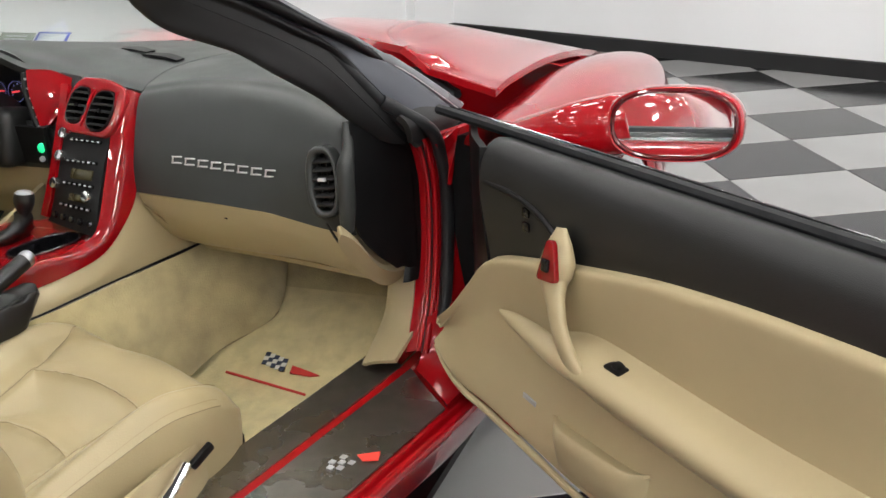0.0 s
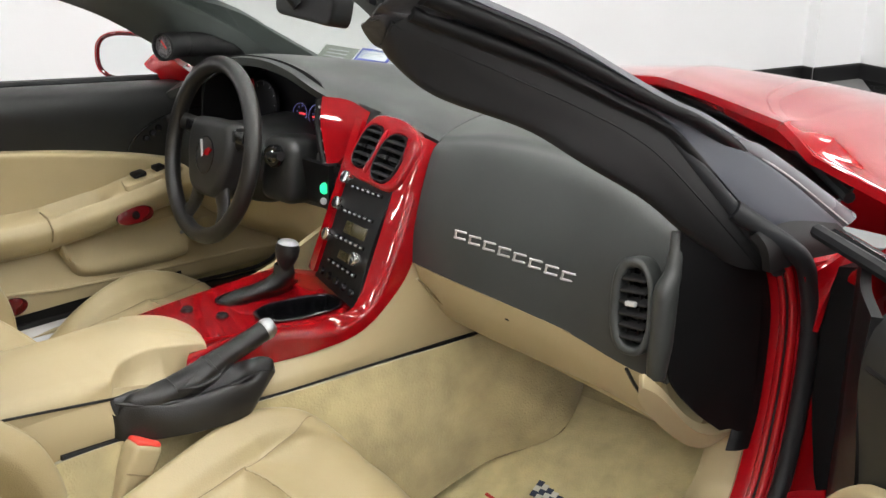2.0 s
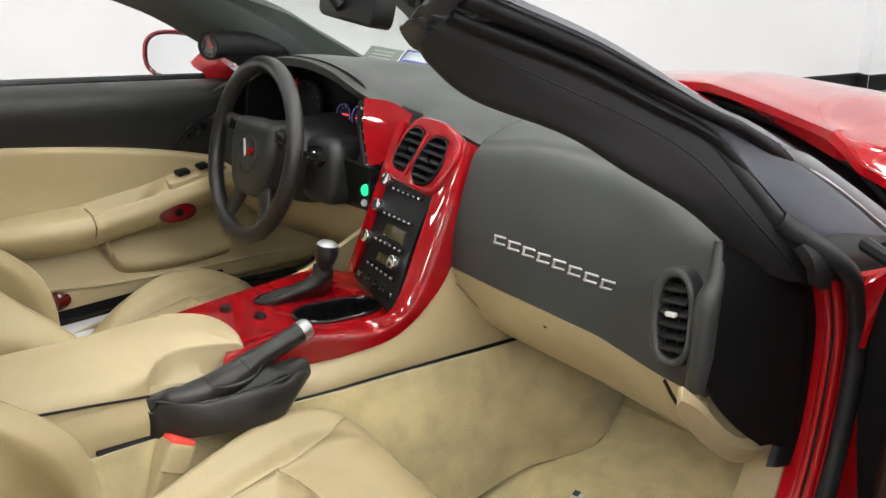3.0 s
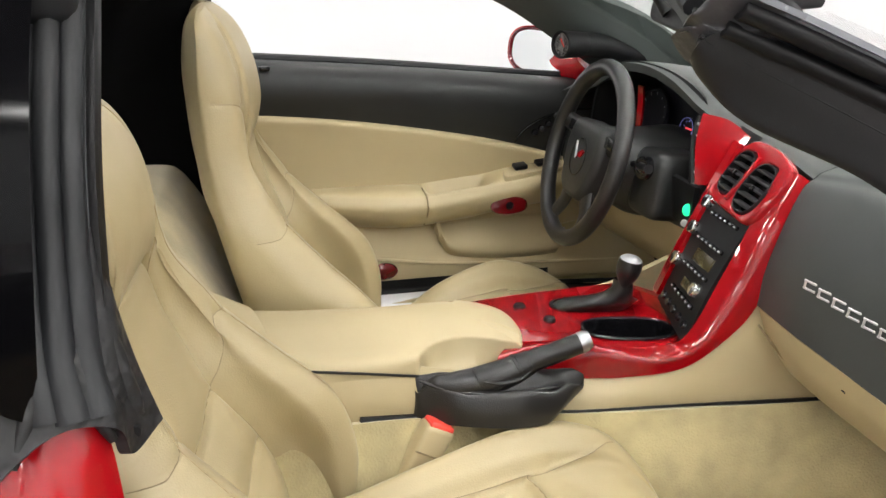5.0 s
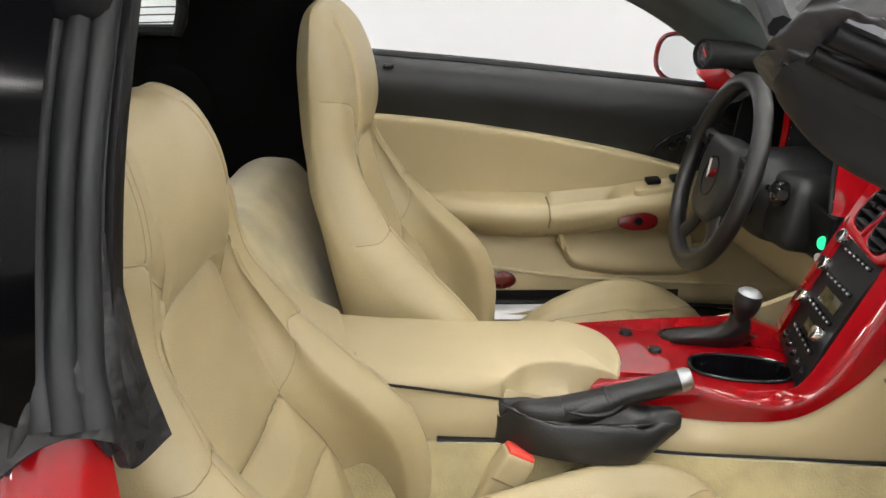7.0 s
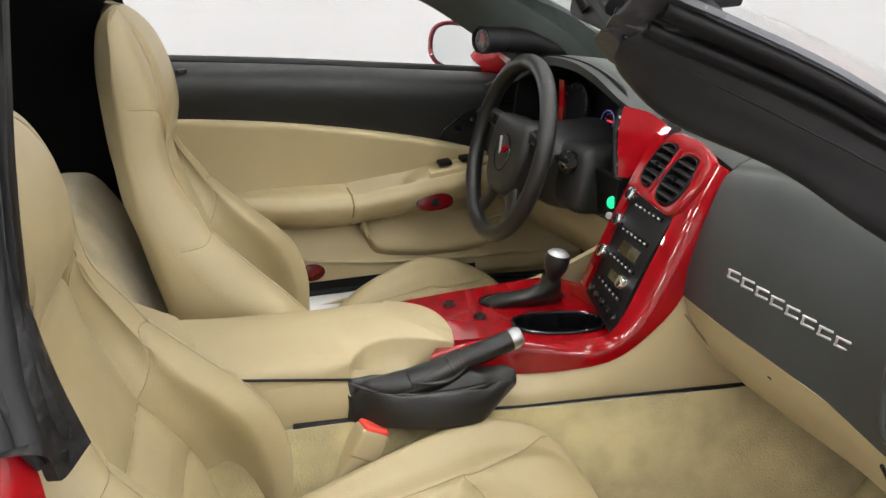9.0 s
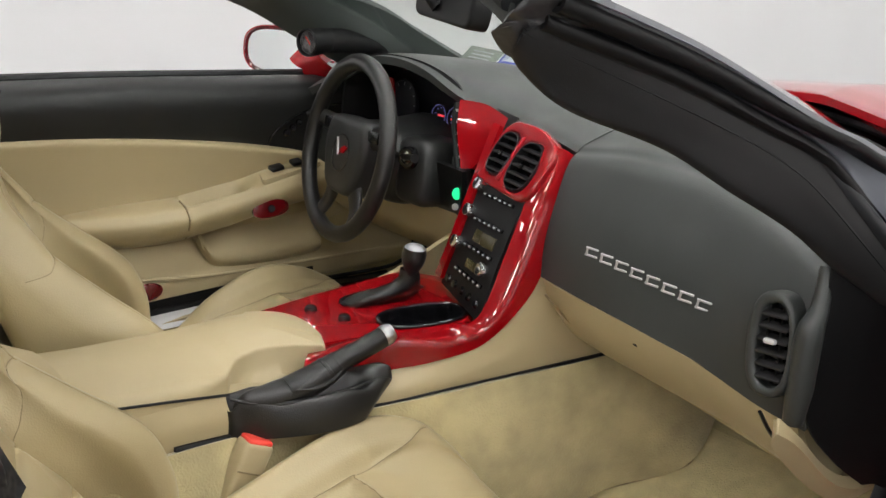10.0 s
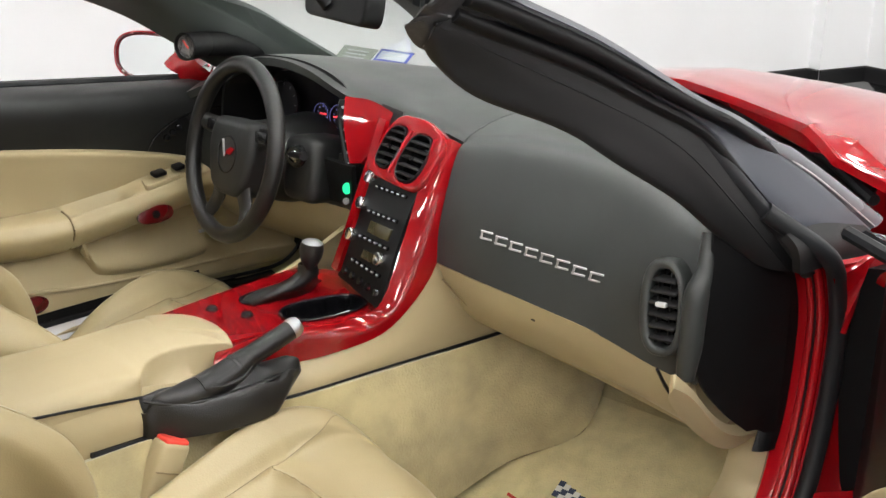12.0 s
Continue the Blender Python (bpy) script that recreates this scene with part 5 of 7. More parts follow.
def ridge(profile, y0, y1, skew=0.0):
    """A solid with rounded shoulders: a profile in x and z carried across the car."""
    loop = [V((q[0], 0, q[1])) for q in curve([(x, z, 0) for x, z in profile], 48, True)]
    mid = sum(loop, V((0, 0, 0))) / 48
    rows = []
    for y, k in ((y0, 0.94), (y0 + 0.008, 0.98), (y0 + 0.03, 1.0), ((y0 + y1) / 2, 1.0), (y1 - 0.03, 1.0), (y1, 0.93)):
        rows.append([V((mid.x + (q.x - mid.x) * k - skew * y, y, mid.z + (q.z - mid.z) * k)) for q in loop])
    v, f = sheet(rows, wrap_v=True)
    return v, list(f) + [tuple(range(48)), tuple(5 * 48 + j for j in range(48))]


part("bulkhead_carpet", ridge([(-1.24, 0.48), (-1.165, 0.65), (-1.115, 0.735), (-1.075, 0.764), (-1.04, 0.767), (-1.000, 0.755), (-0.955, 0.695), (-0.895, 0.59), (-0.84, 0.45)], 0.0, 0.66, -0.27), CARPET, car, "tan carpeted bulkhead behind the driver's seat")
part("bulkhead_carpet", ridge([(-1.30, 0.40), (-1.28, 0.60), (-1.22, 0.70), (-1.14, 0.72), (-1.08, 0.70), (-1.06, 0.60), (-1.04, 0.40)], -0.44, 0.20, -0.1), CARPET, car, "tan carpeted bulkhead behind the passenger seat")

# red console plate with openings for the gear lever and the cup holder
CUP = oval(-0.205, 0.003, 0.076, 0.042, 32, 2.5)
GATE = oval(-0.215, 0.118, 0.070, 0.030, 32, 2.4)
turn2 = lambda pts, c, a: [((p[0] - c[0]) * math.cos(a) - (p[1] - c[1]) * math.sin(a) + c[0], (p[0] - c[0]) * math.sin(a) + (p[1] - c[1]) * math.cos(a) + c[1]) for p in pts]
CUP = turn2(CUP, (-0.205, 0.005), radians(-18))
GATE = turn2(GATE, (-0.215, 0.118), radians(-12))
top_edge = [(-0.10, -0.075), (-0.165, -0.095), (-0.20, -0.072), (-0.26, -0.047), (-0.32, -0.002), (-0.40, 0.018), (-0.45, 0.04), (-0.45, 0.19), (-0.30, 0.197), (-0.10, 0.195), (-0.05, 0.10)]
part("console_plate", plate(top_edge, 0.012, 0.0, pose(0, 0, 0.6045, 0, 0, 0), holes=[CUP, GATE]), RED_TRIM, car, "gloss red top plate of the console", smooth=False)
part("cup_holder", join(sheet([[V((p[0], p[1], 0.607)) for p in CUP], [V(((p[0] + 0.205) * 0.95 - 0.205, (p[1] - 0.005) * 0.93 + 0.005, 0.607)) for p in CUP], [V(((p[0] + 0.205) * 0.9 - 0.205, (p[1] - 0.005) * 0.88 + 0.005, 0.53)) for p in CUP], [V((-0.205, 0.005, 0.528)) for p in CUP]], wrap_v=True)), BLACK_GLOSS, car, "black oval cup holder")
part("cup_rim", tube([(p[0], p[1], 0.6075) for p in CUP], 0.003, 64, 8, closed=True), BLACK_GLOSS, car, "gloss black rim of the cup holder")
for dx in (-0.03, 0.02):
    part("cup_finger", box((0.012, 0.02, 0.03), 0.004, pose(-0.205 + dx, -0.012 - dx * 0.3, 0.575, 0, 0, -18)), BLACK, car)
part("gear_gate", join(sheet([[V((p[0], p[1], 0.608)) for p in GATE], [V(((p[0] + 0.215) * 0.93 - 0.215, (p[1] - 0.118) * 0.9 + 0.118, 0.609)) for p in GATE], [V(((p[0] + 0.215) * 0.9 - 0.215, (p[1] - 0.118) * 0.86 + 0.118, 0.596)) for p in GATE]], wrap_v=True)), BLACK, car)
for bx, by in ((-0.312, 0.078), (-0.335, 0.145)):
    part("console_button", lathe([(0.0, 0.006), (0.008, 0.006), (0.0105, 0.003), (0.011, 0.0)], pose(bx, by, 0.6045), 18), BLACK, car, "small round black button")

# gear lever with a gathered boot
BOOT = []
for k, (h, s) in enumerate(((0.598, 1.0), (0.611, 0.97), (0.620, 0.86), (0.626, 0.62), (0.636, 0.36), (0.652, 0.22), (0.668, 0.18))):
    row = []
    for j, p in enumerate(GATE):
        w = 1 + 0.07 * math.sin(j * 5 * 2 * math.pi / 32 + k) * (1 if 0 < k < 5 else 0.2)
        lean = min(1.0, k / 5) * 0.03
        row.append(V(((p[0] + 0.215) * s * w - 0.215 + lean, (p[1] - 0.118) * (0.35 + 0.65 * s) * w + 0.118 - 0.055 * min(1.0, k / 5), h)))
    BOOT.append(row)
lever = part("gear_boot", sheet(BOOT, wrap_v=True), BLACK_LEATHER, car, "creased black leather gear lever boot")
KN = axis_pose((-0.185, 0.060, 0.655), (0.12, -0.10, 1.0))
part("gear_knob", lathe([(0.010, 0.0), (0.012, 0.010), (0.017, 0.020), (0.0205, 0.030), (0.0215, 0.042), (0.0195, 0.052)], KN, 24), BLACK_LEATHER, lever, "black leather gear knob")
part("knob_cap", lathe([(0.0185, 0.0525), (0.014, 0.0565), (0.007, 0.0585), (0.0, 0.059)], KN, 24), ALLOY, lever, "polished metal knob cap")

# handbrake
boot_rows = []
for k, (x, y, w, full) in enumerate(((-0.588, -0.012, 0.008, 0.4), (-0.584, -0.014, 0.016, 0.8), (-0.570, -0.018, 0.021, 1.0), (-0.545, -0.028, 0.028, 1.0), (-0.515, -0.038, 0.035, 1.0), (-0.48, -0.049, 0.040, 1.0), (-0.45, -0.056, 0.042, 1.0), (-0.42, -0.060, 0.041, 1.0),
                                     (-0.39, -0.063, 0.038, 0.95), (-0.365, -0.066, 0.034, 0.85), (-0.346, -0.070, 0.026, 0.75), (-0.335, -0.074, 0.014, 0.6), (-0.331, -0.076, 0.004, 0.5))):
    row = []
    for s, z, crease in ((1.0, 0.520, 0.0), (0.9, 0.565, 0.0), (0.45, 0.586, 0.002), (0.05, 0.588, 0.004), (-0.28, 0.572, 0.004), (-0.40, 0.560, 0.003), (-0.46, 0.559, 0.003), (-0.54, 0.568, 0.004), (-0.66, 0.5735, 0.004), (-0.80, 0.570, 0.003), (-0.94, 0.556, 0.003), (-1.02, 0.540, 0.002), (-1.02, 0.520, 0.0)):
        slip = 0.9 * max(0.0, 0.572 - z) * min(1.0, max(0.0, (x + 0.43) / 0.08))
        lift = crease * math.sin(1.9 * k + 5.0 * s) + 0.6 * crease * math.sin(3.7 * k - 9.0 * s + 1.0)
        row.append((x - slip, y + w * s, 0.522 + (z - 0.522 + lift) * (0.75 + 0.25 * full)))
    boot_rows.append(row)
brake = part("handbrake_boot", sheet(net(boot_rows, 90, 90)), BLACK_LEATHER, car, "creased black leather handbrake boot")
part("boot_sleeve", tube([(-0.578, -0.018, 0.568), (-0.555, -0.026, 0.574), (-0.52, -0.038, 0.575), (-0.47, -0.047, 0.582), (-0.44, -0.050, 0.592), (-0.412, -0.053, 0.604)], [0.003, 0.015, 0.022, 0.0235, 0.0225, 0.0185], 40, 20), BLACK_LEATHER, brake, "gathered leather sleeve of the boot")
for dx, r in ((0.0, 0.0196), (-0.016, 0.0222)):
    m = axis_pose((-0.418 + dx, -0.0525 - dx * 0.1, 0.6015 + dx * 0.36), (0.90, -0.09, 0.40))
    part("sleeve_fold", lathe([(r - 0.004, -0.004), (r - 0.0005, -0.0025), (r, 0.0), (r - 0.0005, 0.0025), (r - 0.004, 0.004)], m, 24), BLACK_LEATHER, brake)
for pts, r in (([(-0.582, -0.022, 0.583), (-0.55, -0.042, 0.574), (-0.51, -0.062, 0.570), (-0.46, -0.077, 0.569), (-0.41, -0.083, 0.570), (-0.37, -0.084, 0.572)], [0.002, 0.0045, 0.004, 0.0045, 0.004, 0.002]),
               ([(-0.50, -0.062, 0.588), (-0.47, -0.069, 0.584), (-0.44, -0.074, 0.588), (-0.415, -0.069, 0.600)], [0.001, 0.004, 0.004, 0.002])):
    part("boot_fold", tube(pts, r, 40, 10), BLACK_LEATHER, brake, "raised fold along the leather boot")
part("handbrake_grip", tube([(-0.50, -0.045, 0.582), (-0.44, -0.050, 0.597), (-0.385, -0.056, 0.612), (-0.335, -0.063, 0.628)], [0.020, 0.0175, 0.017, 0.0165], 20, 16), BLACK_LEATHER, brake, "black leather handbrake grip")
part("handbrake_button", lathe([(0.0168, 0.0), (0.0172, 0.004), (0.0165, 0.012), (0.013, 0.018), (0.0, 0.020)], axis_pose((-0.336, -0.063, 0.628), (0.92, -0.12, 0.30)), 20), ALLOY, brake, "polished metal release button")

# dashboard pad, passenger face and middle top
FACE = [(-0.135, [(-0.07, 0.688), (-0.062, 0.74), (-0.04, 0.81), (-0.014, 0.868), (0.02, 0.893), (0.12, 0.910), (0.28, 0.905), (0.50, 0.885)]),
        (-0.25, [(-0.098, 0.692), (-0.082, 0.75), (-0.055, 0.82), (-0.020, 0.885), (0.025, 0.910), (0.12, 0.918), (0.28, 0.908), (0.48, 0.880)]),
        (-0.37, [(-0.113, 0.690), (-0.092, 0.75), (-0.066, 0.82), (-0.028, 0.888), (0.02, 0.914), (0.12, 0.92), (0.28, 0.905), (0.42, 0.875)]),
        (-0.49, [(-0.120, 0.680), (-0.102, 0.745), (-0.078, 0.81), (-0.042, 0.876), (0.01, 0.905), (0.12, 0.912), (0.25, 0.895), (0.34, 0.865)]),
        (-0.60, [(-0.135, 0.666), (-0.132, 0.74), (-0.115, 0.80), (-0.085, 0.855), (-0.03, 0.880), (0.07, 0.885), (0.17, 0.870), (0.25, 0.845)]),
        (-0.665, [(-0.128, 0.655), (-0.130, 0.73), (-0.122, 0.79), (-0.108, 0.838), (-0.06, 0.862), (0.02, 0.865), (0.12, 0.85), (0.18, 0.83)])]
FACE = [(y, line[:4] + [tuple(0.35 * a + 0.65 * b for a, b in zip(line[3], line[4]))] + [tuple(0.90 * a + 0.10 * b for a, b in zip(line[4], line[5]))] + line[5:]) for y, line in FACE]
part("dashboard", slab([[(x, y, z) for x, z in line] for y, line in FACE], 40, 72, -0.02), DASH, car, "black soft-grained dashboard with a dull sheen")
MID = [(-0.135, [(0.004, 0.884), (0.03, 0.896), (0.12, 0.911), (0.28, 0.906), (0.50, 0.885)]), (-0.03, [(0.03, 0.893), (0.06, 0.905), (0.14, 0.915), (0.30, 0.908), (0.55, 0.888)]),
       (0.075, [(0.056, 0.894), (0.08, 0.91), (0.15, 0.922), (0.30, 0.914), (0.55, 0.892)]), (0.17, [(0.022, 0.920), (0.06, 0.936), (0.14, 0.940), (0.30, 0.924), (0.53, 0.895)]),
       (0.27, [(0.015, 0.958), (0.06, 0.962), (0.14, 0.955), (0.30, 0.930), (0.50, 0.895)]), (0.37, [(0.02, 0.968), (0.06, 0.97), (0.14, 0.960), (0.30, 0.930), (0.47, 0.892)]),
       (0.47, [(0.02, 0.955), (0.06, 0.958), (0.14, 0.948), (0.28, 0.922), (0.42, 0.888)]), (0.57, [(0.02, 0.905), (0.06, 0.915), (0.14, 0.915), (0.24, 0.9), (0.36, 0.88)]), (0.66, [(0.0, 0.865), (0.05, 0.885), (0.12, 0.885), (0.2, 0.875), (0.3, 0.865)])]
part("dashboard_top", slab([[(x, y, z) for x, z in line] for y, line in MID], 44, 24, 0.016), DASH, car, "black dashboard top pad with instrument hood")
for a, b in (((0.285, 0.140, 0.919), (0.235, 0.010, 0.921)), ((0.208, 0.002, 0.921), (0.165, -0.116, 0.918))):
    a, b = V(a), V(b)
    part("defroster_grille", slab([[a + V((0.0, 0, 0.0)), a * 0.5 + b * 0.5 + V((0.006, 0, 0.0015)), b], [a + V((0.030, 0, -0.001)), a * 0.5 + b * 0.5 + V((0.046, 0, 0.0)), b + V((0.032, 0, -0.001))]], 6, 16, 0.004), BLACK, car, "black defroster grille on the dashboard top")
# instrument recess behind the wheel
part("instrument_recess", slab([[(0.03, 0.135, 0.78), (0.025, 0.15, 0.86), (0.03, 0.19, 0.925), (0.03, 0.27, 0.955), (0.03, 0.37, 0.962), (0.03, 0.47, 0.95), (0.03, 0.55, 0.90), (0.03, 0.575, 0.80)],
                                [(0.14, 0.17, 0.77), (0.14, 0.18, 0.85), (0.14, 0.21, 0.90), (0.14, 0.28, 0.925), (0.14, 0.37, 0.93), (0.14, 0.46, 0.925), (0.14, 0.53, 0.89), (0.14, 0.55, 0.79)]], 6, 40, 0.01), BLACK, car, "deep black instrument recess")
part("instrument_panel", plate([(0.17, 0.75), (0.18, 0.86), (0.22, 0.91), (0.37, 0.935), (0.52, 0.91), (0.56, 0.85), (0.56, 0.75)], 0.01, 0, Matrix(((0, 0, -1, 0.135), (1, 0, 0, 0), (0, 1, 0, 0), (0, 0, 0, 1)))), GAUGE_FACE, car, "unlit black instrument panel")
part("lower_dash", slab([[(0.04, y, 0.80) for y in (0.13, 0.3, 0.45, 0.58, 0.66)], [(0.03, y, 0.70) for y in (0.11, 0.3, 0.45, 0.58, 0.66)], [(0.10, y, 0.62) for y in (0.12, 0.3, 0.45, 0.58, 0.66)]], 12, 16, -0.012), DASH, car, "black lower dashboard")
part("knee_panel", slab([[(0.03, y, 0.70) for y in (0.12, 0.3, 0.45, 0.58, 0.66)], [(0.06, y, 0.62) for y in (0.12, 0.3, 0.45, 0.58, 0.66)], [(0.16, y, 0.54) for y in (0.14, 0.3, 0.45, 0.58, 0.66)]], 10, 14, -0.012), VINYL, car, "tan knee panel under the steering column")


def gauge(y, z, r, needle, lit):
    m = axis_pose((0.118, y, z), (-1, 0, 0.15), (0, -1, 0))
    g = part("gauge", lathe([(r, 0.0), (r, 0.008), (r * 0.92, 0.009), (r * 0.9, 0.003), (0.0, 0.003)], m, 28), GAUGE_FACE, car, "round gauge with faint blue markings" if lit else "large unlit round gauge")
    if lit:
        part("scale_rim", moved(tube([(r * math.cos(a), r * math.sin(a), 0.009) for a in (2 * math.pi * k / 16 for k in range(16))], r * 0.025, 32, 6, closed=True), m), GAUGE_BLUE, g)
        for k in range(7):
            a = radians(-30 + 40 * k)
            part("scale_mark", box((r * 0.14, r * 0.06, 0.001), 0.0, m @ pose(r * 0.72 * math.cos(a), r * 0.72 * math.sin(a), 0.004, 0, 0, math.degrees(a))), GAUGE_BLUE, g, "blue lit scale mark")
        part("needle", box((r * 0.9, r * 0.16, 0.002), 0.0, m @ pose(0, 0, 0.006, 0, 0, needle) @ pose(r * 0.2, 0, 0)), GAUGE_RED, g, "red pointer")
    else:
        for k in range(9):
            a = radians(-30 + 30 * k)
            part("scale_mark", box((r * 0.14, r * 0.03, 0.001), 0.0, m @ pose(r * 0.8 * math.cos(a), r * 0.8 * math.sin(a), 0.004, 0, 0, math.degrees(a))), ICON, g)


for y, z, r, nd, lit in ((0.376, 0.812, 0.021, 8, True), (0.344, 0.846, 0.021, 0, True), (0.293, 0.846, 0.024, 190, True), (0.47, 0.85, 0.052, 130, False)):
    gauge(y, z, r, nd, lit)
part("binnacle_trim", slab([[(0.020, 0.170, 0.917), (0.045, 0.125, 0.912), (0.058, 0.080, 0.893)], [(0.005, 0.160, 0.87), (0.026, 0.120, 0.862), (0.036, 0.088, 0.848)], [(-0.004, 0.137, 0.80), (0.002, 0.124, 0.80), (0.004, 0.112, 0.80)]], 10, 10, 0.01), RED_TRIM, car, "gloss red trim beside the instruments")
part("instrument_trim", slab([[(0.050, 0.436, 0.918), (0.055, 0.440, 0.87), (0.060, 0.452, 0.815)], [(0.054, 0.424, 0.916), (0.060, 0.428, 0.87), (0.064, 0.440, 0.815)]], 4, 14, 0.006), RED_TRIM, car, "narrow gloss red trim inside the instrument recess")
part("binnacle_gap", slab([[(0.062, 0.110, 0.905), (0.064, 0.060, 0.895)], [(0.040, 0.120, 0.86), (0.040, 0.050, 0.855)], [(0.012, 0.125, 0.79), (0.010, 0.055, 0.79)]], 8, 6, 0.008), BLACK, car, "black filler between the red trim panels")
part("trim_buttons", tube([(0.017, 0.178, 0.912), (0.003, 0.168, 0.865), (-0.008, 0.142, 0.79), (0.0, 0.135, 0.75)], 0.007, 16, 8), BLACK, car)
for k in range(6):
    f = k / 5
    part("trim_button", box((0.005, 0.010, 0.005), 0.001, pose(0.010 - 0.018 * f, 0.172 - 0.03 * f, 0.90 - 0.10 * f)), ICON, car)
part("led_panel", slab([[(0.0, 0.205, 0.80), (-0.004, 0.165, 0.80), (-0.012, 0.115, 0.80)], [(0.012, 0.205, 0.715), (0.006, 0.165, 0.715), (-0.02, 0.11, 0.715)]], 6, 8, 0.01), BLACK, car)
part("start_button", plate(oval(0, 0, 0.0085, 0.011, 20), 0.004, 0.001, axis_pose((-0.026, 0.128, 0.757), (-0.85, -0.5, 0.15), (0.5, -0.85, 0))), LED, car, "green glowing start button")
part("button", lathe([(0.0, 0.003), (0.006, 0.003), (0.007, 0.0)], axis_pose((-0.026, 0.130, 0.732), (-0.85, -0.5, 0.15)), 14), ICON, car)

# glove box and knee wedge
GLOVE = [(-0.145, [(-0.072, 0.686), (-0.045, 0.63), (0.0, 0.57), (0.06, 0.532)]), (-0.25, [(-0.098, 0.690), (-0.075, 0.63), (-0.02, 0.57), (0.045, 0.532)]), (-0.37, [(-0.113, 0.689), (-0.090, 0.635), (-0.035, 0.57), (0.035, 0.530)]),
         (-0.50, [(-0.121, 0.680), (-0.100, 0.63), (-0.05, 0.57), (0.015, 0.530)]), (-0.61, [(-0.134, 0.664), (-0.112, 0.62), (-0.075, 0.57), (-0.025, 0.530)]), (-0.655, [(-0.128, 0.655), (-0.105, 0.61), (-0.07, 0.565), (-0.025, 0.528)])]
glove = part("glove_box", slab([[(x, y, z) for x, z in ln] for y, ln in GLOVE], 28, 24, 0.012), VINYL, car, "tan vinyl glove box panel")
part("glove_underside", slab([[(0.06, -0.16, 0.532), (0.035, -0.37, 0.53), (-0.02, -0.65, 0.528)], [(0.25, -0.2, 0.56), (0.25, -0.37, 0.56), (0.25, -0.65, 0.56)], [(0.45, -0.2, 0.6), (0.45, -0.37, 0.6), (0.45, -0.65, 0.6)]], 8, 14, 0.01), VINYL, car)
part("glove_lock", plate(oval(0, 0, 0.010, 0.003, 20), 0.003, 0.001, axis_pose((-0.1015, -0.373, 0.657), (-0.92, 0, -0.35), (0, -1, 0))), BLACK, glove, "small dark lock")
part("glove_seam", tube([(-0.085, -0.165, 0.668), (-0.05, -0.185, 0.62), (0.0, -0.2, 0.57), (0.06, -0.205, 0.533)], 0.002, 20, 6), SEAM, glove)
part("knee_wedge", slab([[(-0.203, -0.664, 0.697), (-0.202, -0.668, 0.700), (-0.201, -0.671, 0.701)], [(-0.175, -0.655, 0.662), (-0.172, -0.668, 0.666), (-0.161, -0.677, 0.665)], [(-0.092, -0.655, 0.580), (-0.096, -0.668, 0.592), (-0.093, -0.677, 0.600)],
                          [(-0.005, -0.655, 0.520), (-0.022, -0.668, 0.540), (-0.034, -0.677, 0.560)], [(0.068, -0.655, 0.507), (0.048, -0.668, 0.525), (0.031, -0.677, 0.540)]], 26, 10, 0.02), VINYL, car, "pale tan wedge at the end of the glove box")
part("wedge_gap", tube([(-0.213, -0.651, 0.706), (-0.178, -0.652, 0.660), (-0.096, -0.652, 0.578), (-0.012, -0.652, 0.520)], 0.0025, 20, 6), BLACK, car)
part("dash_end_cap", slab([[(-0.115, -0.662, 0.875), (-0.06, -0.69, 0.88), (0.0, -0.71, 0.87)], [(-0.133, -0.660, 0.78), (-0.06, -0.69, 0.78), (0.02, -0.715, 0.77)], [(-0.130, -0.662, 0.675), (-0.05, -0.69, 0.67), (0.03, -0.715, 0.66)], [(-0.075, -0.678, 0.60), (-0.02, -0.695, 0.60), (0.03, -0.715, 0.58)], [(-0.015, -0.69, 0.55), (0.01, -0.70, 0.545), (0.03, -0.715, 0.53)]], 20, 12, 0.006), BLACK, car, "flat black end cap of the dashboard")

part("sill_trim", slab([[(0.085, -0.645, 0.53), (0.068, -0.660, 0.508), (0.066, -0.69, 0.508), (0.068, -0.722, 0.508)], [(0.06, -0.645, 0.47), (0.048, -0.660, 0.465), (0.046, -0.69, 0.46), (0.052, -0.722, 0.457)], [(0.03, -0.64, 0.41), (0.022, -0.660, 0.412), (0.022, -0.69, 0.415), (0.026, -0.722, 0.417)], [(-0.075, -0.635, 0.35), (-0.085, -0.655, 0.362), (-0.09, -0.68, 0.37), (-0.095, -0.715, 0.378)]], 20, 14, 0.008), VINYL, car, "pale tan trim at the foot of the hinge pillar")

# maker's name on the dash face: plain silver strokes, no letters
for k in range(8):
    f = (k + 0.5) / 8
    y = -0.247 - 0.247 * f
    x = -0.0915 - 0.0135 * f
    m = pose(x + 0.003, y, 0.770 - 0.014 * f, 0, -20, 3)
    for dz, dy in ((0.0075, -0.003), (-0.0075, 0.003)):
        part("name_stroke", box((0.0025, 0.023, 0.0032), 0.0008, m @ pose(0, dy, dz)), SILVER, car, "plain silver stroke of the maker's badge")
    part("name_stroke", box((0.0025, 0.0032, 0.016), 0.0008, m @ pose(0, 0.009, 0, 22, 0, 0)), SILVER, car, "plain silver stroke of the maker's badge")

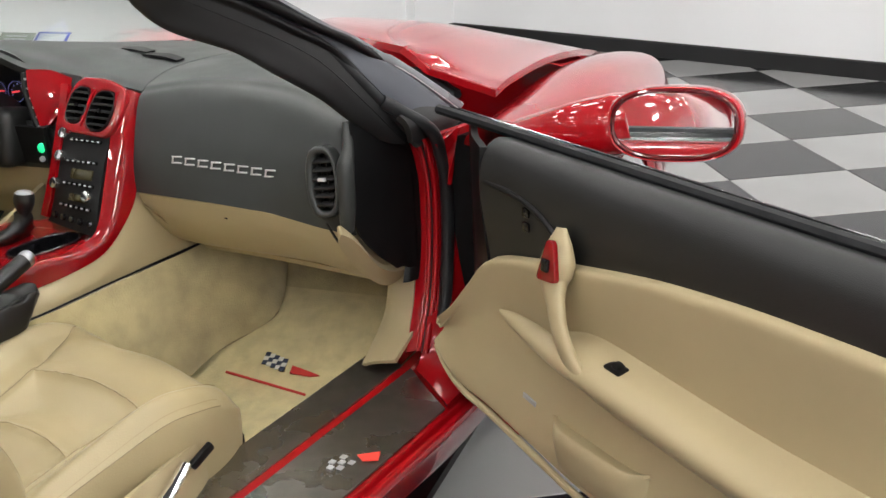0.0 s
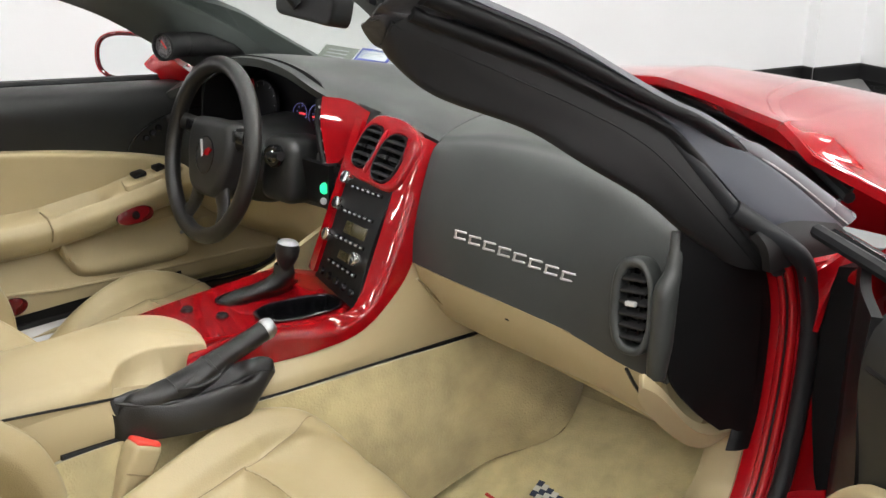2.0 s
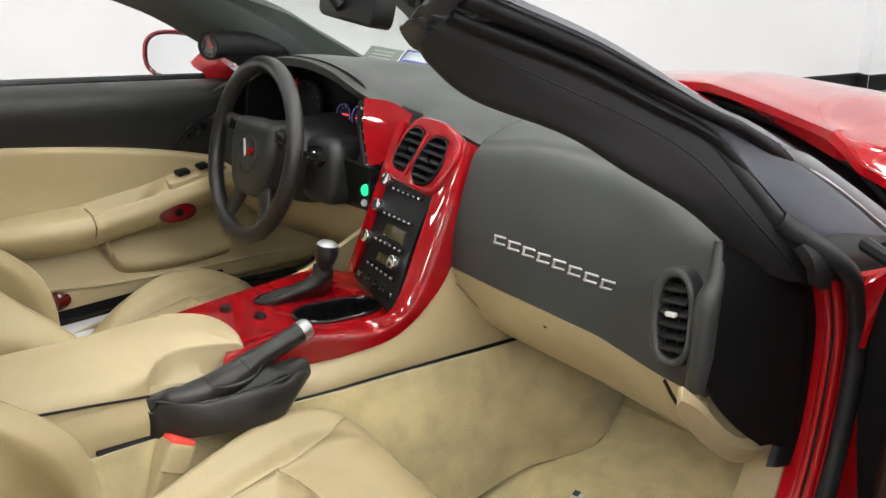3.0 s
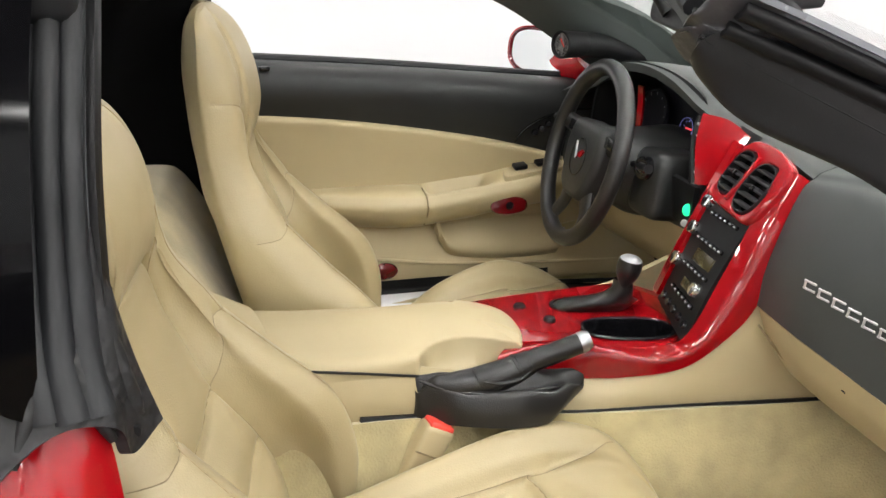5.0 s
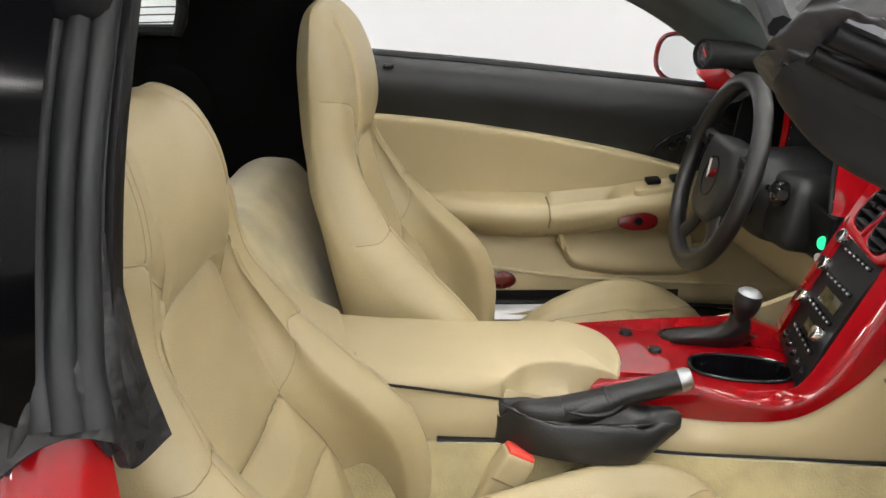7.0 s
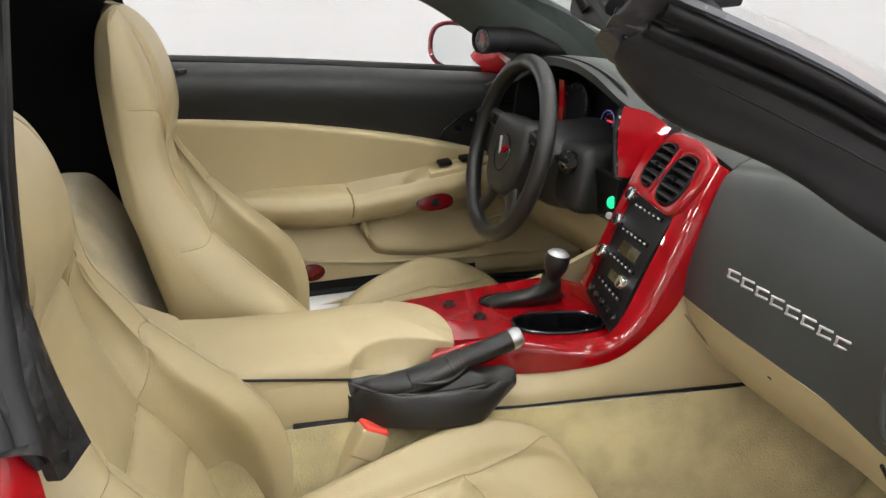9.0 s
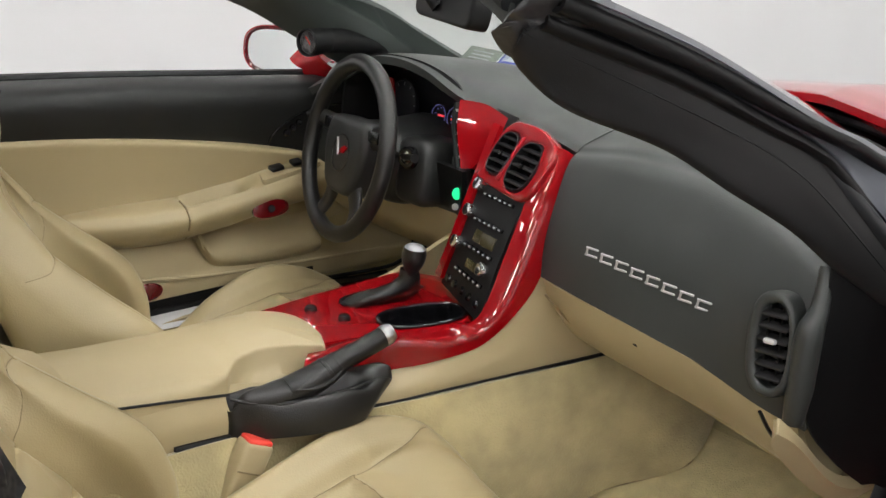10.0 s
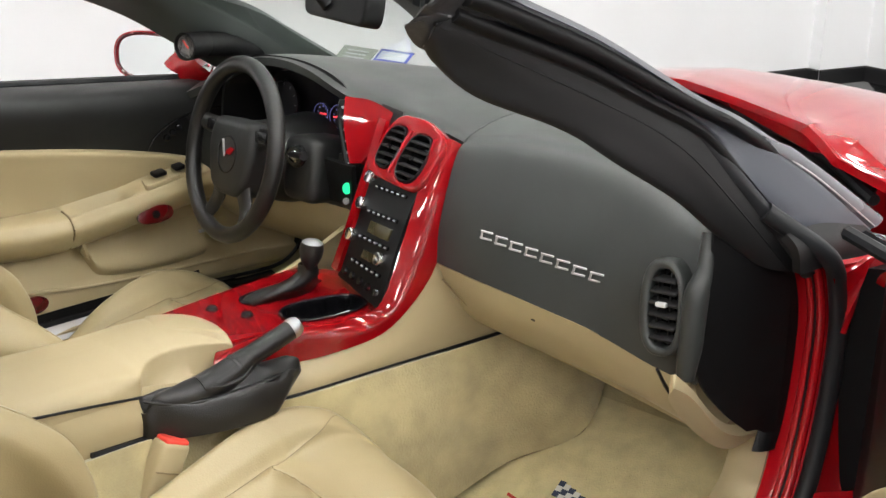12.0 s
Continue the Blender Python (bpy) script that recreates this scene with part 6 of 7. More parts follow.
# side vent
SV = axis_pose((-0.152, -0.614, 0.762), (-1.0, 0.05, 0.16), (0, -1, 0.10))
vent = part("side_vent", moved(plate(oval(0, 0, 0.034, 0.067, 36, 2.6), 0.03, 0.006, holes=[oval(0.003, 0, 0.0225, 0.054, 32, 2.6)], seg=3), SV), DASH, car, "oval black air vent")
part("vent_back", plate(oval(0, 0, 0.028, 0.060, 26, 2.4), 0.004, 0, SV @ pose(0, 0, -0.022)), BLACK_GLOSS, vent)
for k in range(6):
    part("slat", box((0.046 - 0.004 * abs(k - 2.5), 0.004, 0.016), 0.001, SV @ pose(0.003, -0.040 + 0.016 * k, -0.008, 25, 0, 0)), PILLAR_TRIM, vent)
for dx in (-0.009, 0.010):
    part("vane", box((0.0022, 0.098, 0.012), 0.0006, SV @ pose(dx, 0, -0.014)), BLACK, vent)
part("vent_knob", box((0.016, 0.007, 0.008), 0.002, SV @ pose(0.004, 0.006, 0.003)), SILVER, vent, "silver vent tab")
part("dash_end_trim", tube([(-0.112, -0.655, 0.868), (-0.128, -0.662, 0.82), (-0.140, -0.660, 0.79), (-0.142, -0.658, 0.72), (-0.140, -0.654, 0.668)], [0.008, 0.011, 0.017, 0.017, 0.013], 24, 14), DASH, car, "grey moulding at the end of the dashboard")


# centre stack
def ST(u, v, h=0.0):
    """A place on the centre stack: u across from the driver's edge, v up from the console, h proud of it."""
    rows = ((V((-0.103, 0.072, 0.628)), V((-0.167, -0.100, 0.628))), (V((-0.036, 0.048, 0.806)), V((-0.064, -0.093, 0.808))), (V((0.028, 0.066, 0.889)), V((-0.012, -0.100, 0.884))))
    v0, v1, v2 = 0.0, 1.0, 1.45
    w = ((v - v1) * (v - v2) / ((v0 - v1) * (v0 - v2)), (v - v0) * (v - v2) / ((v1 - v0) * (v1 - v2)), (v - v0) * (v - v1) / ((v2 - v0) * (v2 - v1)))
    p = sum(((a * (1 - u) + b * u) * k for (a, b), k in zip(rows, w)), V((0, 0, 0)))
    return p + V((-0.90, 0.20, 0.38)).normalized() * h


def ST_pose(u, v, h=0.0):
    p = ST(u, v, h)
    x = (ST(u + 0.01, v) - ST(u - 0.01, v)).normalized()
    y = (ST(u, v + 0.01) - ST(u, v - 0.01)).normalized()
    z = x.cross(y).normalized()
    y = z.cross(x)
    return Matrix(((x.x, y.x, z.x, p.x), (x.y, y.y, z.y, p.y), (x.z, y.z, z.z, p.z), (0, 0, 0, 1)))


part("stack_panel", slab([[ST(u, v) for u in (0.0, 0.25, 0.5, 0.75, 1.0)] for v in (-0.05, 0.25, 0.5, 0.75, 1.03)], 16, 12, 0.012), BLACK, car, "black radio and climate panel")
part("stack_trim", slab([[ST(u, v, 0.008) for v in (0.0, 0.3, 0.6, 1.0, 1.2, 1.44)] for u in (-0.12, -0.04, 0.02)], 6, 24, -0.01), RED_TRIM, car, "gloss red trim beside the radio")


VM = ST_pose(0.50, 1.225, 0.008)
VENTS = ((-0.0385, 0.007, 0.0300, 0.041), (0.036, 0.000, 0.0355, 0.045))
surround = part("vent_surround", plate(rounded([(-0.088, -0.052), (0.088, -0.058), (0.100, 0.050), (0.030, 0.074), (-0.070, 0.070)], 0.034, 8), 0.020, 0.006, VM, holes=[oval(*q, 32, 2.7) for q in VENTS], seg=3), RED_TRIM, car, "gloss red surround of the centre vents")
part("vent_divider", box((0.0075, 0.086, 0.010), 0.003, VM @ pose(-0.0035, 0.003, 0.001, 0, 0, -4), 3), RED_TRIM, surround, "gloss red bar between the vents")
part("divider_slot", box((0.0045, 0.024, 0.002), 0.0008, VM @ pose(-0.0035, -0.006, 0.0065, 0, 0, -4)), BLACK, surround)
for cx, cy, rx, ry in VENTS:
    v_ = part("centre_vent", moved(plate(oval(cx, cy, rx, ry, 28, 2.7), 0.02, 0.0015, holes=[oval(cx, cy, rx - 0.003, ry - 0.003, 28, 2.7)]), VM @ pose(0, 0, 0.0015)), BLACK, car, "black air vent with slats")
    part("vent_back", plate(oval(cx, cy, rx, ry, 24, 2.7), 0.003, 0, VM @ pose(0, 0, -0.017)), BLACK_GLOSS, v_)
    for k in range(5):
        h = -0.030 + 0.015 * k
        half = (rx - 0.003) * (1 - abs(h / ry) ** 2.7) ** (1 / 2.7)
        part("slat", box((2 * half - 0.001, 0.0035, 0.014), 0.001, VM @ pose(cx, cy + h, -0.005, 28, 0, 0)), PILLAR_TRIM, v_)
    part("vent_tab", box((0.008, 0.009, 0.006), 0.002, VM @ pose(cx, cy - 0.002, 0.003)), BLACK_GLOSS, v_)
for k, (u, v, w, h) in enumerate(((0.56, 0.55, 0.46, 0.11), (0.56, 0.30, 0.40, 0.08))):
    part("display", box((w * 0.15, h * 0.2, 0.003), 0.001, ST_pose(u, v, 0.001)), SCREEN, car, "unlit amber-brown display")
for v in (0.90, 0.68, 0.44, 0.20):
    for k in range(6):
        u = 0.24 + 0.115 * k
        part("radio_button", box((0.013, 0.007, 0.006), 0.0015, ST_pose(u, v, 0.002)), BLACK_GLOSS, car)
        part("button_mark", box((0.006, 0.002, 0.001), 0.0, ST_pose(u, v, 0.0055)), ICON, car)
for u, v in ((0.07, 0.95), (0.07, 0.72), (0.06, 0.42), (0.80, 0.33)):
    kn = part("radio_knob", lathe([(0.0125, 0.0), (0.0120, 0.010), (0.011, 0.013), (0.009, 0.0135), (0.0, 0.0125)], ST_pose(u, v, 0.001), 24), CHROME, car, "bright metal control knob")
for k in range(5):
    part("climate_button", lathe([(0.0, 0.005), (0.006, 0.005), (0.0075, 0.0)], ST_pose(0.14 + 0.18 * k, 0.06, 0.001), 14), BLACK_GLOSS, car)

# steering wheel and column
WC = V((-0.095, 0.378, 0.803))
WZ = V((-0.955, 0.185, 0.255))
WP = axis_pose(WC, WZ, (0, -1, 0))
rim_pts = [(0.168 * math.cos(a), 0.168 * math.sin(a), 0.0) for a in (2 * math.pi * k / 24 for k in range(24))]
steer = part("steering_wheel", moved(tube(rim_pts, 0.0165, 72, 14, closed=True), WP), BLACK_LEATHER, car, "black leather steering wheel rim with worn shine")
part("wheel_hub", moved(plate(rounded([(-0.080, 0.062), (0.080, 0.062), (0.092, 0.005), (0.060, -0.090), (-0.060, -0.090), (-0.092, 0.005)], 0.040, 8), 0.05, 0.016, seg=4), WP @ pose(0, 0, 0.010)), DOOR_BLACK, steer, "black airbag cover")
for a in ((-0.06, 0.030, -0.170, 0.045), (0.06, 0.030, 0.170, 0.045), (-0.046, -0.070, -0.078, -0.152), (0.046, -0.070, 0.078, -0.152)):
    part("spoke", moved(tube([(a[0], a[1], -0.012), ((a[0] + a[2]) / 2, (a[1] + a[3]) / 2, -0.014), (a[2], a[3], 0.0)], [0.024, 0.019, 0.017], 12, 12, flat=0.5), WP), BLACK_LEATHER, steer)
for sx in (-1, 1):
    part("spoke_buttons", box((0.045, 0.022, 0.010), 0.003, WP @ pose(sx * 0.10, 0.038, -0.004)), BLACK_GLOSS, steer)
part("hub_ring", moved(tube([(0.036 * math.cos(a), 0.036 * math.sin(a) - 0.01, 0.0105) for a in (2 * math.pi * k / 20 for k in range(20))], 0.0012, 40, 6, closed=True), WP), BLACK_GLOSS, steer)
part("hub_emblem", plate([(-0.024, 0.018), (-0.019, 0.018), (-0.006, -0.013), (-0.009, -0.015)], 0.003, 0.0, WP @ pose(0, 0, 0.0135)), SILVER, steer, "silver half of a winged emblem")
part("hub_emblem", plate([(-0.004, -0.014), (0.002, -0.001), (0.018, 0.007), (0.028, 0.004), (0.015, -0.009), (0.004, -0.009)], 0.003, 0.0, WP @ pose(0, 0, 0.0135)), RED, steer, "red half of a winged emblem")
column = part("steering_column", slab([[(-0.055, 0.375 + 0.075 * math.cos(a), 0.785 + 0.07 * math.sin(a)) for a in (2 * math.pi * k / 12 for k in range(13))], [(0.0, 0.36 + 0.10 * math.cos(a), 0.765 + 0.085 * math.sin(a)) for a in (2 * math.pi * k / 12 for k in range(13))], [(0.10, 0.36 + 0.11 * math.cos(a), 0.76 + 0.09 * math.sin(a)) for a in (2 * math.pi * k / 12 for k in range(13))]], 8, 36, 0.005), DOOR_BLACK, car, "black steering column shroud")
part("column_side", box((0.12, 0.10, 0.13), 0.025, pose(0.02, 0.255, 0.765, 0, 8, 0), 3), DOOR_BLACK, car, "black switch panel beside the column")
part("key_barrel", lathe([(0.022, 0.0), (0.022, 0.012), (0.018, 0.016), (0.0, 0.017)], axis_pose((-0.035, 0.250, 0.802), (-1, -0.25, 0.1)), 22), BLACK_GLOSS, car)
part("key_ring", lathe([(0.007, 0.017), (0.0095, 0.021), (0.012, 0.017)], axis_pose((-0.035, 0.250, 0.802), (-1, -0.25, 0.1)), 20), CHROME, car, "bright ring round the ignition switch")
part("stalk", tube([(-0.04, 0.29, 0.80), (-0.06, 0.22, 0.812), (-0.065, 0.20, 0.815)], [0.006, 0.006, 0.009], 14, 10), BLACK, car)
part("stalk", tube([(-0.04, 0.45, 0.81), (-0.055, 0.53, 0.83), (-0.06, 0.56, 0.835)], [0.006, 0.006, 0.010], 14, 10), BLACK, car)

# pod gauge on the driver's pillar, interior mirror
pod = part("pillar_pod", lathe([(0.0, -0.10), (0.016, -0.09), (0.025, -0.05), (0.028, 0.0), (0.028, 0.012), (0.025, 0.014), (0.023, 0.006)], axis_pose((-0.065, 0.540, 0.985), (-0.96, -0.25, 0.05)), 28), BLACK, car, "black pillar pod with a small round gauge")
PG = axis_pose((-0.065, 0.540, 0.985), (-0.96, -0.25, 0.05), (0, 0, 1))
part("gauge_face", lathe([(0.023, 0.006), (0.0, 0.006)], PG, 24), ICON, pod, "pale gauge face")
part("needle", box((0.020, 0.003, 0.001), 0, PG @ pose(0.004, 0, 0.008, 0, 0, 40)), RED_BUTTON, pod)
part("pod_bracket", tube([(-0.02, 0.552, 0.982), (0.04, 0.566, 0.975), (0.10, 0.575, 0.960), (0.16, 0.585, 0.945)], [0.026, 0.027, 0.024, 0.014], 20, 14), BLACK, pod)
part("interior_mirror", moved(plate(rounded([(-0.10, -0.027), (0.10, -0.027), (0.10, 0.026), (-0.10, 0.026)], 0.02, 6), 0.03, 0.006, seg=3), pose(-0.265, -0.115, 1.138, 78, 0, -107)), BLACK, car, "black rear-view mirror")
part("mirror_stem", tube([(-0.26, -0.10, 1.13), (-0.27, -0.08, 1.155), (-0.29, -0.05, 1.175)], 0.011, 12, 10), BLACK, car)

# ---- seats ----
BACK = [(0.27, 0.112, -0.03, 0.240, 0.072), (0.36, 0.108, -0.03, 0.246, 0.080), (0.44, 0.095, -0.04, 0.250, 0.092), (0.51, 0.076, -0.06, 0.254, 0.108), (0.575, 0.048, -0.08, 0.258, 0.114), (0.62, 0.020, -0.095, 0.258, 0.102), (0.66, -0.007, -0.11, 0.252, 0.082),
        (0.72, -0.036, -0.13, 0.240, 0.048), (0.77, -0.058, -0.15, 0.222, 0.034), (0.82, -0.066, -0.16, 0.206, 0.010), (0.86, -0.062, -0.168, 0.196, -0.006), (0.92, -0.062, -0.175, 0.187, -0.012),
        (0.98, -0.073, -0.18, 0.177, -0.014), (1.03, -0.094, -0.178, 0.160, -0.013), (1.058, -0.116, -0.172, 0.135, -0.010), (1.075, -0.138, -0.160, 0.09, -0.004), (1.078, -0.148, -0.150, 0.02, 0.0)]
CUSHION = [(0.02, 0.425, 0.18, 0.012), (0.15, 0.430, 0.19, 0.034), (0.28, 0.436, 0.212, 0.056), (0.40, 0.442, 0.236, 0.068), (0.49, 0.450, 0.247, 0.058), (0.56, 0.450, 0.240, 0.034), (0.605, 0.438, 0.220, 0.014), (0.638, 0.412, 0.182, 0.004), (0.655, 0.375, 0.145, 0.0), (0.648, 0.31, 0.125, 0.0)]
SPREAD = (1.0, 0.94, 0.79, 0.62, 0.47, 0.0, -0.47, -0.62, -0.79, -0.94, -1.0)
EDGE_Z = (0.40, 0.50, 0.566, 0.61, 0.66, 0.72, 0.77, 0.82, 0.92)
EDGE_S = (0.66, 0.64, 0.55, 0.49, 0.47, 0.52, 0.55, 0.55, 0.52)
SPREAD_LOW = (1.0, 0.97, 0.87, 0.75, 0.62, 0.0, -0.62, -0.75, -0.87, -0.97, -1.0)


def index_in(x, xs):
    """The place of x in a rising list, as a broken index."""
    for i in range(len(xs) - 1):
        if x <= xs[i + 1]:
            return max(0.0, i + (x - xs[i]) / (xs[i + 1] - xs[i]))
    return len(xs) - 1.0


def padded(rows, nu, nv, seams, key, first, spread=0.045, across=SPREAD):
    """A sheet of upholstery through rows of points, drawn in along its seams.
    seams: (points (key, s), depth, reach, fullness); returns the geometry and the drawn seam lines."""
    g = net(rows, nu, nv)
    base = np.array([[tuple(p) for p in r] for r in g])
    nor = np.array([[tuple(p) for p in r] for r in normals(g)])
    fall = tuple(-s for s in across)

    def at(arr, k, s):
        u = index_in(k, key) / (len(rows) - 1) * (nu - 1)
        v = (first + index_in(-s, fall)) / (len(rows[0]) - 1) * (nv - 1)
        i, j = min(int(u), nu - 2), min(int(v), nv - 2)
        a, b = u - i, v - j
        return arr[i, j] * (1 - a) * (1 - b) + arr[i + 1, j] * a * (1 - b) + arr[i, j + 1] * (1 - a) * b + arr[i + 1, j + 1] * a * b
    drop = np.zeros((nu, nv))
    lines = []
    for pts, depth, reach, full in seams:
        way = curve([(k, s, 0) for k, s in pts], 40)
        line = np.array([at(base, p[0], p[1]) for p in way])
        for a, b, p in zip(line, line[1:], way):
            ab = b - a
            f = np.clip(((base - a) @ ab) / max(ab @ ab, 1e-12), 0, 1)
            d = np.sqrt(((base - a - f[:, :, None] * ab) ** 2).sum(-1))
            ease = min(1.0, max(0.22, (0.98 - abs(p[1])) / 0.34))
            drop = np.maximum(drop, ease * (depth * np.exp(-(d / reach)) + full * np.exp(-(d / spread) ** 2)))
        lines.append((way, depth + full))
    geo = base - nor * drop[:, :, None]
    return sheet([[V(p) for p in r] for r in geo]), lambda k, s, up=0.0: V(at(geo, k, s) + at(nor, k, s) * up)


def seat(ox, oy, yaw, name, label, flip, low=0.0, slim=1.0, fall=0.0):
    """A bucket seat; (ox, oy) is the middle of its backrest and yaw its turn in degrees; slim narrows its door side, fall lowers the back of its cushion."""
    place = Matrix.Translation((ox, oy, 0)) @ Matrix.Rotation(radians(yaw), 4, "Z")

    def P(p):
        return place @ V(p)
    rows = []
    for z, xf, xr, w, bo in BACK:
        edge = float(np.interp(z, EDGE_Z, EDGE_S))
        turn = min(0.085, (xf + bo - xr) * 0.5)
        half = [(xr, 0), (xr, 0.55), (xr + 0.03 * min(1, w / 0.15), 0.93), (xf + bo - turn, 1.0), (xf + bo - 0.29 * turn, 0.94), (xf + bo, 0.79), (xf + bo * 0.74, 0.5 * edge + 0.36), (xf + bo * 0.10, edge), (xf + 0.004, 0)]
        ring = [(x, s) for x, s in half] + [(x, -s) for x, s in half[-2::-1]]
        rows.append([P((x - (1 - slim) * 0.15 * max(0.0, s), s * w * (slim if s > 0 else 1.0), z - low * max(0.0, (z - 0.88) / 0.2))) for x, s in ring])
    key = [r[0] for r in BACK]
    seams = []
    for sg in (-1, 1):
        seams += [([(z, sg * s) for z, s in ((0.850, 0.0), (0.847, 0.20), (0.834, 0.36), (0.80, 0.445), (0.75, 0.47), (0.65, 0.47), (0.56, 0.47), (0.44, 0.47))], 0.016, 0.006, 0.010),
                  ([(z, sg * s) for z, s in ((0.935, 0.99), (0.93, 0.86), (0.918, 0.70), (0.89, 0.60), (0.85, 0.47), (0.80, 0.45))], 0.009, 0.006, 0.004),
                  ([(z, sg * s) for z, s in ((0.918, 0.70), (0.85, 0.76), (0.78, 0.79), (0.715, 0.79), (0.62, 0.80), (0.50, 0.82))], 0.0010, 0.005, 0.0),
                  ([(z, sg * s) for z, s in ((0.655, 0.47), (0.69, 0.55), (0.732, 0.68), (0.728, 0.85), (0.715, 0.99))], 0.007, 0.005, 0.003),
                  ([(z, sg * s) for z, s in ((0.918, 0.70), (0.97, 0.69), (1.02, 0.68), (1.045, 0.67))], 0.0006, 0.004, 0.0)]
    seams += [([(z, s) for z, s in ((0.654, -0.47), (0.648, -0.25), (0.646, 0.0), (0.648, 0.25), (0.654, 0.47))], 0.014, 0.006, 0.009),
              ([(z, s) for z, s in ((0.562, -0.47), (0.556, -0.3), (0.554, 0.0), (0.556, 0.3), (0.562, 0.47))], 0.014, 0.006, 0.009)]
    geo, on_back = padded(rows, 270, 330, seams, key, 3)
    base = part(name, geo, LEATHER, car, label)

    def thread(f, pts, r=0.0008):
        way = curve([(k, s, 0) for k, s in pts], 40)
        part("stitching", tube([f(p[0], p[1], 0.0002) for p in way], r, 80, 5), STITCH, base)
    for pts, depth, reach, full in seams:
        if full:
            part("seam", tube([on_back(q[0], q[1], -0.0002) for q in curve([(k, s, 0) for k, s in pts], 50)], 0.0008, 90, 5), SEAM, base)
    for sg in (-1, 1):
        for off in (-0.03, 0.03):
            thread(on_back, [(z, sg * (s + off)) for z, s in ((0.925, 0.70), (0.97, 0.69), (1.02, 0.68), (1.05, 0.66))], 0.0006)
        thread(on_back, [(z, sg * s) for z, s in ((0.91, 0.715), (0.85, 0.76), (0.78, 0.79), (0.715, 0.79), (0.62, 0.80), (0.50, 0.82))], 0.0006)
    # cushion: it runs a little straighter ahead than the backrest
    side = Vector((math.sin(radians(15)), math.cos(radians(15)), 0))
    ahead = Vector((math.cos(radians(-3)), math.sin(radians(-3)), 0))

    def Q(p):
        return V((ox, oy - 0.092, 0)) + ahead * p[0] + side * p[1] + V((0, 0, p[2]))
    rows = []
    for x, z, w, bo in CUSHION:
        sunk = fall * max(0.0, min(1.0, (0.30 - x) / 0.14))
        z, bo = z - 0.030 * sunk, bo * (1 - sunk)
        low = min(z - 0.03, 0.29 + 0.05 * max(0.0, min(1.0, (x - 0.48) / 0.15)))
        sink = 0.045 * max(0.0, min(1.0, (x - 0.40) / 0.18))
        half = [(0.96, low), (1.02, (low + z) / 2), (1.03, z + bo * 0.25), (0.985, z + bo * 0.75), (0.87, z + bo * 1.08), (0.75, z + bo * 0.70), (0.62, z + bo * 0.08), (0.0, z + 0.006)]
        ring = [(s, h) for s, h in half] + [(-s, h) for s, h in half[-2::-1]]
        rows.append([Q((x, s * w, h - sink * max(0.0, s * flip) ** 2)) for s, h in ring])
    key = [r[0] for r in CUSHION[:9]] + [0.68]
    seams = []
    for sg in (-1, 1):
        seams += [([(x, sg * s) for x, s in ((0.08, 0.60), (0.18, 0.61), (0.27, 0.62), (0.42, 0.63))], 0.010, 0.006, 0.018),
                  ([(x, sg * s) for x, s in ((0.42, 0.63), (0.48, 0.66), (0.535, 0.73), (0.572, 0.82))], 0.005, 0.006, 0.006),
                  ([(x, sg * s) for x, s in ((0.08, 0.975), (0.25, 0.98), (0.42, 0.98), (0.53, 0.975))], 0.005, 0.004, 0.003)]
    seams += [([(x + 0.026 * (1 - (s / 0.63) ** 2), s) for s in (-0.63, -0.35, 0.0, 0.35, 0.63)], 0.010, 0.006, 0.016) for x in (0.265, 0.42)]
    geo, on_cushion = padded(rows, 180, 230, seams, key, 2, 0.05, SPREAD_LOW)
    part("seat_cushion", geo, LEATHER, base, "tan leather seat cushion")
    for pts, depth, reach, full in seams:
        if full:
            part("seam", tube([on_cushion(q[0], q[1], -0.0002) for q in curve([(k, s, 0) for k, s in pts], 50)], 0.0008, 90, 5), SEAM, base)
    for sg in (-1, 1):
        thread(on_cushion, [(x, sg * s) for x, s in ((0.10, 0.95), (0.25, 0.96), (0.42, 0.96), (0.53, 0.945))], 0.0006)
    P = Q
    part("rail_cover", box((0.46, 0.030, 0.060), 0.010, Matrix.Translation(Q((0.40, flip * 0.235, 0.255))) @ Matrix.Rotation(radians(-3), 4, "Z"), 3), BLACK, base, "black plastic cover along the seat rail")
    # base rails
    for sg in (-1, 1):
        part("seat_rail", box((0.50, 0.03, 0.08), 0.006, Matrix.Translation(P((0.34, sg * 0.17, 0.25))) @ Matrix.Rotation(radians(-3), 4, "Z")), BLACK, base, "black seat rail")
    for sg in (-1, 1):
        part("rail_foot", box((0.10, 0.060, 0.085), 0.008, Matrix.Translation(P((0.635, sg * 0.12, 0.245))) @ Matrix.Rotation(radians(yaw), 4, "Z"), 3), BLACK, base, "black plastic rail cover")
    part("seat_side_cover", slab([[P((x, flip * 0.252, z)) for x, z in ((0.08, 0.42), (0.25, 0.43), (0.40, 0.43), (0.50, 0.42))], [P((x, flip * (0.266 - 0.3 * max(0, x - 0.42)), z)) for x, z in ((0.08, 0.34), (0.25, 0.33), (0.40, 0.34), (0.50, 0.35))], [P((x, flip * (0.254 - 0.3 * max(0, x - 0.42)), z)) for x, z in ((0.1, 0.28), (0.25, 0.27), (0.38, 0.28), (0.48, 0.30))]], 8, 16, 0.008 * flip), VINYL, base)
    m = Matrix.Translation(P((0.44, flip * 0.272, 0.415))) @ Matrix.Rotation(radians(yaw), 4, "Z")
    part("seat_switch", box((0.050, 0.012, 0.016), 0.004, m @ pose(0, 0, 0, 0, -24, 0)), BLACK, base, "small black seat switch")
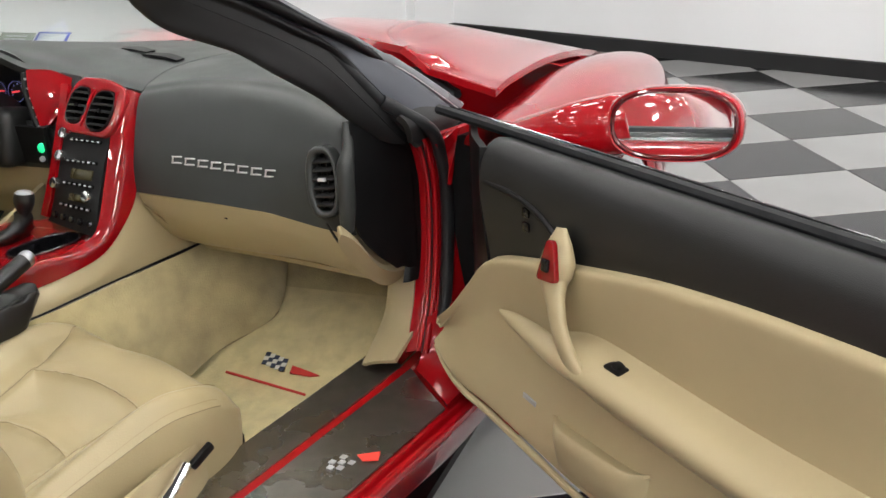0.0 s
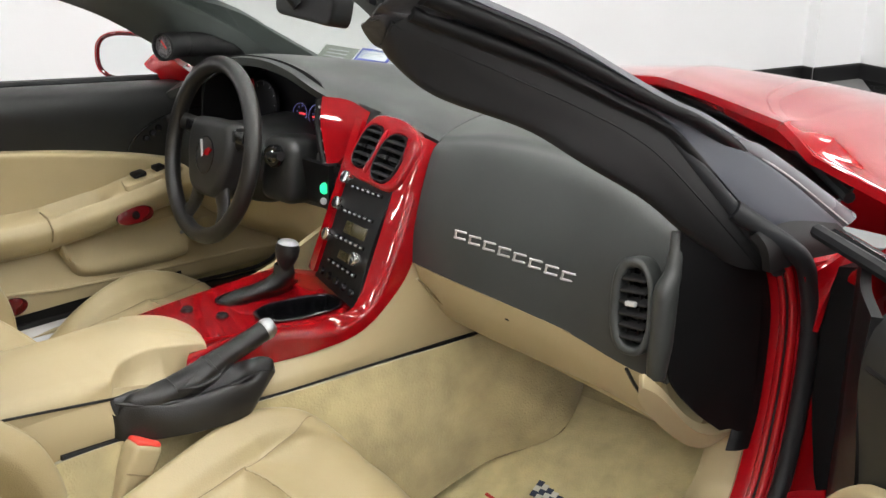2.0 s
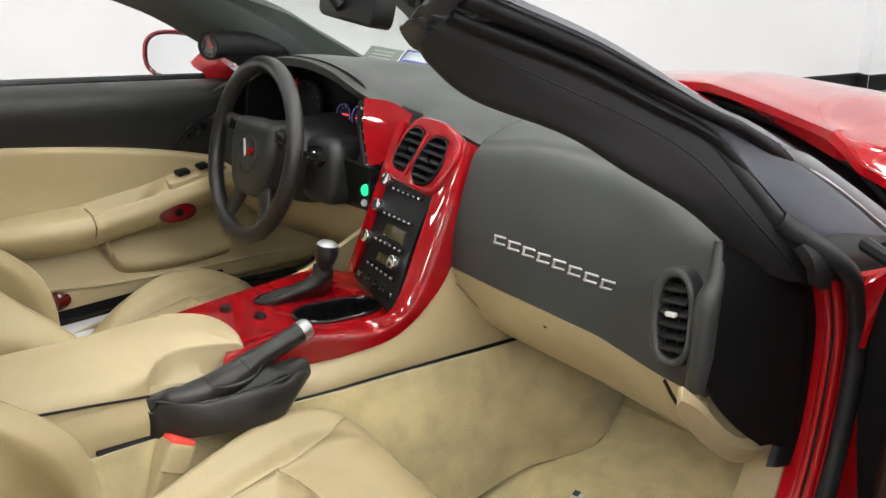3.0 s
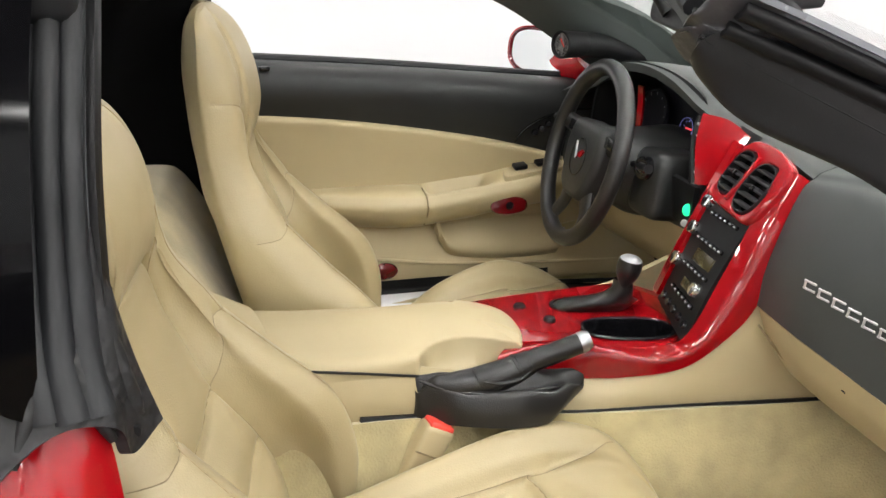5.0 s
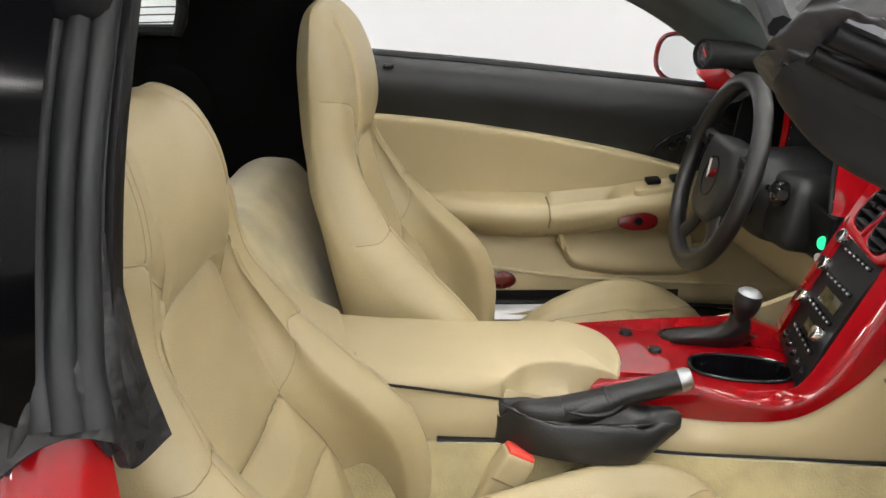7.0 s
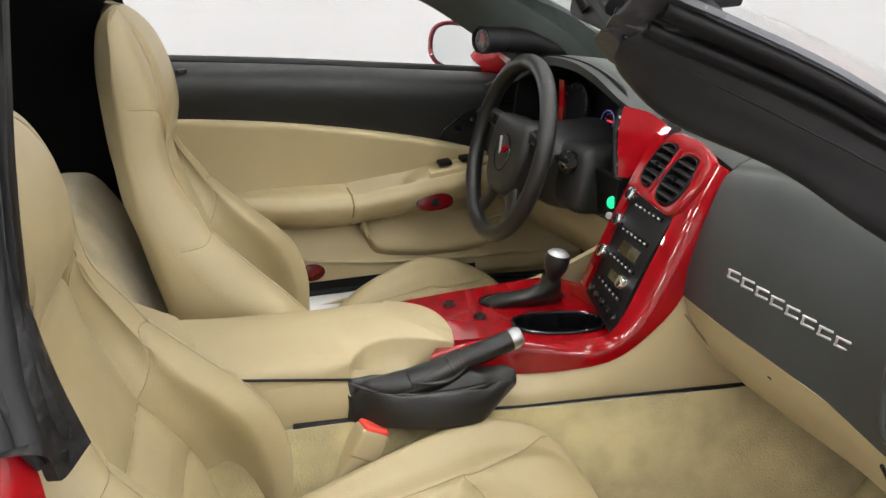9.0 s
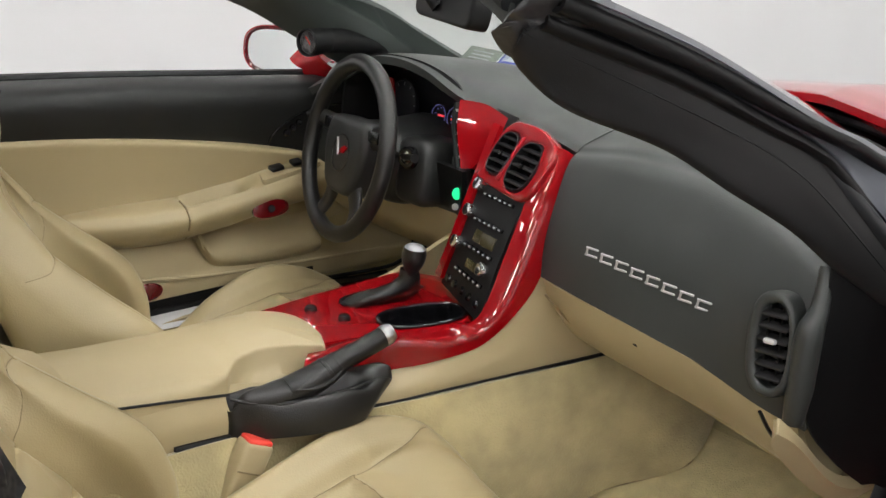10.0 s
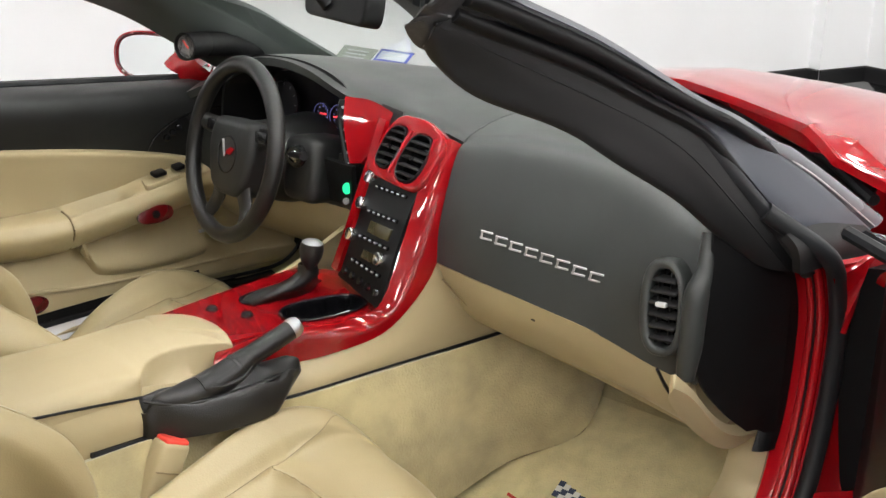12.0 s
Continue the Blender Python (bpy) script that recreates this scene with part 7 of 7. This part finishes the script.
    part("recline_lever", tube([P((0.30, flip * 0.262, 0.385)), P((0.35, flip * 0.276, 0.405)), P((0.395, flip * 0.276, 0.428))], [0.010, 0.013, 0.011], 14, 10, flat=0.6), CHROME, base, "bright metal recline lever")
    return base


seat(-0.637, 0.494, -18, "driver_seat", "tan leather driver's bucket seat with high back", 1, 0.0, 0.82, 1.0)
seat(-0.921, -0.184, -17, "passenger_seat", "tan leather passenger bucket seat with high back", -1, 0.026)

# belt buckle of the passenger seat
bm_ = axis_pose((-0.586, -0.052, 0.472), (0.45, -0.02, 0.85), (1, 0, 0))
buckle = part("belt_buckle", box((0.051, 0.036, 0.114), 0.009, bm_, 3), VINYL, car, "tan seat belt buckle")
part("buckle_button", box((0.043, 0.029, 0.010), 0.004, bm_ @ pose(0, 0, 0.0565), 3), RED_BUTTON, buckle, "red release button")
part("buckle_seam", tube([bm_ @ V((x, y, 0.012)) for x, y in ((0.0258, 0.018), (0.0258, -0.0183), (-0.0258, -0.0183))], 0.0012, 10, 6), SEAM, buckle)
part("buckle_strap", slab([[(-0.66, -0.045, 0.30), (-0.63, -0.045, 0.38), (-0.615, -0.045, 0.42)], [(-0.63, -0.045, 0.29), (-0.60, -0.045, 0.37), (-0.585, -0.045, 0.415)]], 3, 8, 0.006), VINYL, buckle)

# ---- loose floor mat ----
def mat_z(x):
    return 0.205 + 0.0 if x < -0.25 else (0.212 + 0.08 * (x + 0.25) if x < -0.05 else 0.233 + 0.40 * (x + 0.05))


rows = []
for x in (-0.34, -0.2, -0.05, 0.08, 0.18, 0.24):
    rows.append([(x, y, mat_z(x) + 0.014) for y in (-0.56 - 0.12 * max(0, x + 0.1), -0.45, -0.35, -0.25, -0.17 - 0.25 * max(0, x + 0.05))])
mat_ob = obj("floor_mat", *slab(rows, 30, 20, -0.012), MAT_PILE, None)
tagged(mat_ob, "pale tan carpet floor mat with flag emblem in the footwell", "floor mat")


def on_mat(x, y, yaw=0.0):
    s = math.atan(0.40 if x > -0.05 else 0.08)
    return Matrix.Translation((x, y, mat_z(x) + 0.0165)) @ Matrix.Rotation(-s, 4, "Y") @ Matrix.Rotation(radians(yaw), 4, "Z")


part("mat_border", box((0.006, 0.215, 0.003), 0.001, on_mat(-0.036, -0.371, -8.6)), FLAG_RED, mat_ob, "red stitched bar")
for i in range(3):
    for j in range(5):
        part("flag_square", box((0.0115, 0.0115, 0.002), 0.0, on_mat(0.022, -0.367, 4) @ pose(0.012 * (i - 1) + 0.004 * (j - 2), 0.012 * (j - 2), 0)), FLAG_BLUE if (i + j) % 2 == 0 else FLAG_WHITE, mat_ob)
part("flag_red", plate([(0.012, 0.035), (-0.010, 0.030), (-0.006, -0.02), (0.002, -0.040), (0.006, -0.015)], 0.003, 0.0, on_mat(0.004, -0.446, -6)), FLAG_RED, mat_ob, "red stitched flag")

# ---- floor tiles ----
TILE = 0.515
E1, E2 = V((math.cos(radians(-62)), math.sin(radians(-62)), 0)), V((math.cos(radians(-152)), math.sin(radians(-152)), 0))
TILE_AT = V((2.739, -1.572, 0))
tile_v, tile_f = box((TILE - 0.003, TILE - 0.003, 0.006), 0.0012, seg=1)
tile_mesh = {}
for key, mat_ in (("light", TILE_LIGHT), ("black", TILE_BLACK)):
    me = bpy.data.meshes.new("floor_tile_" + key)
    me.from_pydata([tuple(v) for v in tile_v], [], tile_f)
    me.materials.append(mat_)
    tile_mesh[key] = me
turn_ = math.atan2(E1.y, E1.x)
rest = {"light": ([], []), "black": ([], [])}
count = 0
for i in range(-24, 25):
    for j in range(-30, 31):
        c = TILE_AT + E1 * ((i + 0.5) * TILE) + E2 * ((j + 0.5) * TILE)
        rel = c - CORNER
        a, b = rel.dot(ALONG), rel.dot(ACROSS)
        if not (-0.3 < a < ROOM_L + 0.3 and -0.3 < b < ROOM_W + 0.3):
            continue
        key = "black" if (i + j) % 2 == 0 else "light"
        if -2.2 < c.x < 6.2 and -4.2 < c.y < 1.2 and count < 290:
            t_ = new("tile", tile_mesh[key])
            t_.location, t_.rotation_euler = (c.x, c.y, -0.003), (0, 0, turn_)
            t_.parent = floor
            count += 1
        else:
            k = len(rest[key][0])
            m = Matrix.Translation((c.x, c.y, -0.003)) @ Matrix.Rotation(turn_, 4, "Z")
            rest[key][0].extend(m @ V(v) for v in tile_v)
            rest[key][1].extend(tuple(q + k for q in f) for f in tile_f)
for key, mat_ in (("light", TILE_LIGHT), ("black", TILE_BLACK)):
    me = bpy.data.meshes.new("tiles_" + key)
    me.from_pydata([tuple(v) for v in rest[key][0]], [], rest[key][1])
    me.materials.append(mat_)
    ob = new("tiles", me)
    ob.parent = floor
    ob["kind"] = "stuff"
